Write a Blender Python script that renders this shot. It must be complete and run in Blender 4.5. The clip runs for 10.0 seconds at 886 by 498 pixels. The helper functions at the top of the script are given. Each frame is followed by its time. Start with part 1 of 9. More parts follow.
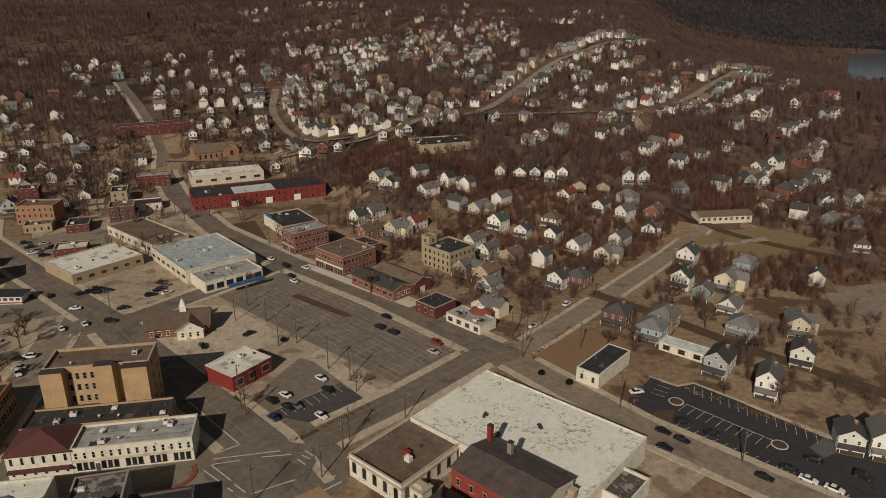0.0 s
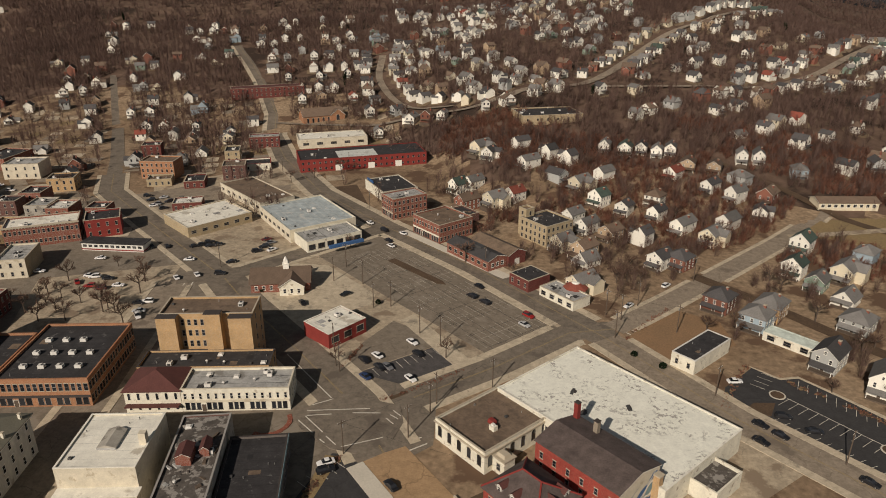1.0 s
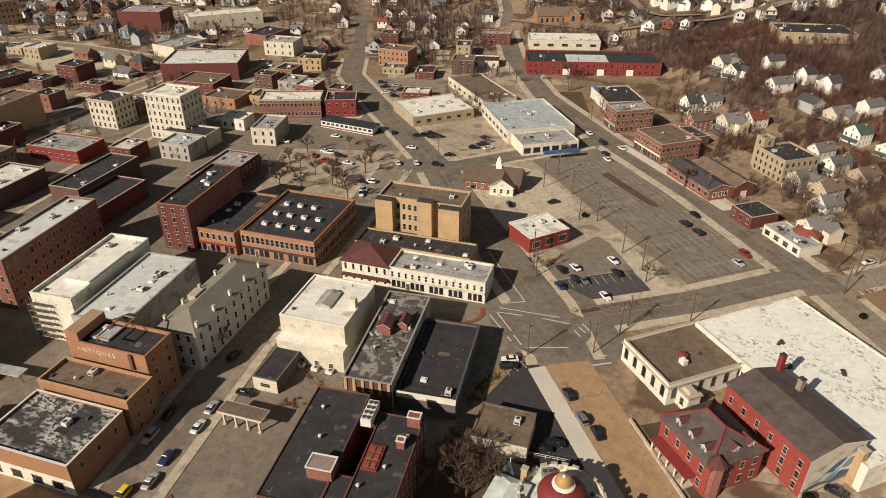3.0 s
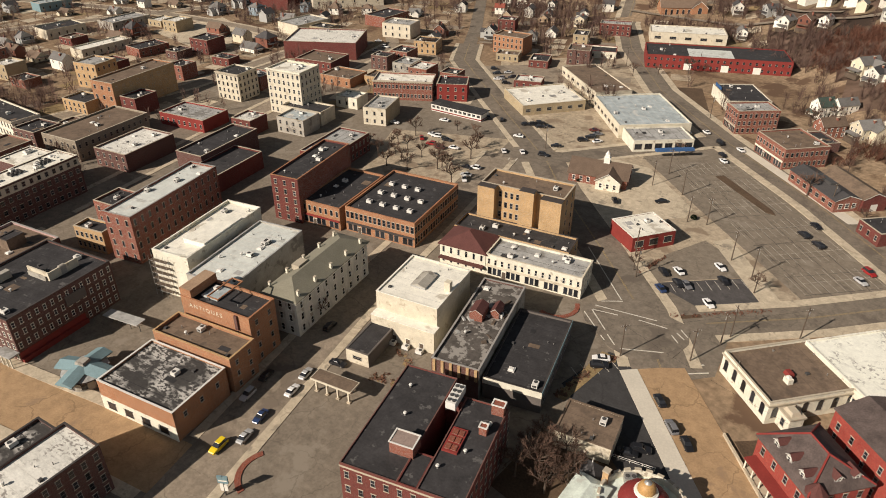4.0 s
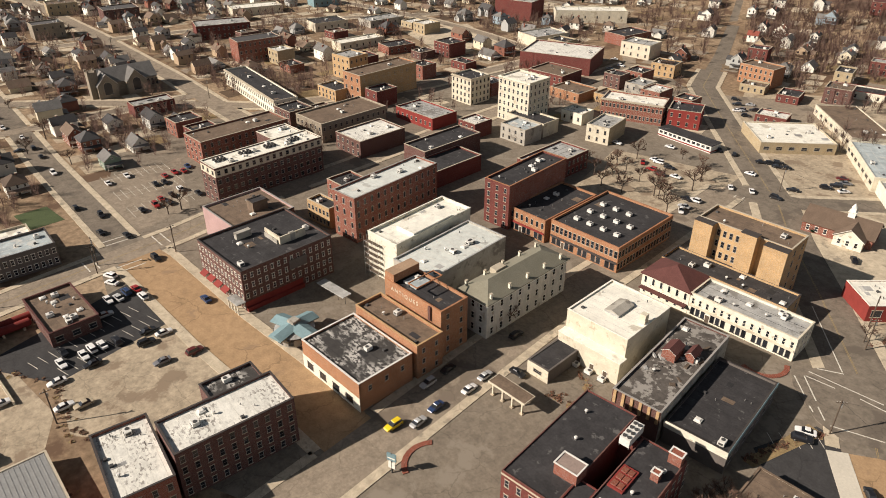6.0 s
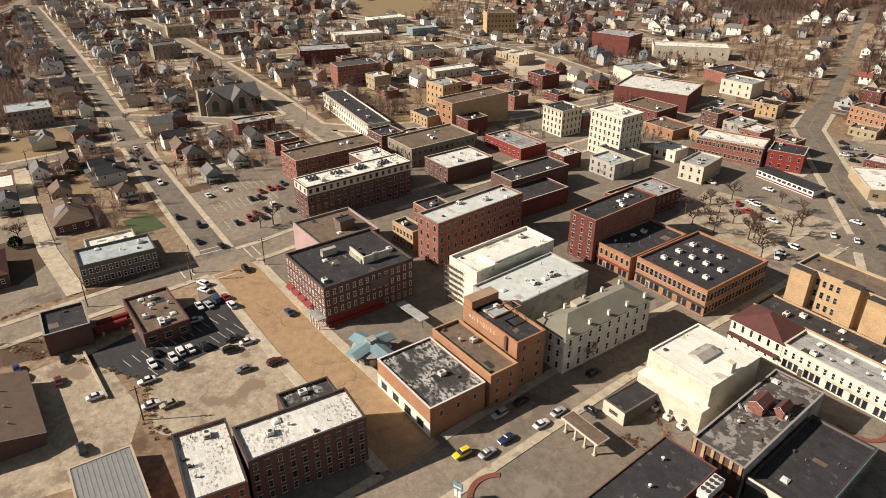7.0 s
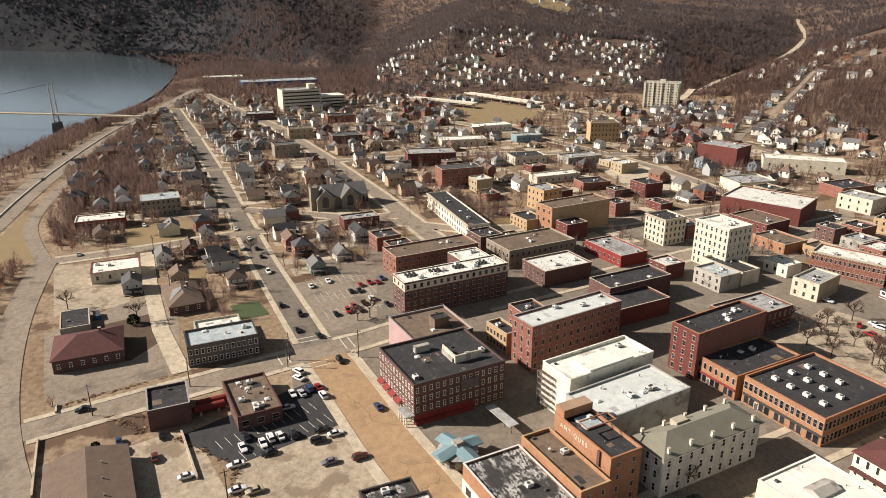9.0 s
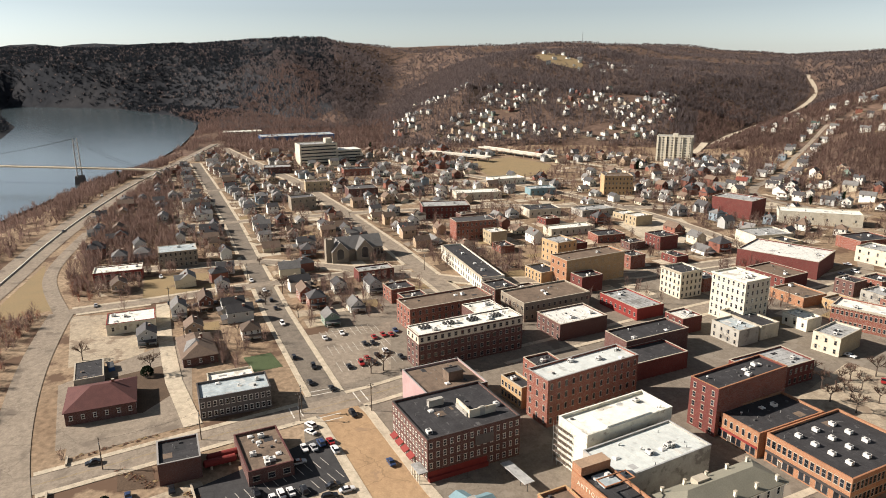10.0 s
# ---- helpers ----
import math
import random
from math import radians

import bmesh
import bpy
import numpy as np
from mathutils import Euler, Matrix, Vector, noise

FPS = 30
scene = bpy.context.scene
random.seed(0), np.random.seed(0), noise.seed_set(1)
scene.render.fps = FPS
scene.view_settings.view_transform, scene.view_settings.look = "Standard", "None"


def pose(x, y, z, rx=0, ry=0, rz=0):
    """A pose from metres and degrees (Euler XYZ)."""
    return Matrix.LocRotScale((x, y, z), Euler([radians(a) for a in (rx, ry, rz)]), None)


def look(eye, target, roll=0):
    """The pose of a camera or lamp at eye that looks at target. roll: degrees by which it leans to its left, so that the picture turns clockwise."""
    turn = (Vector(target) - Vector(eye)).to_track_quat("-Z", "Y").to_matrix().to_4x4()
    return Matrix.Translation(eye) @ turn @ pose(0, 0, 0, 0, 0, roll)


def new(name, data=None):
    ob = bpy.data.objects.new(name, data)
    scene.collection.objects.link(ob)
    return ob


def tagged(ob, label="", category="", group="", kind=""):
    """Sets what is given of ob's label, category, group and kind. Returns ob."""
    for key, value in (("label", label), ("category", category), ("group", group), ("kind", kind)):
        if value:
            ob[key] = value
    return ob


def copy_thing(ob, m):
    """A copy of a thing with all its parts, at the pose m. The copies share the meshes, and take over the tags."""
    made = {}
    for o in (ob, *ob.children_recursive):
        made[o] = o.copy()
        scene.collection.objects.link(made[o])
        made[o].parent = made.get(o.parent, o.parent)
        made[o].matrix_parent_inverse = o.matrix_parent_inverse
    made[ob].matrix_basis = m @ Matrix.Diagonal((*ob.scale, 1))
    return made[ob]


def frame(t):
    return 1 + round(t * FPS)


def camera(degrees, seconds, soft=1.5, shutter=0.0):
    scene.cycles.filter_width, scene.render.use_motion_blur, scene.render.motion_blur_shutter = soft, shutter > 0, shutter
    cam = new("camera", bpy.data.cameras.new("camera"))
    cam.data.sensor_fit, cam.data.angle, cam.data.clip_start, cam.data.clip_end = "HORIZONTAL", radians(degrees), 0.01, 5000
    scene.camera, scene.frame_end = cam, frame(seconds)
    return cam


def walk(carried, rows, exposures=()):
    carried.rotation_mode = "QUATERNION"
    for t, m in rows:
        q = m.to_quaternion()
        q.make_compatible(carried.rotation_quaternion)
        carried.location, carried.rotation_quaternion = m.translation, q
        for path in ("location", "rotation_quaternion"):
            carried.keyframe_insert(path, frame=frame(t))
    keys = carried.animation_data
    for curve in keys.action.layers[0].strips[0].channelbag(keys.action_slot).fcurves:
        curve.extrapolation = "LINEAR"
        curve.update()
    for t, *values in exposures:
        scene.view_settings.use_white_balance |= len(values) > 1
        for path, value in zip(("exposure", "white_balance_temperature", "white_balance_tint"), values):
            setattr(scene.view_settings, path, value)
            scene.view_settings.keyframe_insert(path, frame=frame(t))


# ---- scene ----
EYE = 115.0
cam = camera(65.7, 10.0, soft=0.95)
walk(cam, [
    (0, pose(0, 0, EYE, 70.00, 0.00, 0.00)),
    (0.5, pose(0, 0, EYE, 69.20, -0.01, 4.27)),
    (1, pose(0, 0, EYE, 67.54, -0.10, 8.61)),
    (1.5, pose(0, 0, EYE, 65.50, -0.08, 12.99)),
    (2, pose(0, 0, EYE, 63.53, -0.18, 17.80)),
    (2.5, pose(0, 0, EYE, 61.60, -0.17, 22.79)),
    (3, pose(0, 0, EYE, 59.74, -0.20, 27.76)),
    (4.5, pose(0, 0, EYE, 58.87, -0.13, 42.02)),
    (5, pose(0, 0, EYE, 58.95, -0.15, 46.95)),
    (5.5, pose(0, 0, EYE, 59.05, -0.14, 51.86)),
    (7, pose(0, 0, EYE, 61.95, -0.14, 64.31)),
    (7.5, pose(0, 0, EYE, 63.63, -0.16, 66.92)),
    (8, pose(0, 0, EYE, 65.83, -0.09, 69.18)),
    (8.5, pose(0, 0, EYE, 68.09, -0.01, 71.33)),
    (9, pose(0, 0, EYE, 70.33, 0.12, 72.87)),
    (9.5, pose(0, 0, EYE, 72.52, 0.24, 73.63)),
    (10, pose(0, 0, EYE, 74.69, 0.34, 74.05)),
], exposures=[
    (0.0, -0.80, 6500, 11), (0.5, -0.60, 6500, 11), (1.0, -0.41, 6500, 11), (1.5, -0.18, 6500, 11), (2.0, -0.02, 6500, 11), (3.0, 0.08, 6500, 11), (4.5, 0.28, 6420, 11), (7.5, 0.50, 6300, 11), (8.5, 0.56, 6200, 11), (10.0, 0.79, 6080, 10),
])

# ---------------- world, sun ----------------
SUN_EL, SUN_TO = 32.0, 70.5   # height of the sun; the way its light travels, degrees from +x
world = bpy.data.worlds.new("world")
scene.world = world
world.use_nodes = True
wn = world.node_tree.nodes
sky = wn.new("ShaderNodeTexSky")
sky.sky_type = "NISHITA"
sky.sun_disc = False
sky.sun_elevation = radians(SUN_EL)
sky.sun_rotation = radians(90 - (SUN_TO + 180))
sky.air_density, sky.dust_density, sky.ozone_density = 0.9, 0.3, 1.0
wn["Background"].inputs["Strength"].default_value = 0.051
thin = wn.new("ShaderNodeHueSaturation")   # a pale, milky winter sky
thin.inputs["Saturation"].default_value, thin.inputs["Value"].default_value = 0.28, 1.1
world.node_tree.links.new(sky.outputs["Color"], thin.inputs["Color"])
veil = wn.new("ShaderNodeMix")   # thin high cloud warms it a little
veil.data_type, veil.blend_type = "RGBA", "MULTIPLY"
veil.inputs[0].default_value = 1.0
veil.inputs[7].default_value = (0.338, 0.342, 0.335, 1)
deep = wn.new("ShaderNodeGamma")   # clear overhead, bright towards the horizon
deep.inputs["Gamma"].default_value = 1.6
world.node_tree.links.new(thin.outputs["Color"], deep.inputs["Color"])
world.node_tree.links.new(deep.outputs["Color"], veil.inputs[6])
world.node_tree.links.new(veil.outputs[2], wn["Background"].inputs["Color"])
sun_data = bpy.data.lights.new("sun", "SUN")
sun_data.energy, sun_data.angle, sun_data.color = 5.4, radians(0.55), (1.0, 0.88, 0.755)
sun = new("sun", sun_data)
toward = Vector((math.cos(radians(SUN_TO)) * math.cos(radians(SUN_EL)), math.sin(radians(SUN_TO)) * math.cos(radians(SUN_EL)), -math.sin(radians(SUN_EL))))
sun.matrix_world = look((0, 0, 300), Vector((0, 0, 300)) + toward)


# ---------------- materials ----------------
def mat(name, color, rough=0.85, scale=0.4, amount=0.35, fine=6.0, fine_amount=0.25, bump=0.2, metal=0.0, second=None,
        spots=0.0, spot_scale=0.25, spot_color=(0.05, 0.045, 0.04), vary=0.0, island=0.0, stretch=(1, 1, 1), spec=0.3, mid=0.0, cracks=0.0, crack_scale=0.13, masked=False):
    """A weathered surface: broad blotches, fine grain, optional stains of a second colour, relief."""
    m = bpy.data.materials.new(name)
    m.use_nodes = True
    nt = m.node_tree
    n, link = nt.nodes, nt.links.new
    bsdf = n["Principled BSDF"]
    bsdf.inputs["Roughness"].default_value = rough
    bsdf.inputs["Metallic"].default_value = metal
    bsdf.inputs["Specular IOR Level"].default_value = spec
    geo = n.new("ShaderNodeNewGeometry")
    mapping = n.new("ShaderNodeMapping")
    mapping.inputs["Scale"].default_value = stretch
    link(geo.outputs["Position"], mapping.inputs["Vector"])

    def tex(s, detail=4.0):
        t = n.new("ShaderNodeTexNoise")
        t.inputs["Scale"].default_value = s
        t.inputs["Detail"].default_value = detail
        t.inputs["Roughness"].default_value = 0.6
        link(mapping.outputs["Vector"], t.inputs["Vector"])
        return t.outputs["Fac"]

    def remap(socket, lo, hi, a=0.3, b=0.7):
        r = n.new("ShaderNodeMapRange")
        r.inputs["From Min"].default_value, r.inputs["From Max"].default_value = a, b
        r.inputs["To Min"].default_value, r.inputs["To Max"].default_value = lo, hi
        link(socket, r.inputs["Value"])
        return r.outputs["Result"]

    def mix(kind, fac, a, b):
        x = n.new("ShaderNodeMix")
        x.data_type, x.blend_type = "RGBA", kind
        for key, v in ((0, fac), (6, a), (7, b)):
            if hasattr(v, "links"):
                link(v, x.inputs[key])
            else:
                x.inputs[key].default_value = (*v, 1) if isinstance(v, tuple) else v
        return x.outputs[2]

    def times(a, b):
        x = n.new("ShaderNodeMath")
        x.operation = "MULTIPLY"
        link(a, x.inputs[0])
        link(b, x.inputs[1])
        return x.outputs[0]

    broad, grain = tex(scale), tex(fine)
    base = mix("MIX", remap(broad, 0, 1, 0.35, 0.65), color, second or tuple(c * (1 - amount) for c in color))
    value = times(remap(broad, 1 - amount * 0.4, 1 + amount * 0.3), remap(grain, 1 - fine_amount, 1 + fine_amount))
    if mid:
        value = times(value, remap(tex(0.42, 7.0), 1 - mid, 1 + mid, 0.34, 0.66))
    if vary:
        info = n.new("ShaderNodeObjectInfo")
        value = times(value, remap(info.outputs["Random"], 1 - vary, 1 + vary, 0, 1))
    if island:
        value = times(value, remap(geo.outputs["Random Per Island"], 1 - island, 1 + island, 0, 1))
    comb = n.new("ShaderNodeCombineXYZ")
    for i in range(3):
        link(value, comb.inputs[i])
    col = mix("MULTIPLY", 1.0, base, comb.outputs[0])
    if spots:
        s = tex(spot_scale, 7.0)
        amount_ = remap(s, 0, 1, 0.62 - spots * 0.2, 0.68 - spots * 0.2)
        if masked:
            amount_ = times(amount_, remap(tex(0.13, 2.0), 0, 1, 0.44, 0.58))
        col = mix("MIX", amount_, col, spot_color)
    if cracks:
        wob = n.new("ShaderNodeTexNoise")
        wob.inputs["Scale"].default_value = 0.5
        link(mapping.outputs["Vector"], wob.inputs["Vector"])
        bent = n.new("ShaderNodeVectorMath")
        bent.operation = "MULTIPLY_ADD"
        bent.inputs[1].default_value = (2.2, 2.2, 2.2)
        link(wob.outputs["Color"], bent.inputs[0])
        link(mapping.outputs["Vector"], bent.inputs[2])
        vor = n.new("ShaderNodeTexVoronoi")
        vor.feature = "DISTANCE_TO_EDGE"
        vor.inputs["Scale"].default_value = crack_scale
        link(bent.outputs["Vector"], vor.inputs["Vector"])
        line = times(remap(vor.outputs["Distance"], cracks, 0, 0.006, 0.02), remap(tex(0.06, 2.0), 0, 1, 0.4, 0.55))
        col = mix("MIX", line, col, tuple(c * 0.42 for c in color))
    link(col, bsdf.inputs["Base Color"])
    if bump:
        bp = n.new("ShaderNodeBump")
        bp.inputs["Strength"].default_value = bump
        bp.inputs["Distance"].default_value = 0.05
        link(grain, bp.inputs["Height"])
        link(bp.outputs["Normal"], bsdf.inputs["Normal"])
    return m


def brick_mat(name, color, mortar=(0.33, 0.29, 0.25), amount=0.3):
    """Brickwork in true courses, with weathered patches."""
    m = mat(name, color, 0.9, 0.25, amount, 2.5, 0.16, 0.15)
    nt = m.node_tree
    n, link = nt.nodes, nt.links.new
    co = n.new("ShaderNodeTexCoord")
    sep = n.new("ShaderNodeSeparateXYZ")
    link(co.outputs["Object"], sep.inputs[0])
    add = n.new("ShaderNodeMath")
    link(sep.outputs[0], add.inputs[0])
    link(sep.outputs[1], add.inputs[1])
    comb = n.new("ShaderNodeCombineXYZ")
    link(add.outputs[0], comb.inputs[0])
    link(sep.outputs[2], comb.inputs[1])
    br = n.new("ShaderNodeTexBrick")
    br.inputs["Scale"].default_value = 1.0
    br.inputs["Brick Width"].default_value, br.inputs["Row Height"].default_value = 0.24, 0.085
    br.inputs["Mortar Size"].default_value = 0.008
    br.inputs["Color1"].default_value = (1.1, 1.05, 1.0, 1)
    br.inputs["Color2"].default_value = (0.78, 0.76, 0.76, 1)
    br.inputs["Mortar"].default_value = (*[a / b for a, b in zip(mortar, color)], 1)
    link(comb.outputs[0], br.inputs["Vector"])
    bsdf = n["Principled BSDF"]
    old = bsdf.inputs["Base Color"].links[0].from_socket
    x = n.new("ShaderNodeMix")
    x.data_type, x.blend_type = "RGBA", "MULTIPLY"
    x.inputs[0].default_value = 0.75
    link(old, x.inputs[6])
    link(br.outputs["Color"], x.inputs[7])
    link(x.outputs[2], bsdf.inputs["Base Color"])
    return m


M = {}
M["brick_red"] = brick_mat("brick_red", (0.26, 0.082, 0.05))
M["brick_bright"] = brick_mat("brick_bright", (0.33, 0.055, 0.04), (0.3, 0.12, 0.09))
M["brick_dark"] = brick_mat("brick_dark", (0.135, 0.06, 0.048), (0.2, 0.17, 0.15))
M["brick_orange"] = brick_mat("brick_orange", (0.40, 0.188, 0.095), (0.4, 0.3, 0.2))
M["brick_tan"] = brick_mat("brick_tan", (0.52, 0.34, 0.165), (0.48, 0.4, 0.28))
M["brick_buff"] = brick_mat("brick_buff", (0.44, 0.35, 0.21), (0.45, 0.4, 0.3))
M["brick_maroon"] = brick_mat("brick_maroon", (0.165, 0.042, 0.034), (0.17, 0.1, 0.08))
M["stone_grey"] = brick_mat("stone_grey", (0.30, 0.255, 0.19), (0.3, 0.27, 0.22))
M["plaster_white"] = mat("plaster_white", (0.72, 0.68, 0.55), 0.85, 0.3, 0.18, 3, 0.08, 0.1, spots=0.12, spot_scale=0.5, spot_color=(0.38, 0.33, 0.25), mid=0.09)
M["plaster_cream"] = mat("plaster_cream", (0.62, 0.56, 0.43), 0.85, 0.3, 0.2, 3, 0.08, 0.1, spots=0.2, spot_scale=0.35, spot_color=(0.42, 0.36, 0.26), mid=0.09)
M["plaster_pale"] = mat("plaster_pale", (0.60, 0.575, 0.51), 0.9, 0.25, 0.22, 3, 0.1, 0.1, spots=0.2, spot_scale=0.5, spot_color=(0.36, 0.32, 0.26), mid=0.12, stretch=(1, 1, 0.35))
M["plaster_grey"] = mat("plaster_grey", (0.42, 0.39, 0.33), 0.9, 0.25, 0.3, 3, 0.1, 0.1, spots=0.25, spot_color=(0.2, 0.18, 0.15), mid=0.09)
M["plaster_dark"] = mat("plaster_dark", (0.15, 0.13, 0.115), 0.9, 0.3, 0.3, 3, 0.1, 0.1)
M["red_paint"] = mat("red_paint", (0.24, 0.038, 0.03), 0.8, 0.3, 0.25, 3, 0.1, 0.1)
M["pink_paint"] = mat("pink_paint", (0.45, 0.3, 0.28), 0.85, 0.3, 0.25, 3, 0.1, 0.1)
M["blue_paint"] = mat("blue_paint", (0.05, 0.12, 0.27), 0.6, 0.5, 0.2, 3, 0.1)
M["aqua_paint"] = mat("aqua_paint", (0.2, 0.30, 0.32), 0.7, 0.5, 0.25, 3, 0.1)
M["white_paint"] = mat("white_paint", (0.78, 0.75, 0.66), 0.6, 0.6, 0.12, 5, 0.06, 0.05)
M["stone_trim"] = mat("stone_trim", (0.46, 0.40, 0.30), 0.85, 0.6, 0.2, 5, 0.1, 0.1)
M["sash_grey"] = mat("sash_grey", (0.27, 0.25, 0.225), 0.7, 0.6, 0.2, 5, 0.1, 0.0, vary=0.5)
M["grey_trim"] = mat("grey_trim", (0.32, 0.30, 0.27), 0.85, 0.6, 0.2, 5, 0.1, 0.1)
M["dark_trim"] = mat("dark_trim", (0.06, 0.05, 0.045), 0.8, 0.6, 0.2, 5, 0.1, 0.1)
M["roof_white"] = mat("roof_white", (0.80, 0.77, 0.66), 0.75, 0.12, 0.16, 2.0, 0.07, 0.15, spots=0.22, spot_scale=0.16, spot_color=(0.46, 0.42, 0.34), mid=0.1)
M["roof_hall"] = mat("roof_hall", (0.80, 0.79, 0.68), 0.75, 0.08, 0.1, 2.0, 0.07, 0.15, spots=0.42, spot_scale=1.1, spot_color=(0.34, 0.32, 0.28), mid=0.07, masked=True)
M["roof_white_worn"] = mat("roof_white_worn", (0.74, 0.72, 0.64), 0.8, 0.10, 0.25, 1.5, 0.1, 0.15, spots=0.5, spot_scale=0.9, spot_color=(0.27, 0.25, 0.22), mid=0.12, masked=True, stretch=(1, 1.7, 1))
M["roof_grey"] = mat("roof_grey", (0.40, 0.395, 0.37), 0.8, 0.15, 0.3, 1.5, 0.12, 0.2, spots=0.3, spot_scale=0.15, spot_color=(0.2, 0.19, 0.17), mid=0.2)
M["roof_blue"] = mat("roof_blue", (0.43, 0.48, 0.48), 0.6, 0.12, 0.3, 1.5, 0.1, 0.15, spots=0.2, spot_scale=0.15, spot_color=(0.5, 0.5, 0.46), mid=0.2)
M["roof_pale"] = mat("roof_pale", (0.60, 0.62, 0.57), 0.7, 0.12, 0.18, 1.5, 0.08, 0.15, spots=0.2, spot_scale=0.3, spot_color=(0.4, 0.4, 0.36), mid=0.1)
M["roof_seam_dark"] = mat("roof_seam_dark", (0.03, 0.029, 0.029), 0.8, 0.5, 0.3, 3, 0.2, 0.0)
M["roof_seam_pale"] = mat("roof_seam_pale", (0.66, 0.635, 0.56), 0.8, 0.5, 0.3, 3, 0.2, 0.0)
M["roof_seam_brown"] = mat("roof_seam_brown", (0.15, 0.108, 0.075), 0.85, 0.5, 0.3, 3, 0.2, 0.0)
M["roof_tar"] = mat("roof_tar", (0.048, 0.045, 0.045), 0.85, 0.14, 0.4, 1.8, 0.2, 0.25, spots=0.05, spot_scale=0.45, spot_color=(0.1, 0.095, 0.09), mid=0.2)
M["roof_brown"] = mat("roof_brown", (0.19, 0.137, 0.095), 0.9, 0.15, 0.35, 1.6, 0.15, 0.25, spots=0.15, spot_scale=0.2, spot_color=(0.1, 0.075, 0.055), mid=0.2)
M["roof_streaked"] = mat("roof_streaked", (0.065, 0.06, 0.055), 0.85, 0.2, 0.4, 1.5, 0.2, 0.2, spots=0.75, spot_scale=0.9, spot_color=(0.45, 0.43, 0.39), stretch=(1, 1.6, 1), masked=True)
M["roof_ruin"] = mat("roof_ruin", (0.12, 0.105, 0.09), 0.9, 0.3, 0.5, 1.2, 0.3, 0.4, spots=0.5, spot_scale=0.4, spot_color=(0.27, 0.25, 0.22))
M["shingle_grey"] = mat("shingle_grey", (0.20, 0.19, 0.175), 0.9, 0.4, 0.3, 4, 0.2, 0.3, vary=0.3, island=0.2)
M["shingle_dark"] = mat("shingle_dark", (0.085, 0.08, 0.078), 0.9, 0.4, 0.3, 4, 0.2, 0.3, vary=0.3, island=0.2)
M["shingle_brown"] = mat("shingle_brown", (0.17, 0.12, 0.085), 0.9, 0.4, 0.3, 4, 0.2, 0.3, vary=0.3, island=0.2)
M["shingle_slate"] = mat("shingle_slate", (0.115, 0.088, 0.078), 0.9, 0.3, 0.35, 3, 0.2, 0.3, mid=0.2)
M["shingle_red"] = mat("shingle_red", (0.26, 0.075, 0.05), 0.9, 0.4, 0.3, 4, 0.2, 0.3, vary=0.2, island=0.2)
M["shingle_green"] = mat("shingle_green", (0.075, 0.105, 0.085), 0.9, 0.4, 0.3, 4, 0.2, 0.3, vary=0.2, island=0.2)
M["shingle_maroon"] = mat("shingle_maroon", (0.115, 0.045, 0.038), 0.9, 0.4, 0.3, 4, 0.2, 0.3)
M["shingle_olive"] = mat("shingle_olive", (0.23, 0.215, 0.16), 0.9, 0.15, 0.25, 3, 0.12, 0.3)
M["siding_white"] = mat("siding_white", (0.76, 0.73, 0.63), 0.7, 0.5, 0.15, 5, 0.07, 0.1, vary=0.14, island=0.12)
M["siding_cream"] = mat("siding_cream", (0.62, 0.55, 0.40), 0.75, 0.5, 0.18, 5, 0.07, 0.1, vary=0.18, island=0.12)
M["siding_grey"] = mat("siding_grey", (0.40, 0.40, 0.37), 0.75, 0.5, 0.18, 5, 0.07, 0.1, vary=0.2, island=0.12)
M["siding_blue"] = mat("siding_blue", (0.27, 0.33, 0.36), 0.75, 0.5, 0.18, 5, 0.07, 0.1, vary=0.2, island=0.12)
M["siding_tan"] = mat("siding_tan", (0.42, 0.31, 0.20), 0.75, 0.5, 0.18, 5, 0.07, 0.1, vary=0.2, island=0.12)
M["siding_green"] = mat("siding_green", (0.2, 0.26, 0.2), 0.75, 0.5, 0.18, 5, 0.07, 0.1, vary=0.2, island=0.12)
M["brick_house"] = mat("brick_house", (0.22, 0.09, 0.06), 0.9, 0.4, 0.25, 5, 0.15, 0.1, vary=0.25, island=0.2)
M["wood_dark"] = mat("wood_dark", (0.12, 0.09, 0.065), 0.9, 1.0, 0.3, 8, 0.2, 0.1)
M["asphalt"] = mat("asphalt", (0.205, 0.172, 0.133), 0.93, 0.06, 0.28, 1.4, 0.14, 0.2, spots=0.3, spot_scale=0.09, spot_color=(0.13, 0.108, 0.085), mid=0.16, cracks=0.45, crack_scale=0.12, spec=0.15)
M["asphalt_worn"] = mat("asphalt_worn", (0.29, 0.238, 0.178), 0.93, 0.045, 0.25, 1.4, 0.14, 0.2, spots=0.25, spot_scale=0.08, spot_color=(0.17, 0.138, 0.105), mid=0.16, cracks=0.45, crack_scale=0.12, spec=0.15)
M["asphalt_lot"] = mat("asphalt_lot", (0.225, 0.188, 0.143), 0.93, 0.05, 0.25, 1.4, 0.14, 0.2, spots=0.25, spot_scale=0.1, spot_color=(0.235, 0.2, 0.155), mid=0.16, cracks=0.45, crack_scale=0.12, spec=0.15)
M["tar_seam"] = mat("tar_seam", (0.04, 0.036, 0.032), 0.8, 0.3, 0.3, 3, 0.2, 0.0)
# shade and blue haze of the distant ridge are put into this colour
M["ridge_shade_wood"] = mat("ridge_shade_wood", (0.03, 0.034, 0.04), 0.95, 0.012, 0.35, 0.08, 0.2, 0.0, island=0.14, spec=0.03)
M["dome_red"] = mat("dome_red", (0.21, 0.03, 0.026), 0.6, 0.4, 0.25, 4, 0.1, 0.1)
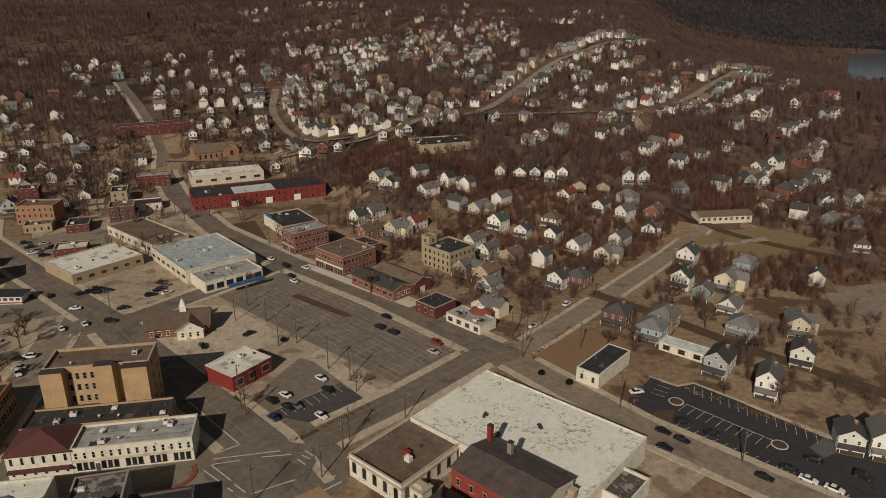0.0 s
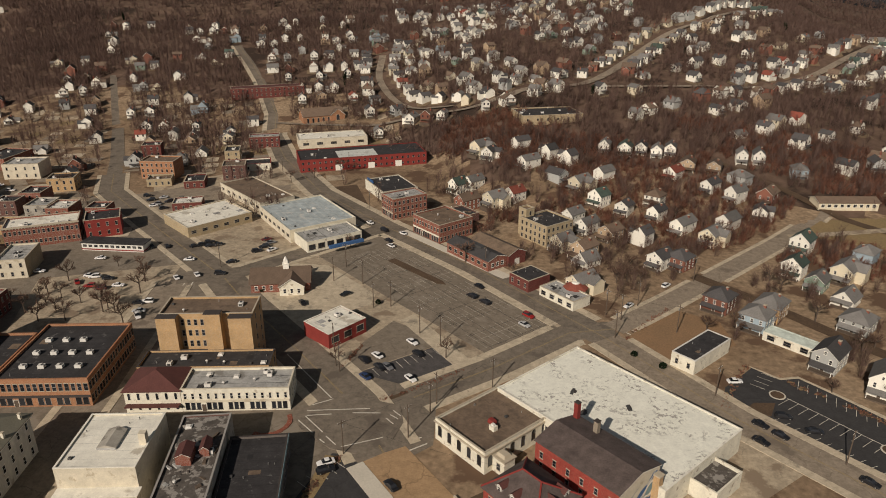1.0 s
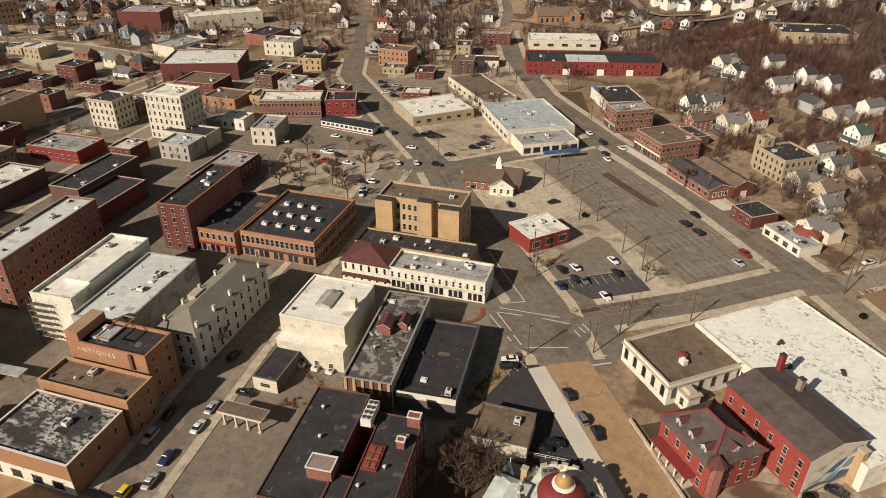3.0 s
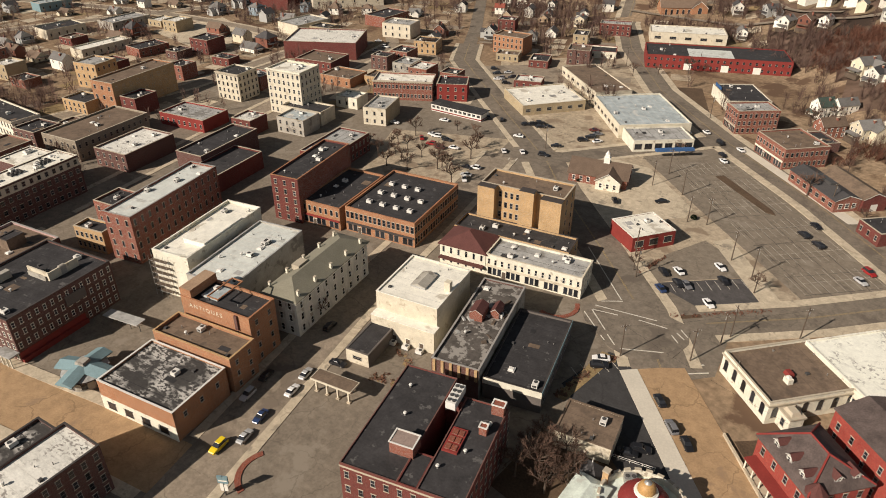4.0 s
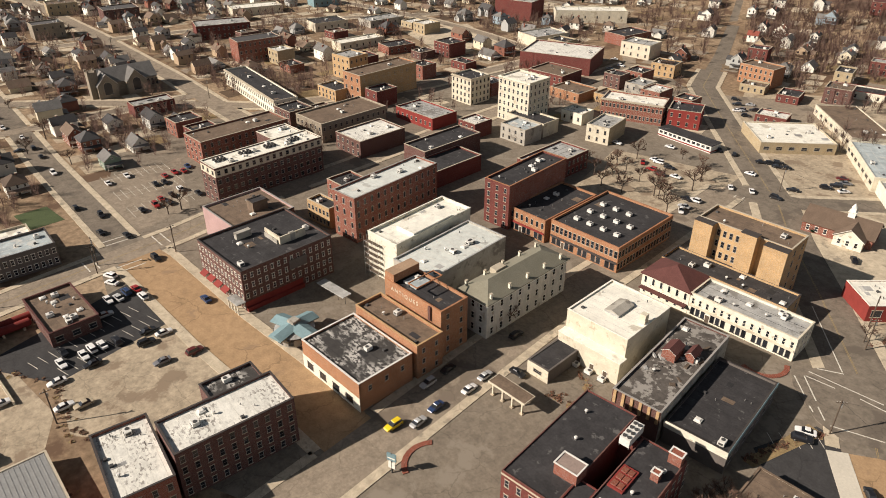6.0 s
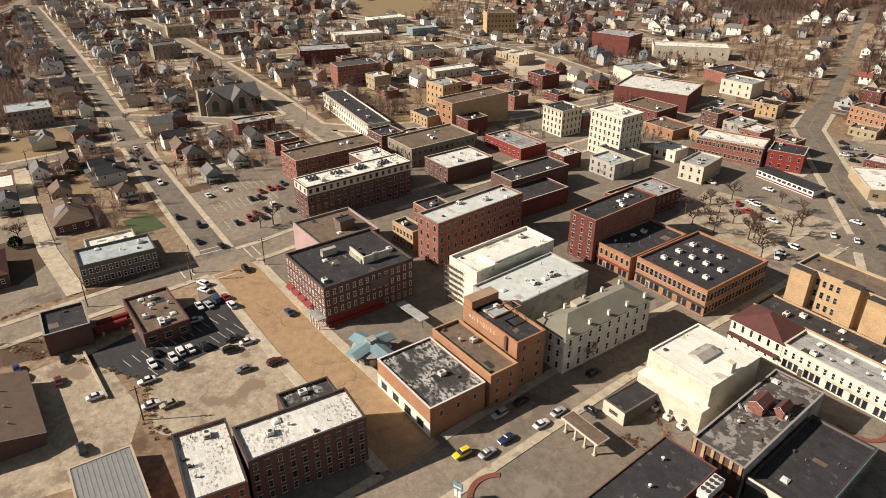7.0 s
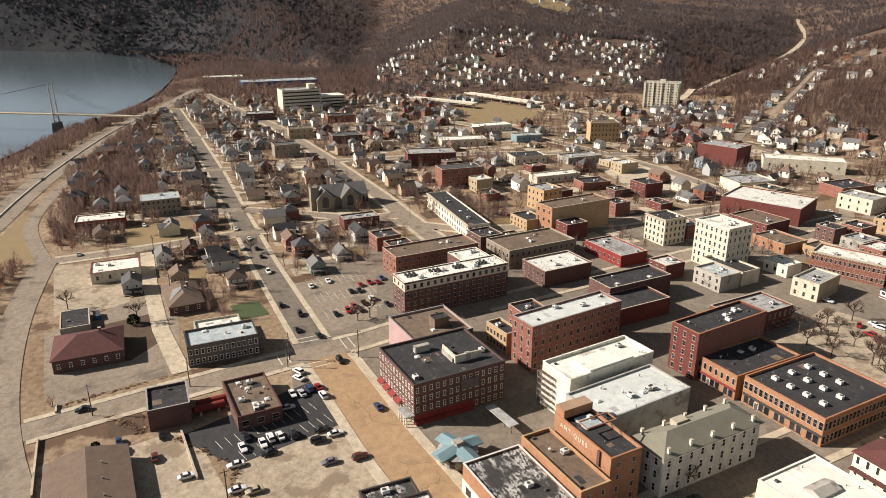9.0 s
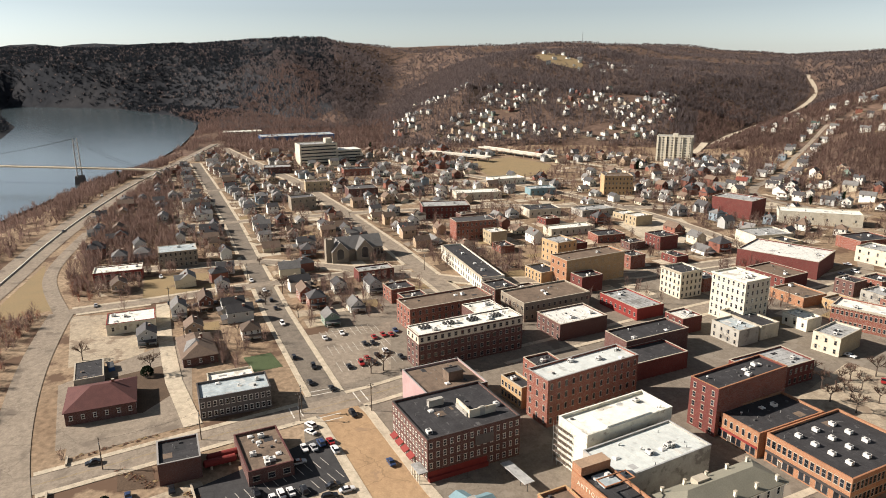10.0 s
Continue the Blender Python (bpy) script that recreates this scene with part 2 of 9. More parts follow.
M["dome_gold"] = mat("dome_gold", (0.46, 0.27, 0.10), 0.55, 0.6, 0.3, 4, 0.15, 0.1)
M["roof_aqua"] = mat("roof_aqua", (0.60, 0.66, 0.58), 0.7, 0.25, 0.15, 2, 0.08, 0.1, spots=0.12, spot_scale=0.4, spot_color=(0.45, 0.46, 0.4), mid=0.2)
M["asphalt_new"] = mat("asphalt_new", (0.05, 0.048, 0.047), 0.92, 0.08, 0.22, 2.0, 0.15, 0.15, mid=0.15, cracks=0.4, crack_scale=0.1)
M["asphalt_dark"] = mat("asphalt_dark", (0.085, 0.078, 0.074), 0.92, 0.08, 0.25, 1.6, 0.16, 0.15, spots=0.2, spot_scale=0.12, spot_color=(0.12, 0.108, 0.098), mid=0.18, cracks=0.4, crack_scale=0.12)
M["brick_paving"] = mat("brick_paving", (0.39, 0.26, 0.145), 0.92, 0.07, 0.2, 2.2, 0.1, 0.2, spots=0.12, spot_scale=0.12, spot_color=(0.28, 0.19, 0.115), mid=0.13, cracks=0.5, crack_scale=0.1, spec=0.15)
M["concrete"] = mat("concrete", (0.52, 0.44, 0.32), 0.9, 0.12, 0.22, 2.0, 0.1, 0.15, spots=0.15, spot_scale=0.2, spot_color=(0.28, 0.24, 0.18), mid=0.16, cracks=0.45, crack_scale=0.12, spec=0.15)
M["concrete_pale"] = mat("concrete_pale", (0.60, 0.55, 0.45), 0.88, 0.12, 0.18, 2.0, 0.08, 0.15)
M["gravel_lot"] = mat("gravel_lot", (0.42, 0.345, 0.245), 0.95, 0.06, 0.25, 1.2, 0.15, 0.25, spots=0.42, spot_scale=0.1, spot_color=(0.235, 0.18, 0.125), mid=0.2, cracks=0.45, crack_scale=0.12, spec=0.15)
M["dry_grass"] = mat("dry_grass", (0.275, 0.195, 0.095), 0.95, 0.08, 0.3, 1.8, 0.25, 0.4, second=(0.21, 0.155, 0.078))
M["bare_grass"] = mat("bare_grass", (0.28, 0.17, 0.09), 0.95, 0.08, 0.3, 1.8, 0.25, 0.4, second=(0.205, 0.13, 0.07))
M["yard"] = mat("yard", (0.185, 0.13, 0.075), 0.95, 0.06, 0.35, 0.8, 0.25, 0.2, second=(0.155, 0.115, 0.075))
M["green_turf"] = mat("green_turf", (0.075, 0.10, 0.04), 0.95, 0.2, 0.3, 2, 0.2, 0.3)
M["soil"] = mat("soil", (0.115, 0.075, 0.045), 0.95, 0.2, 0.4, 2, 0.3, 0.4)
M["line_white"] = mat("line_white", (0.66, 0.62, 0.52), 0.8, 0.4, 0.25, 3, 0.2, 0.0)
M["line_faded"] = mat("line_faded", (0.50, 0.45, 0.36), 0.85, 0.3, 0.4, 2, 0.3, 0.0)
M["line_hatch"] = mat("line_hatch", (0.14, 0.135, 0.125), 0.85, 0.4, 0.25, 3, 0.2, 0.0)
M["line_yellow"] = mat("line_yellow", (0.33, 0.245, 0.12), 0.8, 0.4, 0.25, 3, 0.2, 0.0)
M["glass"] = mat("glass", (0.022, 0.024, 0.028), 0.08, 0.5, 0.2, 2, 0.1, 0.0, spec=0.6, vary=0.5)
M["metal"] = mat("metal", (0.45, 0.44, 0.41), 0.45, 0.6, 0.2, 4, 0.1, 0.05, metal=0.6)
M["metal_white"] = mat("metal_white", (0.68, 0.66, 0.60), 0.5, 0.6, 0.15, 4, 0.08, 0.05)
M["metal_dark"] = mat("metal_dark", (0.07, 0.068, 0.065), 0.5, 0.6, 0.2, 4, 0.1, 0.05)
M["rubber"] = mat("rubber", (0.02, 0.02, 0.02), 0.9, 2, 0.2, 6, 0.1, 0.0)
M["bark"] = mat("bark", (0.105, 0.078, 0.058), 0.95, 0.8, 0.3, 6, 0.25, 0.2)
M["twig"] = mat("twig", (0.21, 0.135, 0.10), 0.95, 0.3, 0.25, 3, 0.2, 0.0, vary=0.25, island=0.3, spec=0.03)
M["far_wood"] = mat("far_wood", (0.225, 0.15, 0.122), 0.95, 0.012, 0.35, 0.08, 0.2, 0.0, island=0.14, spec=0.03)
M["hill_wood"] = mat("hill_wood", (0.185, 0.148, 0.138), 0.95, 0.008, 0.3, 0.06, 0.2, 0.0, island=0.14, spec=0.03)
M["brush"] = mat("brush", (0.29, 0.145, 0.1), 0.95, 0.03, 0.35, 0.1, 0.2, 0.0, island=0.3, spec=0.03)
M["conifer"] = mat("conifer", (0.022, 0.032, 0.017), 0.95, 0.3, 0.3, 3, 0.2, 0.0, island=0.3, spec=0.03)
for key_, share in (("twig", 0.4), ("far_wood", 0.5), ("hill_wood", 0.5), ("brush", 0.5), ("ridge_shade_wood", 0.45), ("conifer", 0.35)):   # fine twigs pass light on both sides
    nt_ = M[key_].node_tree
    thru = nt_.nodes.new("ShaderNodeBsdfTranslucent")
    blend_ = nt_.nodes.new("ShaderNodeMixShader")
    blend_.inputs[0].default_value = share
    nt_.links.new(nt_.nodes["Principled BSDF"].inputs["Base Color"].links[0].from_socket, thru.inputs["Color"])
    nt_.links.new(nt_.nodes["Principled BSDF"].outputs[0], blend_.inputs[1])
    nt_.links.new(thru.outputs[0], blend_.inputs[2])
    nt_.links.new(blend_.outputs[0], nt_.nodes["Material Output"].inputs["Surface"])
M["paint_sign"] = mat("paint_sign", (0.7, 0.63, 0.48), 0.8, 0.4, 0.2, 3, 0.2, 0.0)
for nm, c in (("white", (0.72, 0.71, 0.68)), ("black", (0.015, 0.015, 0.017)), ("grey", (0.16, 0.16, 0.165)), ("silver", (0.42, 0.42, 0.41)),
              ("red", (0.28, 0.02, 0.018)), ("blue", (0.025, 0.045, 0.11)), ("yellow", (0.75, 0.55, 0.02)), ("maroon", (0.11, 0.022, 0.02)), ("beige", (0.4, 0.34, 0.24))):
    M["car_" + nm] = mat("car_" + nm, c, 0.28, 0.8, 0.06, 6, 0.03, 0.0, spec=0.6)


def ground_mat():
    """Winter ground of the town and the hills: dun grass, bare soil, leaf litter and worn paving, in patches."""
    m = mat("ground", (0.225, 0.155, 0.096), 0.95, 0.012, 0.35, 0.5, 0.25, 0.35, second=(0.29, 0.215, 0.14), spots=0.5, spot_scale=0.05, spot_color=(0.125, 0.08, 0.052), mid=0.2, spec=0.1)
    return m


M["ground"] = ground_mat()
M["forest_floor"] = mat("forest_floor", (0.145, 0.098, 0.074), 0.95, 0.01, 0.35, 0.12, 0.3, 0.3, second=(0.115, 0.078, 0.056), spots=0.35, spot_scale=0.02, spot_color=(0.05, 0.036, 0.028), spec=0.03)


# ridge ground in the far distance; shade and haze are painted into its tone
M["ridge_shade_floor"] = mat("ridge_shade_floor", (0.024, 0.026, 0.03), 0.95, 0.006, 0.4, 0.05, 0.25, 0.3, second=(0.036, 0.035, 0.036), spec=0.03)


def water_mat():
    m = mat("water", (0.065, 0.085, 0.09), 0.16, 0.01, 0.2, 0.15, 0.05, 0.25, spec=0.5)
    return m


M["water"] = water_mat()


# ---------------- mesh helpers ----------------
def mesh_from(name, verts, faces, material, mats=None, indices=None):
    me = bpy.data.meshes.new(name)
    me.from_pydata([tuple(v) for v in verts], [], faces)
    for k in (mats or [material]):
        me.materials.append(M[k])
    if indices is not None:
        me.polygons.foreach_set("material_index", indices)
    me.update()
    return me


class Shape:
    """Gathers boxes and polygons of several materials into one mesh."""

    def __init__(self):
        self.v, self.f, self.i, self.mats = [], [], [], []

    def _m(self, material):
        if material not in self.mats:
            self.mats.append(material)
        return self.mats.index(material)

    def poly(self, pts, faces, material):
        o, k = len(self.v), self._m(material)
        self.v += [tuple(p) for p in pts]
        for f in faces:
            self.f.append([o + j for j in f])
            self.i.append(k)
        return self

    def box(self, x0, y0, z0, x1, y1, z1, material, taper=0.0):
        t = taper
        p = [(x0, y0, z0), (x1, y0, z0), (x1, y1, z0), (x0, y1, z0), (x0 + t, y0 + t, z1), (x1 - t, y0 + t, z1), (x1 - t, y1 - t, z1), (x0 + t, y1 - t, z1)]
        return self.poly(p, [(3, 2, 1, 0), (4, 5, 6, 7), (0, 1, 5, 4), (1, 2, 6, 5), (2, 3, 7, 6), (3, 0, 4, 7)], material)

    def tube(self, a, b, r0, r1, material, n=6):
        a, b = Vector(a), Vector(b)
        z = (b - a).normalized()
        x = z.orthogonal().normalized()
        y = z.cross(x)
        ring = lambda c, r: [c + x * (r * math.cos(2 * math.pi * k / n)) + y * (r * math.sin(2 * math.pi * k / n)) for k in range(n)]
        pts = ring(a, r0) + ring(b, r1)
        faces = [(k, (k + 1) % n, n + (k + 1) % n, n + k) for k in range(n)] + [tuple(range(n - 1, -1, -1)), tuple(range(n, 2 * n))]
        return self.poly(pts, faces, material)

    def ring(self, w, d, t, z0, z1, material):
        """A rectangular wall ring, w x d outside, t thick."""
        a, b, c, e = w / 2, d / 2, w / 2 - t, d / 2 - t
        p = []
        for z in (z0, z1):
            p += [(-a, -b, z), (a, -b, z), (a, b, z), (-a, b, z), (-c, -e, z), (c, -e, z), (c, e, z), (-c, e, z)]
        f = []
        for k in range(4):
            j = (k + 1) % 4
            f += [(k, j, 8 + j, 8 + k), (4 + j, 4 + k, 12 + k, 12 + j), (8 + k, 8 + j, 12 + j, 12 + k), (j, k, 4 + k, 4 + j)]
        return self.poly(p, f, material)

    def mesh(self, name):
        return mesh_from(name, self.v, self.f, None, self.mats, self.i)


def part(name, shape, parent, label="", m=None):
    me = shape.mesh(name) if isinstance(shape, Shape) else shape
    ob = new(name, me)
    ob.parent = parent
    if m is not None:
        ob.matrix_basis = m
    if label:
        tagged(ob, label)
    return ob


def thing(name, x, y, z, rot, label, category, group="", kind=""):
    e = new(name)
    e.empty_display_size = 0.5
    e.matrix_basis = pose(x, y, z, 0, 0, rot)
    return tagged(e, label, category, group, kind)


# ---------------- terrain ----------------
YAW = [-180, -70, -40, -31, -25, -12, 4, 14, 22, 34, 40, 43, 46, 49.5, 53, 58, 66, 73, 78, 82, 86, 95, 110, 125, 180]
START = [900, 520, 420, 420, 380, 320, 320, 500, 520, 580, 600, 640, 760, 880, 930, 930, 930, 960, 1050, 1280, 1420, 2050, 2300, 2000, 900]
RISE = [0.4, 0.5, 0.45, 0.42, 0.72, 0.98, 1.0, 1.0, 1.0, 1.0, 0.95, 0.9, 0.9, 0.95, 1.0, 1.12, 1.2, 1.12, 1.05, 1.15, 1.22, 1.2, 1.15, 1.0, 0.4]
STEEP_YAW, STEEP = [-180, 46, 54, 70, 77, 82, 86, 110, 140, 180], [1.0, 1.0, 1.25, 1.25, 1.5, 2.2, 2.4, 2.6, 1.5, 1.0]   # bluffs along the river
CLIMB_S = [0, 70, 140, 300, 450, 700, 1100, 1800, 3000, 6000]
CLIMB_Z = [0, 10, 19, 42, 68, 92, 108, 122, 150, 170]
NEAR_BANK = [(300, -420), (-200, -300), (-450, -228), (-613, -195), (-778, -165), (-886, -123), (-1115, -96), (-1340, -89), (-1525, -93)]
FAR_BANK = [(-1800, -173), (-2127, -350), (-2400, -706), (-1900, -560), (-1560, -440), (-1290, -390), (-900, -430), (-300, -520), (300, -700)]
RIVER = NEAR_BANK + FAR_BANK
REACH = [(r * math.sin(radians(a)), r * math.cos(radians(a))) for a, r in ((29.8, 1330), (33, 1270), (46, 1300), (46, 2150), (34, 2100), (29.8, 1950))]   # the far reach of water
WATER_Z = -7.0
ROUND = lambda yaw, r: (-r * math.sin(radians(yaw)), r * math.cos(radians(yaw)))
VALLEYS = [([ROUND(*p) for p in ((53, 1010), (51, 1180), (47.6, 1340), (45.9, 1660), (46.8, 1900), (48, 2500))], [0, 6, 20, 44, 78, 105]),
           ([ROUND(*p) for p in ((79, 980), (80.5, 1300), (79, 1700), (77.5, 2200), (78, 3000))], [0, 4, 20, 55, 95])]   # side valleys: their line and the height of their floor


def carve(x, y, z):
    """Cut the side valleys into the hills."""
    for line, floor in VALLEYS:
        for (x0, y0), (x1, y1), f0, f1 in zip(line, line[1:], floor, floor[1:]):
            dx, dy = x1 - x0, y1 - y0
            t = np.clip(((x - x0) * dx + (y - y0) * dy) / (dx * dx + dy * dy), 0, 1)
            z = np.minimum(z, f0 + (f1 - f0) * t + 0.42 * np.clip(np.hypot(x - x0 - t * dx, y - y0 - t * dy) - 14, 0, None))
    return z


def poly_signed(px, py, poly):
    """Distance to a polygon's edge, negative inside; works on arrays."""
    px, py = np.asarray(px, float), np.asarray(py, float)
    best, inside = np.full(px.shape, 1e9), np.zeros(px.shape, bool)
    for (x0, y0), (x1, y1) in zip(poly, poly[1:] + poly[:1]):
        dx, dy = x1 - x0, y1 - y0
        t = np.clip(((px - x0) * dx + (py - y0) * dy) / (dx * dx + dy * dy), 0, 1)
        best = np.minimum(best, np.hypot(px - x0 - t * dx, py - y0 - t * dy))
        cross = ((y0 > py) != (y1 > py)) & (px < dx * (py - y0) / (dy + 1e-12) + x0)
        inside ^= cross
    return np.where(inside, -best, best)


def wave(x, y, scale, seed=0.0):
    return (np.sin(x / scale + seed) * np.cos(y / scale * 1.13 + seed * 2.1) + 0.6 * np.sin((x + y) / scale * 1.7 + seed * 3.3) + 0.4 * np.cos((x - 1.4 * y) / scale * 2.6 + seed))


def ground_z(x, y):
    x, y = np.asarray(x, float), np.asarray(y, float)
    r, yaw = np.hypot(x, y), np.degrees(np.arctan2(-x, y))
    s = r - np.interp(yaw, YAW, START)
    up = np.clip(s, 0, None)
    up = up * np.interp(yaw, STEEP_YAW, STEEP)
    z = np.interp(up, CLIMB_S, CLIMB_Z) * np.interp(yaw, YAW, RISE)
    z = z + np.clip(up / 500, 0, 1) * (4.5 * wave(x, y, 95, 1.0) + np.interp(yaw, [45, 56], [7, 13]) * wave(x, y, 260, 4.0) * np.clip(up / 900, 0, 1))
    z = carve(x, y, z)
    off = np.interp(yaw, [-60, -40, -26, -19, -15], [1, 1, 1, 0.6, 0])   # the near hill falls to the far reach, with a ridge beyond it
    z = z * (1 - off * np.clip((r - 760) / 380, 0, 1)) + off * 118 * np.clip((r - 2250) / 420, 0, 1) ** 0.8
    for poly in (RIVER, REACH):
        dist = poly_signed(x, y, poly)
        near = np.clip(dist / 55, 0, 1)
        z = np.where(dist < 0, -11.0 + 4 * np.clip(1 + dist / 14, 0, 1) * 0.5, (-9 * (1 - near) ** 1.5 + z * near))
    return z


def gz(x, y):
    return float(ground_z(x, y))


def make_ground():
    """One sheet of ground from under the camera out to the horizon, finer where it is seen."""
    az = np.concatenate([np.arange(-180, -50, 5.0), np.arange(-50, 125, 0.75), np.arange(125, 180, 5.0)])
    rr = np.concatenate([[8.0], np.arange(60, 320, 40), np.arange(320, 1200, 14), np.geomspace(1200, 4800, 60)])
    a, r = np.meshgrid(np.radians(az), rr)
    x, y = -np.sin(a) * r, np.cos(a) * r
    z = ground_z(x, y)
    nr, na = x.shape
    verts = np.stack([x.ravel(), y.ravel(), z.ravel()], 1).tolist() + [[0, 0, 0]]
    faces = []
    for i in range(nr - 1):
        for j in range(na):
            k = (j + 1) % na
            faces.append((i * na + j, i * na + k, (i + 1) * na + k, (i + 1) * na + j)[::-1])
    faces += [(len(verts) - 1, (j + 1) % na, j)[::-1] for j in range(na)]
    # wooded ground lies on the hills and along the banks
    ym = np.degrees(np.arctan2(-x, y))
    rise = np.hypot(x, y) - np.interp(ym, YAW, START)
    wood = (rise + 40 * wave(x, y, 70, 2.0) > np.interp(ym, [-60, -20, 10, 16, 40, 60, 80, 100], [60, 40, 40, 60, 120, 60, 20, 0])) | (poly_signed(x, y, RIVER) < 30)
    wood |= ((np.hypot(x, y) > 960) & (ym > 48) & (ym < 125)) | ((np.hypot(x, y) > 800) & (ym < -15) & (ym > -60))
    # the two far ridges get the floor that carries painted shade and haze
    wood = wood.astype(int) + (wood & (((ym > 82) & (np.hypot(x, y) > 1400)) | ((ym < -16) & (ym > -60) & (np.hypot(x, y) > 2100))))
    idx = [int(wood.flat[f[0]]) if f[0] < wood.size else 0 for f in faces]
    me = mesh_from("ground", verts, faces, None, ["ground", "forest_floor", "ridge_shade_floor"], idx)
    me.polygons.foreach_set("use_smooth", [True] * len(me.polygons))
    tagged(new("ground", me), "dun winter ground of dry grass and leaf litter, rising to hills", "ground", kind="structure")


make_ground()


def make_water(name, poly, label):
    s = Shape()
    s.poly([(x, y, WATER_Z) for x, y in poly], [tuple(range(len(poly)))], "water")
    tagged(new(name, s.mesh(name)), label, "river", kind="structure")


make_water("water", RIVER, "wide calm grey-green river below the wooded hills")
make_water("water", REACH, "far reach of the river beyond the works")


# ---------------- roads, pavements, lots ----------------
STREETS = []


def along(points, step=4.0):
    out = []
    for (x0, y0), (x1, y1) in zip(points, points[1:]):
        n = max(1, int(math.hypot(x1 - x0, y1 - y0) / step))
        out += [(x0 + (x1 - x0) * k / n, y0 + (y1 - y0) * k / n) for k in range(n)]
    return out + [points[-1]]


def smooth(points, rounds=2):
    for _ in range(rounds):
        q = [points[0]]
        for (x0, y0), (x1, y1) in zip(points, points[1:]):
            q += [(0.75 * x0 + 0.25 * x1, 0.75 * y0 + 0.25 * y1), (0.25 * x0 + 0.75 * x1, 0.25 * y0 + 0.75 * y1)]
        points = q + [points[-1]]
    return points


def sides(line, half):
    out = []
    for k, (x, y) in enumerate(line):
        a, b = line[max(k - 1, 0)], line[min(k + 1, len(line) - 1)]
        dx, dy = b[0] - a[0], b[1] - a[1]
        q = math.hypot(dx, dy) or 1
        out.append((x - dy / q * half, y + dx / q * half))
    return out


def strip(line, lo, hi, lift, material, depth=0.0, follow=True):
    """A ribbon along a line between two offsets, lying on the ground."""
    a, b = sides(line, lo), sides(line, hi)
    s = Shape()
    za = ground_z([p[0] for p in line], [p[1] for p in line]) if follow else [0] * len(line)
    pts = [(x, y, z + lift) for (x, y), z in zip(a, za)] + [(x, y, z + lift) for (x, y), z in zip(b, za)]
    n = len(line)
    faces = [(k, k + 1, n + k + 1, n + k)[::-1] for k in range(n - 1)]
    if depth:
        pts += [(x, y, z - depth) for x, y, z in pts]
        for k in range(n - 1):
            faces += [(k, k + 1, 2 * n + k + 1, 2 * n + k), (n + k + 1, n + k, 3 * n + k, 3 * n + k + 1)]
    s.poly(pts, faces, material)
    return s


def road(points, width, material="asphalt", label="worn grey asphalt street", curve=False, walks=(True, True), walk_w=2.4, lift=0.05, mark=None, walk_mat="concrete"):
    line = along(smooth(points) if curve else points, 4.0)
    lift += 0.006 * len(STREETS)
    tagged(new("road", strip(line, -width / 2, width / 2, lift, material).mesh("road")), label, "road", kind="structure")
    STREETS.append((line, width, walks, walk_w, walk_mat))
    if mark:
        s = strip(line, -0.22, -0.08, lift + 0.015, mark)
        t = strip(line, 0.08, 0.22, lift + 0.015, mark)
        s.poly(t.v, t.f, mark)
        tagged(new("road_marking", s.mesh("road_marking")), "faded centre line painted on the street", "road marking", kind="structure")


def in_street(x, y, skip=None, slack=0.5):
    for st in STREETS:
        if st is skip:
            continue
        line, width = st[0], st[1]
        for (x0, y0), (x1, y1) in zip(line[::3], line[3::3] + [line[-1]]):
            dx, dy = x1 - x0, y1 - y0
            q = dx * dx + dy * dy
            if q == 0:
                continue
            t = min(1, max(0, ((x - x0) * dx + (y - y0) * dy) / q))
            if math.hypot(x - x0 - t * dx, y - y0 - t * dy) < width / 2 + slack:
                return True
    return False


def make_walks():
    for st in STREETS:
        line, width, walks, ww, wm = st
        for side, on in zip((1, -1), walks):
            if not on:
                continue
            run = []
            fine = along(line, 2.0)
            mid = sides(fine, side * (width / 2 + ww / 2))
            flags = [not in_street(x, y, st) for x, y in mid]
            for k, ok in enumerate(flags + [False]):
                if ok:
                    run.append(fine[k])
                elif len(run) > 3:
                    lo, hi = sorted((side * width / 2, side * (width / 2 + ww)))
                    tagged(new("pavement", strip(run, lo, hi, 0.17, wm, 0.3).mesh("pavement")), "pale concrete pavement with a raised kerb along the street", "pavement", kind="structure")
                    run = []
                else:
                    run = []


def slab(name, pts, material, label, category, lift=0.03, kind="structure"):
    """A flat paved or planted area on level ground, with a thin edge."""
    n = len(pts)
    s = Shape()
    s.poly([(x, y, lift) for x, y in pts] + [(x, y, -0.2) for x, y in pts], [tuple(range(n))] + [(k, n + k, n + (k + 1) % n, (k + 1) % n) for k in range(n)], material)
    ob = tagged(new(name, s.mesh(name)), label, category, kind=kind)
    return ob


def stalls(x, y, rot, count, length=5.0, pitch=2.7, both=False, lift=0.05, material="line_white", lean=0.0):
    """A row of parking stall lines: starts at x, y and runs along rot."""
    s = Shape()
    for k in range(count + 1):
        a = k * pitch
        for sg in ((1, -1) if both else (1,)):
            p = [(a - 0.07, 0, 0), (a + 0.07, 0, 0), (a + 0.07 + lean * length, sg * length, 0), (a - 0.07 + lean * length, sg * length, 0)]
            s.poly(p, [(0, 1, 2, 3) if sg > 0 else (3, 2, 1, 0)], material)
    if both:
        s.box(0, -0.07, -0.001, count * pitch, 0.07, 0.0, material)
    ob = tagged(new("parking_lines", s.mesh("parking_lines")), "white painted parking stall lines on the asphalt", "road marking", kind="structure")
    ob.matrix_basis = pose(x, y, lift, 0, 0, rot)
    return ob


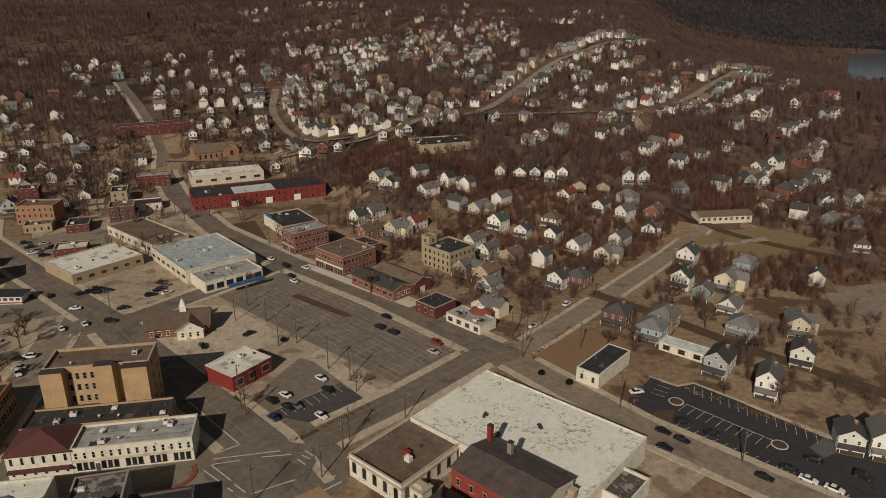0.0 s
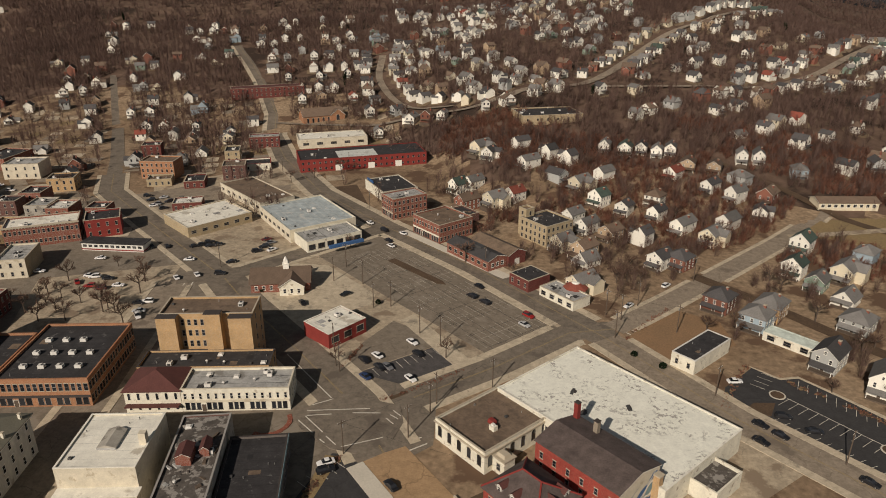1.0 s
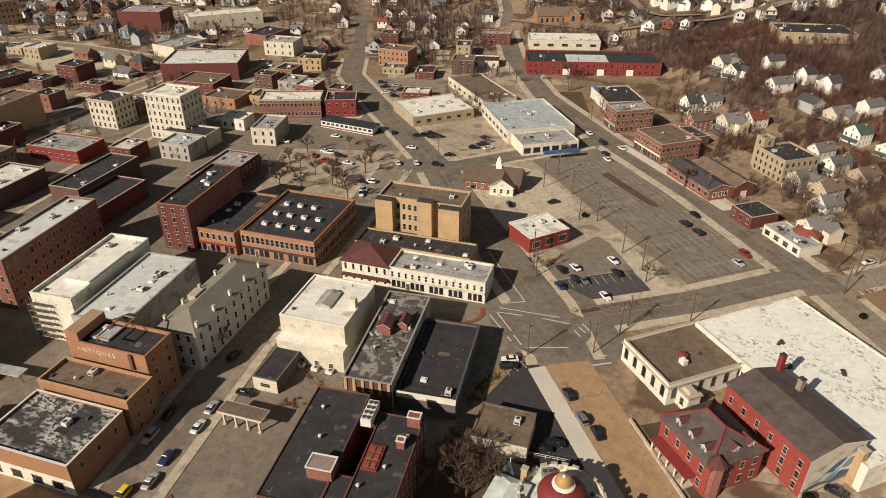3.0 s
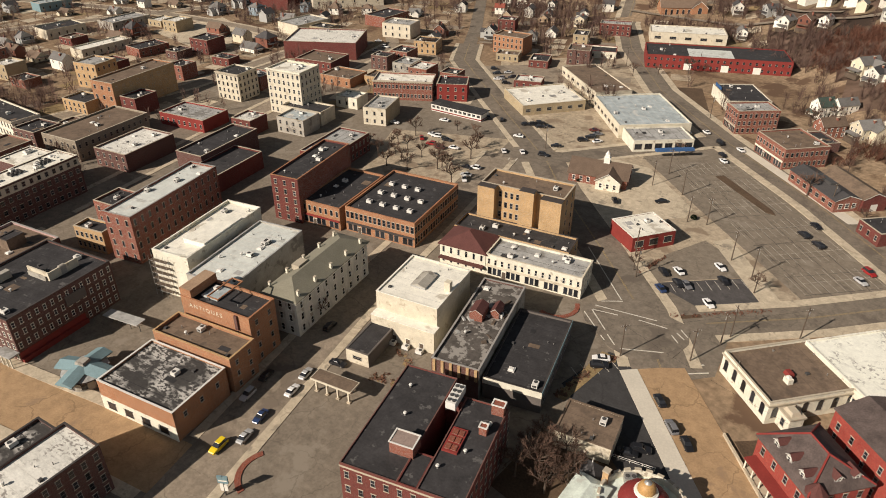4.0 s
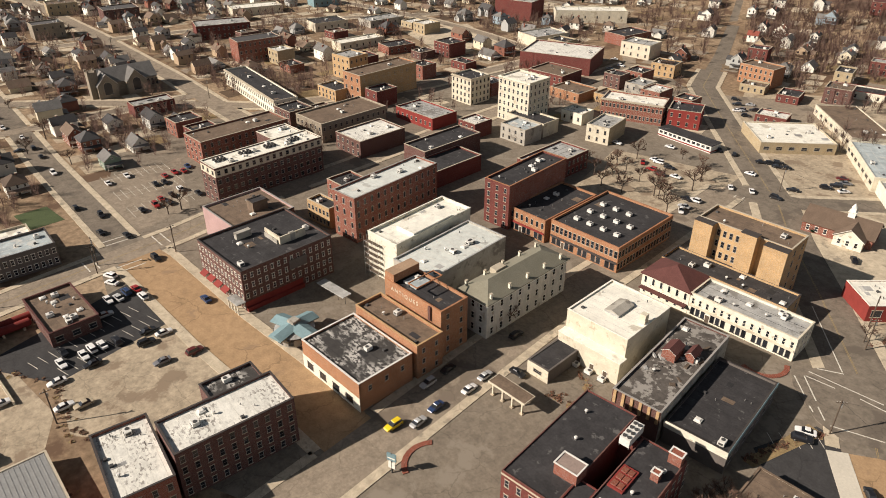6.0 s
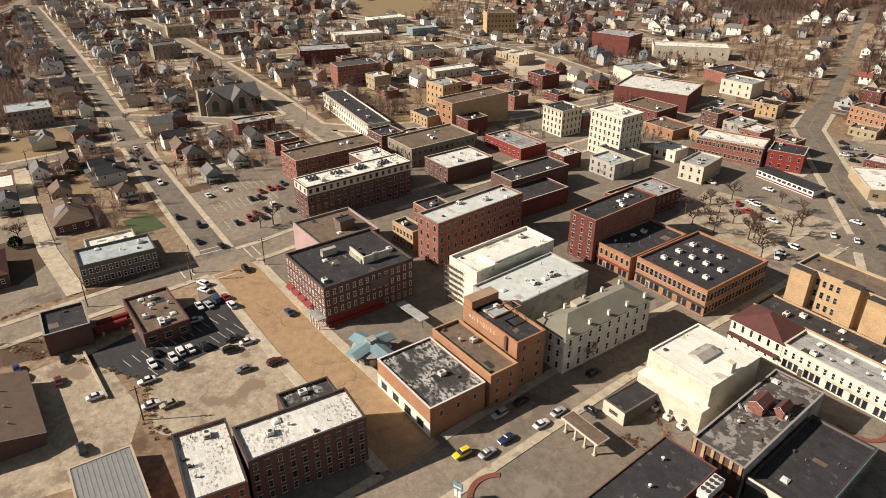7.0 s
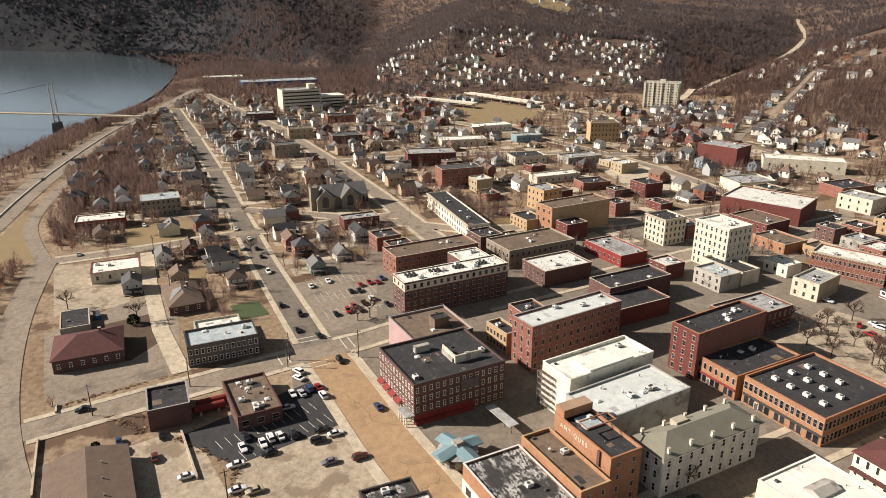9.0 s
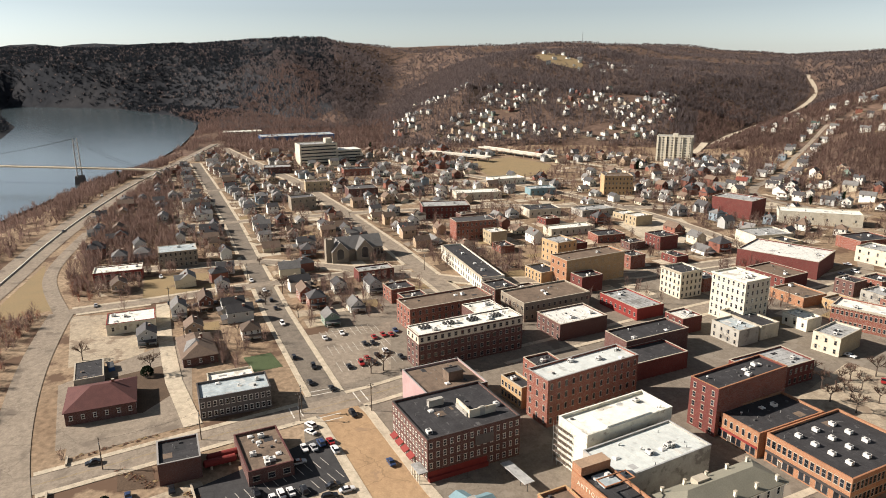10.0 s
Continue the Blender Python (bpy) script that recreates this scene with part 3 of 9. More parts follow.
def rect(x, y, rot, w, d):
    c, s = math.cos(radians(rot)), math.sin(radians(rot))
    return [(x + c * a - s * b, y + s * a + c * b) for a, b in ((-w / 2, -d / 2), (w / 2, -d / 2), (w / 2, d / 2), (-w / 2, d / 2))]


# ---------------- windows, doors, roof fittings ----------------
CACHE = {}


def window_mesh(w, h, trim="stone_trim", kind="sash"):
    key = ("win", round(w, 2), round(h, 2), trim, kind)
    if key not in CACHE:
        s = Shape()
        sash = "white_paint" if trim in ("white_paint", "plaster_white", "plaster_cream") else "sash_grey"
        s.box(-w / 2 - 0.12, -0.10, -h / 2 - 0.16, w / 2 + 0.12, 0.02, -h / 2, trim)                # sill
        s.box(-w / 2 - 0.12, -0.08, h / 2, w / 2 + 0.12, 0.02, h / 2 + 0.18, trim)                  # lintel
        s.box(-w / 2, -0.06, -h / 2, -w / 2 + 0.09, 0.02, h / 2, sash)
        s.box(w / 2 - 0.09, -0.06, -h / 2, w / 2, 0.02, h / 2, sash)
        s.poly([(-w / 2, -0.012, -h / 2), (w / 2, -0.012, -h / 2), (w / 2, -0.012, h / 2), (-w / 2, -0.012, h / 2)], [(0, 1, 2, 3)], "glass")
        if kind == "sash":
            s.box(-w / 2, -0.05, -0.04, w / 2, 0.0, 0.04, sash)
        if kind == "arch":
            n = 8
            pts = [(-w / 2 - 0.12, -0.07, h / 2)] + [(-(w / 2 + 0.12) * math.cos(math.pi * k / n), -0.07, h / 2 + 0.1 + (w / 2) * math.sin(math.pi * k / n)) for k in range(n + 1)] + [(w / 2 + 0.12, -0.07, h / 2)]
            s.poly(pts, [tuple(range(len(pts)))[::-1]], trim)
            pts = [(-(w / 2 - 0.05) * math.cos(math.pi * k / n), -0.085, h / 2 - 0.03 + (w / 2 - 0.1) * math.sin(math.pi * k / n)) for k in range(n + 1)]
            s.poly(pts, [tuple(range(len(pts)))[::-1]], "glass")
        if kind == "shop":
            for k in range(1, max(2, int(w / 1.3))):
                x = -w / 2 + k * w / max(2, int(w / 1.3))
                s.box(x - 0.04, -0.05, -h / 2, x + 0.04, 0.0, h / 2, "dark_trim")
        CACHE[key] = s.mesh("window")
    return CACHE[key]


def door_mesh(w=1.1, h=2.1, colour="wood_dark"):
    key = ("door", w, h, colour)
    if key not in CACHE:
        s = Shape()
        s.box(-w / 2 - 0.1, -0.08, 0, -w / 2, 0.02, h + 0.1, "white_paint")
        s.box(w / 2, -0.08, 0, w / 2 + 0.1, 0.02, h + 0.1, "white_paint")
        s.box(-w / 2, -0.08, h, w / 2, 0.02, h + 0.1, "white_paint")
        s.box(-w / 2, -0.03, 0.02, w / 2, 0.02, h, colour)
        CACHE[key] = s.mesh("door")
    return CACHE[key]


FOOT = []
FACE = {"F": 0, "R": 90, "B": 180, "L": 270}


def on_face(face, w, d, a, z):
    """A pose on a wall of a w x d block: a metres along the face from its middle, z up."""
    off = d / 2 if face in "FB" else w / 2
    return pose(0, 0, 0, 0, 0, FACE[face]) @ pose(a, -off, z)


def hvac_mesh(kind=0):
    key = ("hvac", kind)
    if key not in CACHE:
        s = Shape()
        if kind == 0:
            s.box(-0.9, -0.7, 0.12, 0.9, 0.7, 1.1, "metal_white")
            s.box(-1.0, -0.8, 0, 1.0, 0.8, 0.12, "metal_dark")
            s.tube((0.3, 0, 1.1), (0.3, 0, 1.2), 0.45, 0.45, "metal_dark", 10)
            s.box(-0.92, -0.5, 0.3, -0.88, 0.5, 0.9, "metal_dark")
        elif kind == 1:
            s.tube((0, 0, 0), (0, 0, 0.7), 0.22, 0.22, "metal", 8)
            s.tube((0, 0, 0.7), (0, 0, 0.95), 0.42, 0.3, "metal_white", 8)
        elif kind == 2:
            s.box(-0.8, -0.8, 0, 0.8, 0.8, 0.35, "metal_white")
            s.box(-0.7, -0.7, 0.35, 0.7, 0.7, 0.55, "metal_white", 0.25)
        else:
            s.box(-0.45, -0.45, 0, 0.45, 0.45, 1.8, "brick_red")
            s.box(-0.52, -0.52, 1.8, 0.52, 0.52, 1.95, "stone_trim")
        CACHE[key] = s.mesh(("roof_unit", "vent", "skylight", "chimney")[kind])
    return CACHE[key]


def block(name, label, x, y, rot, w, d, h, wall="brick_red", roof="roof_tar", floors=2, faces="FRL", bay=3.0, win=(1.05, 1.7), trim="stone_trim", kind="sash",
          shop="", fittings=2, parapet=0.7, coping=None, category="building", z=0.0, seed=0, side_wall=None, step=None, cornice=False, ground_floor=None, belt=False):
    """A flat-roofed building: walls with a parapet and coping, a sunk roof, windows by storey, shop fronts, roof fittings."""
    rnd = random.Random(seed or int(abs(x * 7 + y * 13)))
    FOOT.append((x, y, radians(rot), w, d))
    e = thing(name, x, y, z, rot, label, category)
    s = Shape()
    s.box(-w / 2, -d / 2, -1.0, w / 2, d / 2, h - parapet, wall)
    part("wall", s, e)
    if side_wall:
        for sg in (-1, 1):
            s = Shape()
            x0, x1 = sorted((sg * w / 2, sg * (w / 2 + 0.03)))
            s.box(x0, -d / 2 + 0.05, -0.5, x1, d / 2 - 0.02, h - 0.02, side_wall)
            part("flank_wall", s, e)
    s = Shape()
    s.ring(w, d, 0.32, h - parapet, h, wall)
    part("parapet", s, e)
    s = Shape()
    s.ring(w + 0.14, d + 0.14, 0.48, h, h + 0.12, coping or trim)
    part("coping", s, e)
    s = Shape()
    s.box(-w / 2 + 0.33, -d / 2 + 0.33, h - parapet, w / 2 - 0.33, d / 2 - 0.33, h - parapet + 0.05, roof)
    part("roof", s, e)
    if min(w, d) > 7 and not roof.startswith(("shingle", "metal", "roof_ruin", "roof_hall")):
        pale = roof in ("roof_white", "roof_hall", "roof_pale", "roof_aqua", "roof_blue", "roof_white_worn")
        tone, other = ("roof_seam_pale", "roof_grey") if pale else ("roof_seam_dark", "roof_brown" if roof == "roof_tar" else "roof_tar")
        tone = "roof_seam_brown" if roof == "roof_brown" else tone
        s, zr = Shape(), h - parapet + 0.05
        step_ = rnd.uniform(2.4, 3.6)
        for k in range(1, int((d - 0.8) / step_) + 1):   # laps of the roof sheets
            b = -d / 2 + 0.4 + k * step_ + rnd.uniform(-0.15, 0.15)
            if b < d / 2 - 0.5:
                s.box(-w / 2 + 0.36, b - 0.06, zr, w / 2 - 0.36, b + 0.06, zr + 0.012, tone)
        for k in range(rnd.randint(1, 3)):   # mended patches
            a, b = rnd.uniform(-w / 2 + 2.2, w / 2 - 2.2), rnd.uniform(-d / 2 + 2.2, d / 2 - 2.2)
            u, v = rnd.uniform(0.4, 1.6), rnd.uniform(0.4, 1.6)
            s.box(a - u, b - v, zr, a + u, b + v, zr + 0.018 + 0.003 * k, other if k else tone)
        tagged(part("roof_covering", s, e), "lapped and patched roofing sheets", kind="stuff")
        s = Shape()
        for k in range(rnd.randint(3, 7)):   # soil pipes and curbs
            a, b = rnd.uniform(-w / 2 + 1, w / 2 - 1), rnd.uniform(-d / 2 + 1, d / 2 - 1)
            if k % 3 == 2:
                s.box(a - 0.4, b - 0.4, zr, a + 0.4, b + 0.4, zr + 0.45, "metal_dark", 0.05)
            else:
                s.tube((a, b, zr), (a, b, zr + rnd.uniform(0.4, 0.9)), 0.1, 0.1, "metal_dark" if pale else "metal", 6)
        tagged(part("roof_clutter", s, e), "small pipes and vents on the roof", kind="stuff")
    if cornice:
        s = Shape()
        s.box(-w / 2 - 0.45, -d / 2 - 0.45, h - 0.55, w / 2 + 0.45, -d / 2, h - 0.02, trim)
        for k in range(int(w / 1.2)):
            a = -w / 2 + 0.6 + k * 1.2
            s.box(a - 0.15, -d / 2 - 0.35, h - 0.95, a + 0.15, -d / 2, h - 0.55, trim)
        part("cornice", s, e)
    storey = (h - parapet) / floors if floors else 0
    if belt:
        for k in range(1, floors):
            s = Shape()
            s.ring(w + 0.12, d + 0.12, 0.1, storey * k - 0.12, storey * k + 0.1, trim)
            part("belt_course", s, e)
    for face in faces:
        run = w if face in "FB" else d
        n = max(1, int((run - 1.0) / bay))
        for fl in range(floors):
            if fl == 0 and face in shop:
                m = max(1, int(run / 5.0))
                for k in range(m):
                    a = (k + 0.5) * run / m - run / 2
                    panes = max(1, int((run / m - 1.3) / 1.5))
                    pw = (run / m - 1.3) / panes
                    for j in range(panes):
                        part("shop_window", window_mesh(pw - 0.3, 2.2, "dark_trim", "plain"), e, "", on_face(face, w, d, a + (j + 0.5 - panes / 2) * pw, 1.75))
                part("door", door_mesh(1.2, 2.3), e, "", on_face(face, w, d, -run / 2 + run / m, 0.0) if m > 1 else on_face(face, w, d, run / 2 - 0.8, 0))
                s = Shape()
                s.box(-run / 2 + 0.2, -0.22, 0, run / 2 - 0.2, 0.0, 0.7, ground_floor or trim)
                part("fascia", s, e, "", on_face(face, w, d, 0, 3.0))
                continue
            for k in range(n):
                a = (k + 0.5) * run / n - run / 2
                part("window", window_mesh(win[0], win[1], trim, kind), e, "", on_face(face, w, d, a, storey * (fl + 0.52)))
    for k in range(fittings):
        part(("roof_unit", "vent", "skylight")[k % 3], hvac_mesh(k % 3), e, "", pose(rnd.uniform(-w / 2 + 2, w / 2 - 2), rnd.uniform(-d / 2 + 2, d / 2 - 2), h - parapet + 0.05, 0, 0, 90 * rnd.randint(0, 3)))
    return e


def gable_roof(w, d, rise, over, thick, z, material, hip=0.0):
    """Two (or, with hip, four) slopes with eaves, ridge along y."""
    s = Shape()
    a, b = w / 2 + over, d / 2 + over
    drop = rise * over / (w / 2)
    r = b - hip
    for lift, flip in ((thick, False), (0.0, True)):
        p = [(-a, -b, z - drop + lift), (a, -b, z - drop + lift), (a, b, z - drop + lift), (-a, b, z - drop + lift), (0, -r, z + rise + lift), (0, r, z + rise + lift)]
        f = [(1, 2, 5, 4), (3, 0, 4, 5)] + ([(0, 1, 4), (2, 3, 5)] if hip else [])
        s.poly(p, [q[::-1] for q in f] if flip else f, material)
    p = []
    lo, hi = z - drop, z - drop + thick
    rim = [(-a, -b), (a, -b), (a, b), (-a, b)]
    if hip:
        p = [(x, y, lo) for x, y in rim] + [(x, y, hi) for x, y in rim]
        s.poly(p, [(k, (k + 1) % 4, 4 + (k + 1) % 4, 4 + k) for k in range(4)], material)
    else:
        for sg in (-1, 1):
            q = [(sg * a, -b, lo), (sg * a, b, lo), (sg * a, b, hi), (sg * a, -b, hi)]
            s.poly(q, [(0, 1, 2, 3) if sg > 0 else (3, 2, 1, 0)], material)
            for y in (-b, b):
                q = [(0, y, z + rise), (sg * a, y, lo), (sg * a, y, hi), (0, y, z + rise + thick)]
                s.poly(q, [(0, 1, 2, 3)], "white_paint")
    return s


def gabled_walls(w, d, h, rise, material):
    s = Shape()
    a, b = w / 2, d / 2
    p = [(-a, -b, -2.5), (a, -b, -2.5), (a, b, -2.5), (-a, b, -2.5), (-a, -b, h), (a, -b, h), (a, b, h), (-a, b, h), (0, -b, h + rise), (0, b, h + rise)]
    return s.poly(p, [(0, 1, 5, 8, 4), (2, 3, 7, 9, 6), (1, 2, 6, 5), (3, 0, 4, 7)], material)


def house(label, w, d, h, wall, roof, rise=None, hip=0.0, porch=True, wing=False, dormer=False, far=False, name="house", chimney=True, x=0, y=-3000, z=0, rot=0):
    """A wooden house, gable towards its front (local -y): walls, roof, porch, windows, chimney; built far away as a pattern or where it stands."""
    rise = rise or w * 0.42
    e = thing(name, x, y, z, rot, label, "house")
    if hip:
        s = Shape()
        s.box(-w / 2, -d / 2, -2.5, w / 2, d / 2, h, wall)
        part("wall", s, e)
        part("roof", gable_roof(w, d, rise * 0.8, 0.45, 0.16, h, roof, hip=min(hip, d / 2)), e)
    else:
        part("wall", gabled_walls(w, d, h, rise, wall), e)
        part("roof", gable_roof(w, d, rise, 0.4, 0.16, h + 0.02, roof), e)
    if wing:
        ww, wd = w * 0.75, w * 0.7
        m = pose(w / 2, d * 0.18, 0, 0, 0, 90)
        part("wing_wall", gabled_walls(ww, wd * 2 * 0.6, h * 0.94, ww * 0.42, wall), e, "", m)
        part("wing_roof", gable_roof(ww, wd * 2 * 0.6, ww * 0.42, 0.35, 0.15, h * 0.94 + 0.02, roof), e, "", m)
    if porch:
        s = Shape()
        pw = w * 0.92
        s.box(-pw / 2, -d / 2 - 2.2, -2.0, pw / 2, -d / 2, 0.5, "wood_dark")
        part("porch_floor", s, e)
        s = Shape()
        s.poly([(-pw / 2 - 0.2, -d / 2 - 2.5, 2.75), (pw / 2 + 0.2, -d / 2 - 2.5, 2.75), (pw / 2 + 0.2, -d / 2, 3.35), (-pw / 2 - 0.2, -d / 2, 3.35),
                (-pw / 2 - 0.2, -d / 2 - 2.5, 2.6), (pw / 2 + 0.2, -d / 2 - 2.5, 2.6), (pw / 2 + 0.2, -d / 2, 3.2), (-pw / 2 - 0.2, -d / 2, 3.2)],
               [(0, 1, 2, 3), (7, 6, 5, 4), (0, 4, 5, 1), (1, 5, 6, 2), (3, 7, 4, 0)], roof)
        part("porch_roof", s, e)
        if not far:
            for k in (0, 2):
                s = Shape()
                s.box(-0.1, -0.1, 0.5, 0.1, 0.1, 2.7, "white_paint")
                part("porch_post", s, e, "", pose(-pw / 2 + 0.2 + k * (pw - 0.4) / 2, -d / 2 - 2.1, 0))
    if chimney:
        part("chimney", hvac_mesh(3), e, "", pose(w * 0.18, d * 0.15, h + rise * (0.45 if not hip else 0.3)))
    floors = max(1, int(h / 2.6))
    for face in "FR" if far else "FRL":
        run = w if face in "FB" else d
        n = 2 if far else max(2, int(run / 2.6))
        for fl in range(floors):
            if fl == 0 and face == "F" and porch:
                part("door", door_mesh(1.0, 2.1), e, "", on_face("F", w, d, 0, 0.5))
                continue
            if far and fl == 0:
                continue
            for k in range(n):
                a = (k + 0.5) * run / n - run / 2
                part("window", window_mesh(0.95, 1.5, "white_paint"), e, "", on_face(face, w, d, a, 1.75 + fl * 2.75))
    if not hip and not far:
        part("attic_window", window_mesh(0.8, 1.0, "white_paint"), e, "", on_face("F", w, d, 0, h + rise * 0.3))
    if dormer:
        m = pose(w * 0.27, 0, h + rise * 0.25, 0, 0, 90)
        part("dormer_wall", gabled_walls(1.8, 2.2, 1.3, 0.7, wall), e, "", m)
        part("dormer_roof", gable_roof(1.8, 2.2, 0.7, 0.2, 0.1, 1.32, roof), e, "", m)
    return e

# ---------------- streets ----------------
slab("pavement", [(-330, 40), (-226, 12), (-120, 6), (-70, 40), (-20, 100), (-30, 140), (-58, 170), (-128, 236), (-200, 300), (-260, 330), (-330, 250)], "asphalt_lot",
     "worn sandy asphalt yards and alleys between the downtown blocks", "pavement", lift=0.012)
slab("pavement", [(-126, 236), (-58, 170), (-16, 184), (14, 212), (-60, 290), (-120, 352), (-160, 400), (-215, 340), (-190, 295)], "gravel_lot",
     "pale worn paving between the roads and the shops", "pavement", lift=0.012)
road([(-104, 45), (-115, 43), (-160, 33), (-207, 25), (-221, 21)], 14, "brick_paving", "sandy tan brick street, sunlit and worn", walk_w=3.0)
road([(-221, 21), (-314, 8), (-404, -2), (-513, -14), (-693, -37), (-860, -60)], 9.5, "asphalt", "dark asphalt residential street with parked cars", walk_w=2.2)
road([(-192, -75), (-205, -28), (-216, 12), (-222, 37), (-234, 72)], 10, "asphalt_worn", "worn asphalt cross street with white crosswalks", walk_w=2.2, mark="line_yellow")
road([(-234, 72), (-262, 200), (-290, 330)], 9, "asphalt_worn", "worn asphalt street between brick buildings")
road([(-92, 15), (-99, 42), (-109, 80), (-121, 128), (-125, 150), (-141, 226)], 12, "asphalt_worn", "sandy worn street with cars parked along the kerb", walk_w=2.4)
road([(20, 78), (-13, 113), (-36, 138)], 12, "brick_paving", "broad tan brick street, sunlit and worn", walks=(True, False), walk_w=4.6, walk_mat="concrete_pale")
road([(-36, 138), (-50, 158), (-80, 188), (-105, 212), (-122, 231)], 15, "asphalt", "wide dark asphalt street with faded lane lines", walk_w=3.0, mark="line_yellow")
road([(-122, 231), (-187, 287), (-234, 329), (-252, 360)], 13, "asphalt", "wide dark asphalt street climbing out of town", mark="line_yellow")
road([(-250, 357), (-270, 392), (-330, 488), (-400, 600)], 8.5, "asphalt", "dark asphalt street climbing the hill between houses", walks=(False, False))
road([(-33, 163), (-11, 183), (12, 208), (27, 213)], 10.5, "asphalt", "grey asphalt street beside the parking lots", walk_w=3.0, mark="line_yellow")
road([(27, 213), (48, 236), (85, 280), (113, 313), (140, 350)], 8.5, "asphalt_worn", "worn residential street climbing past houses", curve=True, walk_w=1.8)
road([(24, 206), (-25, 257), (-72, 298), (-120, 346), (-165, 411), (-196, 471), (-212, 518), (-254, 598), (-330, 722)], 12, "asphalt", "wide asphalt road leading out past brick shops", mark="line_yellow", walk_w=3.4)
road([(24, 206), (57, 166), (85, 140), (125, 104)], 10.5, "asphalt_worn", "worn asphalt road beside the white-roofed hall", walk_w=2.6, mark="line_yellow")
road([(-141, 228), (-118, 239), (-94, 270), (-72, 298)], 10, "asphalt", "grey asphalt street past the store fronts")
road([(-232, 85), (-300, 98), (-351, 92), (-414, 86), (-547, 68), (-699, 43), (-862, 1), (-1000, -30)], 10, "asphalt_worn", "long pale avenue running out past churches", walk_w=2.4)
road([(-391, 34), (-360, 80), (-333, 115), (-320, 200), (-330, 300)], 8, "asphalt_worn", "worn side street")
road([(-346, -91), (-352, -50), (-362, -8), (-372, 86)], 8, "asphalt_worn", "worn side street between houses")
road([(-412, -70), (-410, 0), (-391, 34)], 8, "asphalt_worn", "worn side street between houses")
road([(-520, -60), (-528, 70), (-520, 200), (-470, 330), (-440, 430)], 8, "asphalt_worn", "worn side street between houses")
road([(-660, -60), (-680, 45), (-660, 170), (-600, 300)], 8, "asphalt_worn", "worn side street between houses")
road([(-330, 300), (-440, 300), (-560, 270), (-680, 220), (-800, 150)], 8, "asphalt_worn", "worn street across the flats", curve=True)
road([(-290, 330), (-400, 440), (-503, 411), (-578, 530), (-612, 563), (-700, 700)], 8, "asphalt_worn", "narrow street climbing the hillside", curve=True, walks=(False, False))
road([(-160, -60), (-190, -71), (-228, -80), (-274, -87), (-316, -90), (-346, -91)], 11, "asphalt_worn", "pale river road with gravel edges", curve=True, walks=(False, False))
road([(-346, -91), (-382, -104), (-412, -112), (-450, -114), (-520, -112)], 7, "asphalt_worn", "curving ramp up to the highway", curve=True, walks=(False, False))
HIGHWAY = [(-300, -140), (-400, -133), (-500, -132), (-629, -121), (-745, -106), (-900, -72), (-1060, -40)]
road([(x, y + 5.2) for x, y in HIGHWAY], 8.6, "asphalt_worn", "pale two-lane highway carriageway along the river bank", curve=True, walks=(False, False))
road([(x, y - 5.2) for x, y in HIGHWAY], 8.6, "asphalt_worn", "pale two-lane highway carriageway beside the bank", curve=True, walks=(False, False))
barrier = strip(along(smooth(HIGHWAY), 6.0), -0.3, 0.3, 0.9, "concrete_pale", 0.9)
tagged(new("barrier", barrier.mesh("barrier")), "low concrete median barrier between the carriageways", "barrier", kind="structure")
road([(-217, -24), (-253, -33), (-303, -41), (-346, -46)], 6, "concrete", "pale alley between back yards", walks=(False, False))
road([(-132, 503), (-94, 505), (-39, 496), (-11, 541), (33, 538), (77, 659), (116, 725), (157, 746), (240, 860)], 8, "asphalt_worn", "hillside street lined with houses", curve=True, walks=(False, False), lift=0.5)
road([(33, 538), (142, 549), (202, 597), (251, 654), (287, 694), (350, 780)], 8, "asphalt_worn", "hillside street lined with white houses", curve=True, walks=(False, False), lift=0.5)
road([(-70, 514), (-111, 526), (-153, 614), (-165, 690)], 7, "asphalt_worn", "narrow street climbing the hillside", curve=True, walks=(False, False), lift=0.5)
road([(-205, 500), (-132, 503)], 8, "asphalt_worn", "side street by the church", walks=(False, False))
road([(100, 397), (131, 368), (156, 327), (190, 300)], 6, "soil", "earth track across the brushy slope", curve=True, walks=(False, False), lift=0.3)
road([(113, 313), (127, 317), (165, 330)], 5, "gravel_lot", "gravel lane across the slope", curve=True, walks=(False, False), lift=0.3)
road([(62, 262), (84, 240), (106, 214), (150, 172)], 6, "soil", "earth alley between back yards", walks=(False, False))
road([(-861, 220), (-852, 317), (-760, 350), (-640, 400)], 9, "concrete", "highway ramp across the flats", curve=True, walks=(False, False), lift=0.3)
slab("road", [(-58, 158), (-46, 146), (-34, 132), (-24, 143), (-26, 160), (-34, 168), (-48, 172)], "asphalt", "worn asphalt crossing of four streets", "road", lift=0.055)
road([(-700, 470), (-760, 560)] + VALLEYS[0][0][:5], 9, "concrete", "pale road winding up the side valley", curve=True, walks=(False, False), lift=0.6)
make_walks()

# ---------------- lots ----------------
slab("parking_lot", [(-13, 189), (8, 211), (-72, 289), (-96, 262), (-56, 226)], "asphalt_lot", "large empty worn parking lot with faded stall lines", "parking lot")
for k in range(6):   # rows of stalls across the lot, their lines along it
    a = 9 + 16.2 * k
    wide = (11, 11, 11, 12, 13, 12)[k]
    stalls(-13.5 - 0.716 * a + 1.2, 190.5 + 0.698 * a + 1.2, 45.8, wide, 5.6, 2.6, both=True, material="line_faded")
slab("traffic_island", [(-62.5, 258.5), (-60.1, 261.5), (-36.8, 242.5), (-34.9, 239.2), (-38.6, 239.6)], "soil", "long low island of bare soil in the parking lot", "traffic island", lift=0.14)
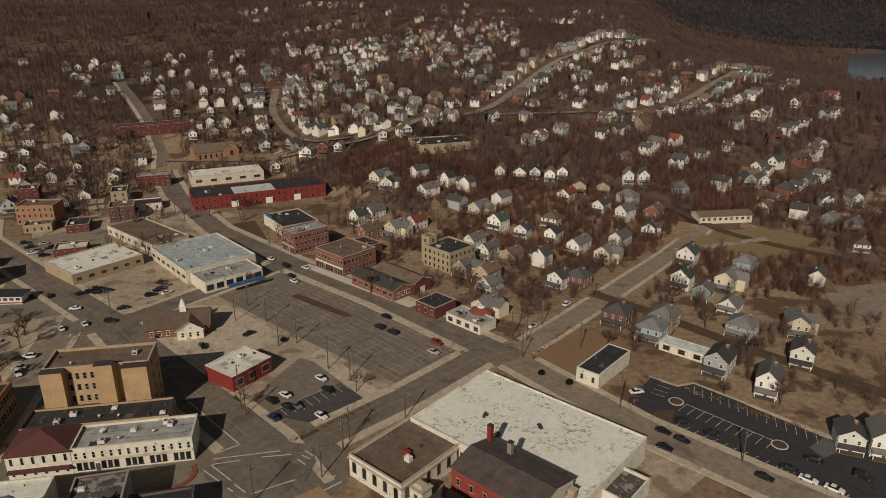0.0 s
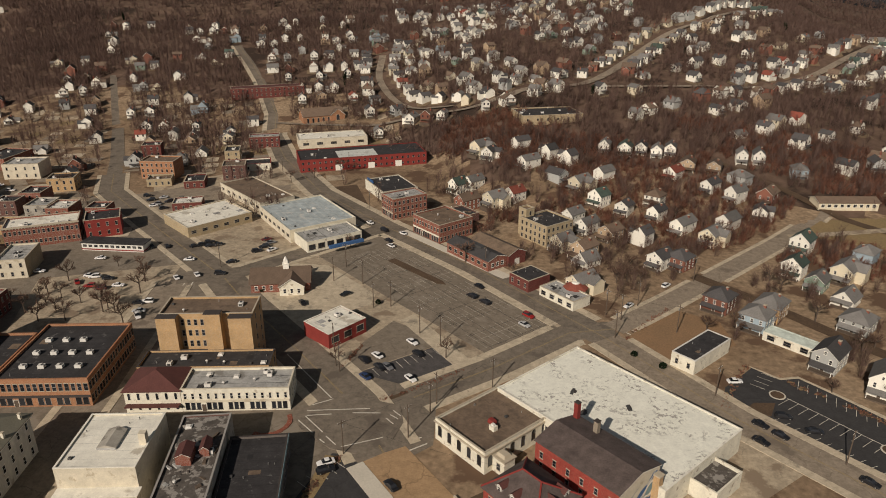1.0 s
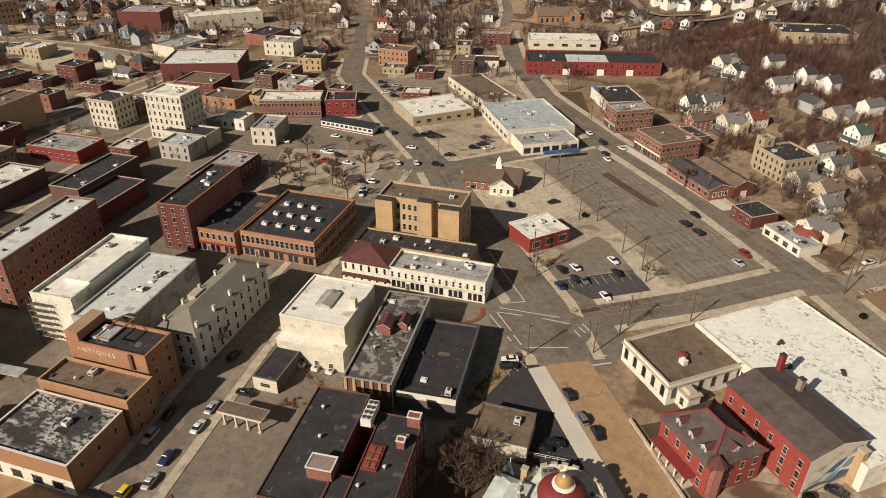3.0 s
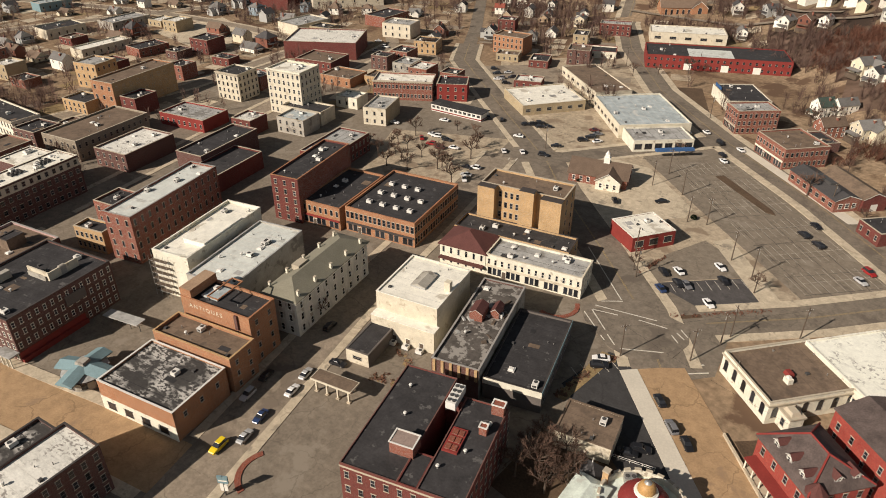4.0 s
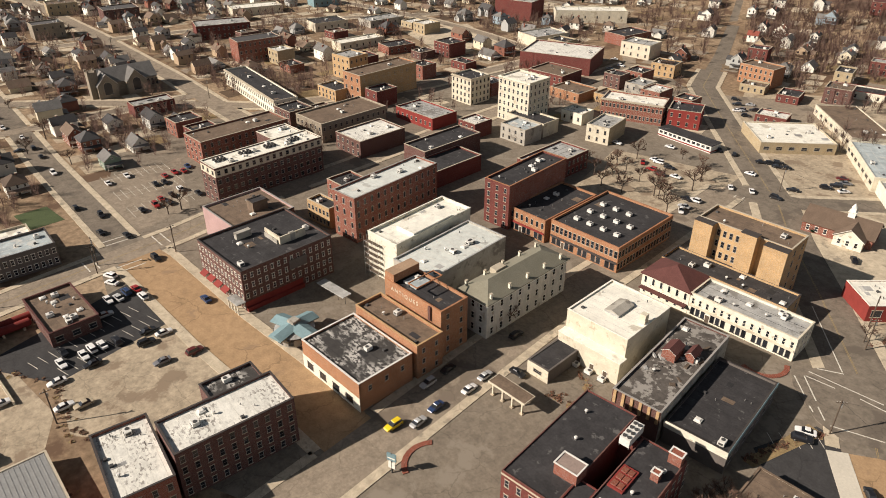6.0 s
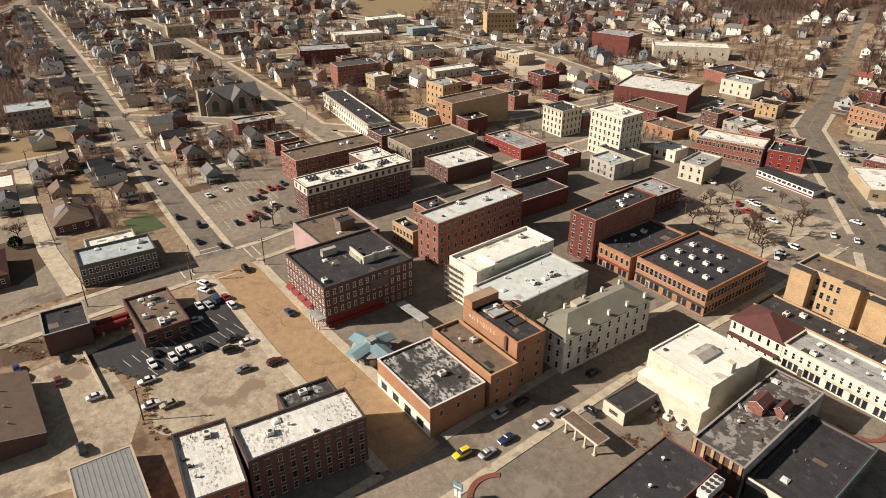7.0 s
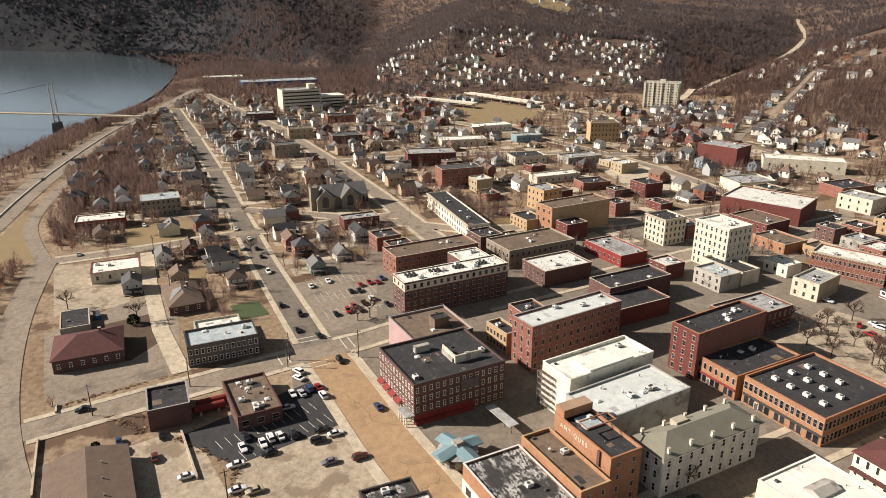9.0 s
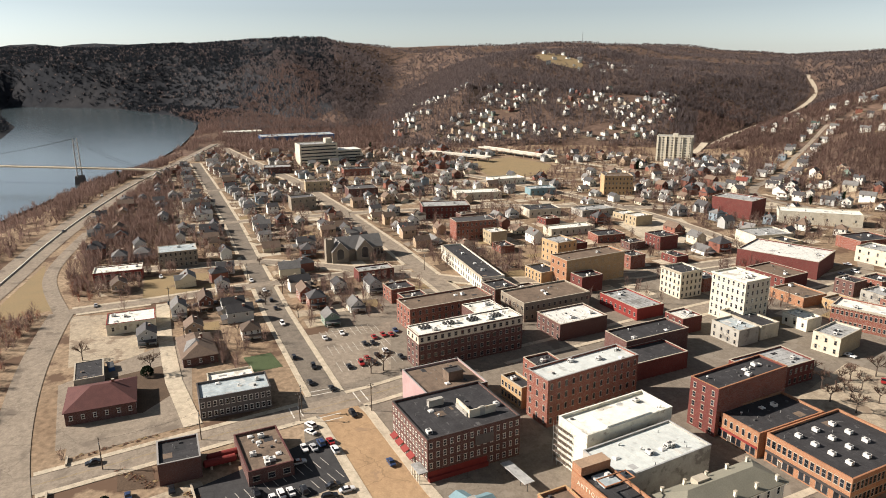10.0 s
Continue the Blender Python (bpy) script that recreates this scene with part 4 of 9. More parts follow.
slab("pavement", [(-46.5, 208.0), (-20.0, 177.0), (-16.3, 182.3), (-42.6, 213.5)], "concrete", "pale paved walk between the two parking lots", "pavement", lift=0.05)
slab("yard", [(-116.1, 228.5), (-95.8, 209.2), (-87.0, 201.6), (-78.4, 202.0), (-59.6, 218.2), (-59.9, 226.6), (-85.8, 250.3), (-103.0, 250)], "concrete", "pale tan paved plot round the hall with the cupola", "yard", lift=0.04)
slab("lawn", [(-72.5, 207.5), (-66.5, 213.0), (-61.8, 211.8), (-66.5, 204.5)], "soil", "small bed of bare brown soil beside the red shop", "lawn", lift=0.07)
slab("parking_lot", [(-58.4, 176.0), (-54.4, 172.0), (-32.4, 192.0), (-38.0, 201.5), (-48.7, 207.3), (-55.4, 191.6)], "asphalt_lot", "worn grey parking lot beside the red shop", "parking lot", lift=0.045)
slab("lawn", [(-41.5, 158.8), (-19.7, 179.2), (-21.1, 180.3), (-40.5, 161.7)], "soil", "narrow planted strip of brown brush along the lot", "lawn", lift=0.1)
seams = Shape()
for k in range(9):
    a = 6 + 9.5 * k
    seams.box(a - 0.07, -27 - 3 * math.sin(k * 2.1), 0, a + 0.07, -2.0, 0.004, "tar_seam")
for k in range(4):
    seams.box(1, -3.62 - 6.3 * k, 0, 88 - 7 * (k % 2), -3.5 - 6.3 * k, 0.003, "tar_seam")
tagged(new("tar_seams", seams.mesh("tar_seams")), "dark tar seams across the worn lot", "road marking", kind="structure").matrix_basis = pose(-12, 188, 0.056, 0, 0, 135.5)
slab("parking_lot", [(-54.0, 171.8), (-32.0, 191.8), (-19.2, 181.1), (-39.8, 160.8)], "asphalt_dark", "small dark parking lot with crisp stall lines", "parking lot")
stalls(-52.5, 172.2, 42.2, 10, -4.6, 2.75)
stalls(-39.0, 161.8, 44.6, 10, 4.6, 2.75)
slab("parking_lot", [(54, 172.5), (56.9, 182.1), (61.3, 187.0), (67.3, 194.5), (74.2, 188.7), (79.8, 190.4), (89.1, 181.2), (106.1, 162.5), (112, 158), (150, 128), (128, 108)], "asphalt_new", "fresh black parking lot with white stall lines", "parking lot")
slab("pavement", [(66.9, 195.4), (74.3, 189.6), (80.0, 191.4), (89.8, 181.9), (112.6, 158.8), (112, 158), (106.1, 162.5), (89.1, 181.2), (79.8, 190.4), (74.2, 188.7), (67.3, 194.5)][:11], "concrete", "pale kerb along the back of the black lot", "pavement", lift=0.14)
stalls(79.5, 189.0, -44.5, 13, -4.6, 2.75, lift=0.05, lean=-0.45)
stalls(69.4, 192.0, -125.0, 3, 4.4, 2.75, lift=0.05)
stalls(73.6, 178.6, -45.2, 9, -5.0, 2.85, lift=0.05, lean=0.05)
stalls(64.0, 166.4, -43.5, 25, 4.8, 2.75, lift=0.05, lean=0.35)
s = Shape()
s.box(0, -0.1, 0, 26.5, 0.1, 0.012, "line_white")
tagged(new("road_line", s.mesh("road_line")), "white painted spine line between the stalls", "road marking", kind="structure").matrix_basis = pose(73.3, 179.0, 0.05, 0, 0, -45.2)
for x, y in ((70.9, 180.2), (92.4, 158.6)):   # rounded kerbed islands at the ends of the middle row
    ring = [(x + 2.3 * math.cos(k * math.pi / 8), y + 2.3 * math.sin(k * math.pi / 8)) for k in range(16)]
    slab("traffic_island", ring, "concrete_pale", "small round kerbed island with a soil bed", "traffic island", lift=0.15)
    slab("planting_bed", [(x + 1.9 * math.cos(k * math.pi / 8), y + 1.9 * math.sin(k * math.pi / 8)) for k in range(16)], "soil", "bare soil bed inside the round island", "lawn", lift=0.17)
slab("lawn", [(59.5, 171.0), (66.3, 169.3), (69.2, 175.9), (63.1, 175.1)], "soil", "kerbed bed of brown winter planting", "lawn", lift=0.16)
slab("traffic_island", [(100.0, 157.6), (106.5, 162.0), (110.5, 157.0), (101.5, 153.0)], "line_hatch", "white hatched no-parking corner", "road marking", lift=0.045)
slab("lawn", [(30, 206), (44, 192), (66, 208), (64, 224), (48, 232)], "bare_grass", "dry tan grass lot at the street corner", "lawn")
slab("lawn", [(-8, 122), (-2, 116), (50, 130), (70, 148), (56, 158), (44, 140), (14, 126)], "gravel_lot", "bare gravel yard behind the red brick house", "yard")
slab("parking_lot", [(-94, 50), (-102, 82), (-80, 86), (-76, 46)], "asphalt_lot", "worn gritty parking lot with faded lines", "parking lot")
slab("parking_lot", [(-49, 136), (-44, 136), (-18, 107), (-27, 99), (-53, 118)], "asphalt_new", "small dark parking lot beside the brown block", "parking lot")
stalls(-50, 122, 57, 5, 5.0)
slab("parking_lot", [(-179, -24), (-199, 17), (-173, 25), (-161, -8)], "asphalt_new", "dark parking lot behind the bar", "parking lot")
stalls(-186, 14, -66, 11, 4.8)
stalls(-175, 22, -66, 11, -4.8)
slab("parking_lot", [(-161, -8), (-173, 25), (-133, 36), (-124, 14), (-140, -8)], "gravel_lot", "pale cracked concrete parking lot with parked cars", "parking lot")
slab("parking_lot", [(-178, -38), (-184, -20), (-150, -10), (-130, -16), (-130, -60), (-176, -64)], "gravel_lot", "pale concrete yard", "parking lot", lift=0.018)
slab("parking_lot", [(-284, 18), (-230, 25), (-240, 47), (-290, 57)], "asphalt_worn", "parking lot with white stall lines and a few rows of cars", "parking lot", lift=0.04)
for k in range(3):
    stalls(-282 + k * 17, 25 + k * 1.5, 97, 9, 4.8, 2.75, both=True, lift=0.06)
slab("parking_lot", [(-262, -74), (-213, -64), (-217, -24), (-300, -30)], "asphalt_worn", "dusty pale lots between low buildings", "yard")
slab("lawn", [(-268, -8), (-270, 3), (-255, 7), (-253, -4)], "green_turf", "small bright green lawn", "lawn", lift=0.05)
slab("lawn", [(-352, -96), (-420, -116), (-440, -120), (-340, -124)], "dry_grass", "dry grass verge below the highway", "lawn", lift=0.02)
slab("lawn", [(-395, -60), (-395, -20), (-350, -14), (-350, -56)], "dry_grass", "dry lawn beside the houses", "lawn", lift=0.02)
slab("parking_lot", [(-137, 197), (-128, 168), (-175, 176), (-195, 220), (-146, 242)], "gravel_lot", "worn corner lot with parked cars and bare trees", "parking lot")
slab("parking_lot", [(-222, 322), (-178, 300), (-160, 340), (-190, 350)], "asphalt_worn", "worn parking lot beside the store", "parking lot")
slab("lawn", [(-84, 318), (-100, 312), (-122, 352), (-104, 362)], "soil", "bare planted bank with small trees", "lawn", lift=0.04)
slab("lawn", [(-100, 215), (-80, 226), (-88, 242), (-115, 234)], "concrete", "pale paved corner plot", "yard", lift=0.03)
slab("lawn", [(-765, 248), (-795, 315), (-718, 333), (-653, 299), (-657, 239)], "dry_grass", "tan playing field beside the highway", "lawn", lift=0.05)
slab("parking_lot", [(-440, 256), (-365, 245), (-370, 290), (-435, 310)], "concrete", "pale supply yard", "yard", lift=0.03)
slab("lawn", [(120, 318), (160, 300), (190, 330), (165, 352), (140, 345)], "dry_grass", "steep tan grass bank below the school", "lawn", lift=0.3)


def crosswalk(x, y, rot, length, width=3.0):
    s = Shape()
    for a in (-width / 2, width / 2):
        s.box(-length / 2, a - 0.2, 0, length / 2, a + 0.2, 0.012, "line_white")
    ob = tagged(new("crosswalk", s.mesh("crosswalk")), "two white crosswalk lines across the street", "road marking", kind="structure")
    ob.matrix_basis = pose(x, y, 0.065, 0, 0, rot)


for x, y, rot, ln in ((-209, 18, 100, 12), (-229, 20, 98, 10), (-217, 9, 10, 9), (-222, 32, 10, 9), (-52, 156, 45, 14), (-28, 165, 139, 10), (-32, 140, 40, 14), (-58, 168, 42, 14),
                      (10, 204, 139, 10), (30, 214, 139, 9), (16, 216, 49, 11), (30, 200, 49, 10), (-118, 226, 45, 13), (-135, 228, 100, 10), (-84, 290, 45, 11)):
    crosswalk(x, y, rot, ln)

# ---------------- downtown ----------------
def tan_block():
    e = block("brick_building", "tall tan brick building with blank wall piers and a dark roof", -98.6, 175.5, 10.5, 28, 11.5, 18.5, wall="brick_tan", roof="roof_brown", floors=5, faces="R", bay=4, fittings=2)
    for x0, x1, top in ((-14, -8.2, 18.4), (0.2, 5.0, 19.6), (7.2, 14, 18.2)):
        s = Shape()
        s.box(x0, -8.6, -0.5, x1, -5.76, top, "brick_tan")
        s.box(x0 - 0.08, -8.68, top, x1 + 0.08, -5.7, top + 0.15, "dark_trim")
        part("wall_pier", s, e, "blank tan brick pier")
    for fl in range(2, 5):
        for k in range(4):
            part("window", window_mesh(1.0, 1.9, "stone_trim"), e, "", on_face("F", 28, 11.5, -7.2 + k * 1.95, 3.6 * fl + 1.2))


tan_block()
block("brick_building", "low tan brick block with a dark tar roof", -95.0, 163.0, 10.5, 38, 9.5, 7.6, wall="brick_tan", roof="roof_tar", floors=2, faces="R", fittings=6, coping="dark_trim")


def mansard_block():
    e = block("mansard_building", "white two-storey building under a maroon mansard roof", -103.8, 151.0, 10.5, 15.3, 11.6, 6.8, wall="plaster_white", roof="shingle_maroon", floors=2, faces="FL", bay=2.1, win=(0.9, 1.8), trim="plaster_white", kind="arch", fittings=0, parapet=0.2)
    part("mansard_roof", gable_roof(15.3, 11.6, 3.4, 0.5, 0.25, 7.0, "shingle_maroon", hip=5.6), e)
    s = Shape()
    s.box(-7.4, -7.6, 2.6, 7.4, -5.8, 2.85, "shingle_maroon")
    part("awning", s, e, "maroon shop awning")


mansard_block()
block("white_building", "long white two-storey block with a row of sash windows", -81.5, 154.8, 10.5, 29.7, 10.8, 7.2, wall="plaster_white", roof="roof_grey", floors=2, faces="FR", bay=2.0, win=(0.85, 1.7), trim="plaster_cream", shop="F", fittings=7)


def theatre():
    e = block("theatre", "cream windowless theatre with a bright white roof", -96.2, 118.6, 10.5, 18.0, 20.0, 12.2, wall="plaster_cream", roof="roof_white", floors=0, faces="", fittings=0, parapet=0.35, coping="roof_white")
    s = Shape()
    s.box(-2.2, -3.6, 11.9, 2.2, 3.6, 12.5, "roof_grey")
    s.poly([(-2.2, -3.6, 12.5), (2.2, -3.6, 12.5), (0, -3.6, 13.2), (-2.2, 3.6, 12.5), (2.2, 3.6, 12.5), (0, 3.6, 13.2)], [(0, 1, 2), (4, 3, 5), (1, 4, 5, 2), (3, 0, 2, 5)], "plaster_grey")
    part("roof_monitor", s, e, "grey skylight ridge")
    s = Shape()
    s.box(7.0, -2.0, 0, 8.6, -0.4, 15.0, "plaster_cream")
    part("chimney", s, e)
    s = Shape()
    s.box(-9.0, -13.0, -0.5, 9.6, -10.02, 6.6, "plaster_cream")
    s.box(-9.1, -13.1, 6.6, 9.7, -9.98, 6.75, "roof_white")
    part("lower_wall", s, e)
    for k in range(4):
        part("door", door_mesh(1.2, 2.2), e, "", pose(-6 + 4 * k, -13.02, 0))
        part("roof_unit", hvac_mesh(0), e, "", pose(-6 + 4 * k, -14.2, 0))


theatre()


def ruin():
    e = block("roofless_building", "long brick building with a patched decaying roof and open gable end", -76.4, 117.2, 14.5, 11.9, 36.9, 9.0, wall="brick_dark", roof="roof_ruin", floors=2, faces="", fittings=4, parapet=0.5, coping="grey_trim", side_wall="plaster_grey")
    for k in range(6):
        s = Shape()
        s.box(-0.35, -0.25, 5.5, 0.35, 0.1, 9.0, "brick_tan")
        part("pier", s, e, "", pose(-5.2 + k * 2.1, -18.5, 0))
    for x, y, w, d, hh in ((-1.5, 2, 3.4, 5.0, 2.6), (2.6, 4.5, 2.2, 4.2, 2.0)):
        s = gabled_walls(w, d, hh, 0.9, "brick_red")
        part("roof_house", s, e, "small red brick roof house", pose(x, y, 8.4))
        part("roof_house_roof", gable_roof(w, d, 0.9, 0.2, 0.1, hh + 0.02, "shingle_maroon"), e, "", pose(x, y, 8.4))
    rnd = random.Random(4)
    for k in range(26):
        s = Shape()
        a, b = rnd.uniform(0.5, 2.2), rnd.uniform(0.4, 1.4)
        s.box(-a / 2, -b / 2, 0, a / 2, b / 2, rnd.uniform(0.1, 0.5), rnd.choice(("roof_ruin", "roof_grey", "wood_dark")), 0.08)
        part("debris", s, e, "", pose(rnd.uniform(-5, 5), rnd.uniform(-8, 17), 8.5, rnd.uniform(-8, 8), 0, rnd.uniform(0, 180)))


ruin()
shop = block("shop_building", "dark flat-roofed shop with a pale blue side fascia", -62.6, 118.3, 14.5, 14.2, 29.4, 6.2, wall="plaster_dark", roof="roof_tar", floors=1, faces="", coping="dark_trim", fittings=3)
s = Shape()
s.box(7.12, -14.8, 5.0, 7.22, 14.8, 6.36, "aqua_paint")
part("side_fascia", s, shop, "pale blue fascia board")
s = Shape()
s.box(-7.2, -14.85, 4.6, 7.2, -14.72, 6.36, "plaster_white")
part("end_fascia", s, shop, "white end fascia")
for k in range(7):
    part("window", window_mesh(1.4, 1.6, "grey_trim"), shop, "", on_face("R", 14.2, 29.4, -12 + 4 * k, 2.4))
block("brown_building", "small cream block with a flat brown roof", -39.9, 105.8, 10.5, 12.5, 10.8, 4.5, wall="plaster_cream", roof="roof_brown", floors=1, faces="", fittings=1, parapet=0.15, coping="roof_brown")


def u_block():
    """The big brick block with its light well: two wings and the links between them."""
    c, s_ = math.cos(radians(14.5)), math.sin(radians(14.5))
    at = lambda a, b: (-61.5 + c * a - s_ * b, 77.7 + s_ * a + c * b)
    e = thing("brick_building", *at(0, 0), 0, 14.5, "large red brick block with black tar roofs round a light well", "building")
    for nm, x0, y0, x1, y1, hh in (("west_wing", -12.6, -15.2, -0.6, 15.2, 13.0), ("east_wing", 3.4, -15.2, 12.6, 10.6, 13.0), ("link", -0.6, -15.2, 3.4, -7.0, 12.99), ("rear_link", -0.6, 8.6, 3.4, 10.6, 12.98)):
        s = Shape()
        s.box(x0, y0, -0.5, x1, y1, hh - 0.5, "brick_maroon")
        part(nm, s, e)
        s = Shape()
        s.box(x0 + 0.25, y0 + 0.25, hh - 0.5, x1 - 0.25, y1 - 0.25, hh - 0.3, "roof_tar")
        part("roof", s, e)
        s = Shape()
        s.ring(x1 - x0, y1 - y0, 0.22, hh - 0.5, hh, "brick_maroon")
        part("parapet", s, e, "", pose((x0 + x1) / 2, (y0 + y1) / 2, 0))
    for x, y, w, d, hh in ((-2.6, -7.2, 5.0, 3.6, 2.8), (11.0, 9.0, 2.6, 1.8, 2.6), (10.0, 2.6, 1.6, 1.4, 2.0)):
        s = Shape()
        s.box(-w / 2, -d / 2, 0, w / 2, d / 2, hh, "brick_red")
        s.ring(w + 0.3, d + 0.3, 0.3, hh, hh + 0.15, "metal_white")
        part("roof_house", s, e, "brick roof house with pale coping", pose(x, y, 12.7))
    s = Shape()
    s.box(-1.6, -3.2, 0, 1.6, 3.2, 0.5, "red_paint")
    for k in range(6):
        s.box(-1.2 + 1.3 * (k % 2), -2.8 + 2 * (k // 2), 0.5, -0.1 + 1.3 * (k % 2), -1.4 + 2 * (k // 2), 0.7, "brick_red")
    part("roof_skylight", s, e, "long rust red skylight", pose(5.6, -1.6, 12.7))
    s = Shape()
    s.box(-1.1, -3.0, 0.5, 1.1, 3.0, 2.4, "metal_white")
    for k in range(8):
        s.tube((-0.5 + (k % 2), -2.2 + 1.45 * (k // 2), 2.4), (-0.5 + (k % 2), -2.2 + 1.45 * (k // 2), 2.6), 0.42, 0.42, "metal_dark", 10)
    for k in range(4):
        s.box(-1.1 + 2 * (k % 2), -2.9 + 5.5 * (k // 2), 0, -0.9 + 2 * (k % 2), -2.7 + 5.5 * (k // 2), 0.5, "metal_dark")
    part("cooling_unit", s, e, "pale cooling unit with eight round fans", pose(1.6, 8.6, 12.7))
    for x, y in ((-9, 9), (-6.5, 1.0), (8.5, -3.6), (5.0, -9), (10.6, 5)):
        part("vent", hvac_mesh(1), e, "", pose(x, y, 12.7))
    for face, run in (("F", 25.2), ("R", 25.0), ("L", 30)):
        for fl in range(3):
            for k in range(int(run / 2.6)):
                a = (k + 0.5) * run / int(run / 2.6) - run / 2
                part("window", window_mesh(1.0, 1.8, "stone_trim"), e, "", on_face(face, 25.2, 30.4, a, 2.2 + 4.0 * fl))
    s = Shape()
    s.box(-12.7, -15.3, 12.0, 12.7, -15.2, 12.4, "stone_trim")
    part("belt_course", s, e)


u_block()


def fuel_canopy():
    e = thing("canopy", -94.2, 82.0, 0, 10.5, "small flat-roofed fuel canopy on square posts", "canopy")
    s = Shape()
    s.box(-5.7, -2.0, 3.8, 5.7, 2.0, 4.25, "plaster_cream")
    s.box(-5.5, -1.8, 4.25, 5.5, 1.8, 4.3, "roof_brown")
    part("roof", s, e)
    for k in range(4):
        s = Shape()
        s.box(-0.2, -0.2, 0, 0.2, 0.2, 3.8, "plaster_cream")
        s.box(-0.45, -0.45, 0, 0.45, 0.45, 0.35, "concrete")
        part("post", s, e, "", pose(-4.6 + 3.05 * k, -1.2, 0))


fuel_canopy()
block("garage", "small cream garage with a flat dark brown roof", -98.6, 99.6, 10.5, 6.6, 13.6, 4.0, wall="plaster_cream", roof="roof_tar", floors=1, faces="F", bay=5, win=(2.6, 1.0), fittings=0, parapet=0.12, coping="plaster_dark", side_wall="plaster_dark")


def hip_block():
    e = thing("corner_building", -125.2, 107.4, 0, 100.5, "three-storey pale stuccoed building with an olive hipped roof", "building")
    w, d, hh = 34.2, 10.4, 11.6
    s = Shape()
    s.box(-w / 2, -d / 2, -0.5, w / 2, d / 2, hh, "plaster_pale")
    part("wall", s, e)
    part("roof", gable_roof(d, w, 2.6, 0.7, 0.2, hh, "shingle_olive", hip=6.5), e, "", pose(0, 0, 0, 0, 0, 90))
    s = Shape()
    s.ring(w + 1.2, d + 1.2, 0.4, hh - 0.75, hh - 0.35, "white_paint")
    part("eave", s, e)
    for fl in range(3):
        for k in range(9):
            part("window", window_mesh(1.1, 2.0, "white_paint"), e, "", on_face("F", w, d, -15 + 3.75 * k, 2.0 + 3.7 * fl))
        for k in range(3):
            part("window", window_mesh(1.1, 2.0, "white_paint"), e, "", on_face("L", w, d, -3 + 3 * k, 2.0 + 3.7 * fl))
    for k in range(5):
        for sg in (-1, 1):
            s = Shape()
            s.box(-0.35, -0.3, 0, 0.35, 0.3, 1.7, "plaster_white")
            s.box(-0.42, -0.37, 1.7, 0.42, 0.37, 1.85, "stone_trim")
            part("chimney", s, e, "whitewashed chimney", pose(-15 + 7.4 * k, sg * 4.6, hh + 0.2))
    s = Shape()
    s.box(-2.0, -1.2, 0, 2.0, 1.2, 1.8, "stone_trim")
    part("roof_house", s, e, "", pose(-4.5, 2.6, hh + 1.0))


hip_block()


def scaffold_block():
    e = block("white_building", "white rendered block under repair with a white roof and scaffolding", -162.4, 99.2, 13.5, 12.6, 33.0, 14.6, wall="plaster_white", roof="roof_white", floors=3, faces="", fittings=6, coping="roof_white", parapet=0.9)
    s = Shape()
    s.box(-1.5, -9.0, 13.7, 6.0, 8.0, 15.2, "roof_white")
    part("roof_house", s, e, "raised white roof section")
    for k in range(4):
        s = Shape()
        for z in (0.0,):
            s.tube((0, 0, 0), (0, 0, 13.6), 0.05, 0.05, "metal", 5)
            s.tube((0, 1.2, 0), (0, 1.2, 13.6), 0.05, 0.05, "metal", 5)
        for z in range(1, 7):
            s.tube((0, 0, 2 * z), (2.0 if k < 3 else 0.01, 0, 2 * z), 0.04, 0.04, "metal", 5)
            s.box(0, 0, 2 * z - 0.05, 2.0 if k < 3 else 0.05, 1.2, 2 * z, "wood_dark")
        part("scaffold_bay", s, e, "steel scaffold bay with plank decks", pose(-6.4 + 2.0 * k, -18.2, 0))


scaffold_block()
block("brick_building", "pale-roofed rendered block behind the corner building", -145.6, 99.4, 13.5, 15.4, 32.6, 12.4, wall="plaster_grey", roof="roof_pale", floors=3, faces="", fittings=7, coping="roof_grey", parapet=0.5)


def antiques():
    e = block("antiques_shop", "tall orange brick shop with painted lettering on its side", -128.8, 79.8, 10.5, 22.0, 9.6, 14.6, wall="brick_orange", roof="roof_tar", floors=4, faces="R", bay=3.2, win=(0.9, 1.4), fittings=2, parapet=0.8, coping="brick_orange")
    txt = bpy.data.curves.new("lettering", "FONT")
    txt.body = "ANTIQUES"
    txt.size, txt.extrude, txt.align_x, txt.space_character = 1.7, 0.02, "CENTER", 1.45
    txt.materials.append(M["paint_sign"])
    ob = new("lettering", txt)
    ob.parent = e
    ob.matrix_basis = pose(-3.0, -4.86, 12.1, 90, 0, 0)
    tagged(ob, "faded white painted letters")
    s = Shape()
    s.box(-11.0, -4.6, 14.6, -7.4, 4.6, 17.0, "brick_orange")
    s.ring(3.6, 9.2, 0.25, 17.0, 17.3, "brick_orange")
    part("stair_tower", s, e, "orange brick stair tower", pose(0, 0, 0))
    s = Shape()
    s.box(-6.6, -2.0, 14.0, -1.5, 3.2, 14.5, "roof_blue")
    part("roof_patch", s, e, "blue tarpaulin over the roof")
    s = Shape()
    s.box(-0.45, -0.4, 0, 0.45, 0.1, 4.2, "brick_dark")
    part("flue", s, e, "", pose(7.0, -4.9, 10.2))
    return e


antiques()
block("brick_building", "lower orange brick wing with a dark roof", -126.0, 69.6, 10.5, 24.3, 8.6, 10.4, wall="brick_orange", roof="roof_brown", floors=3, faces="R", bay=2.8, win=(0.9, 1.3), fittings=2, coping="brick_tan", parapet=0.8)


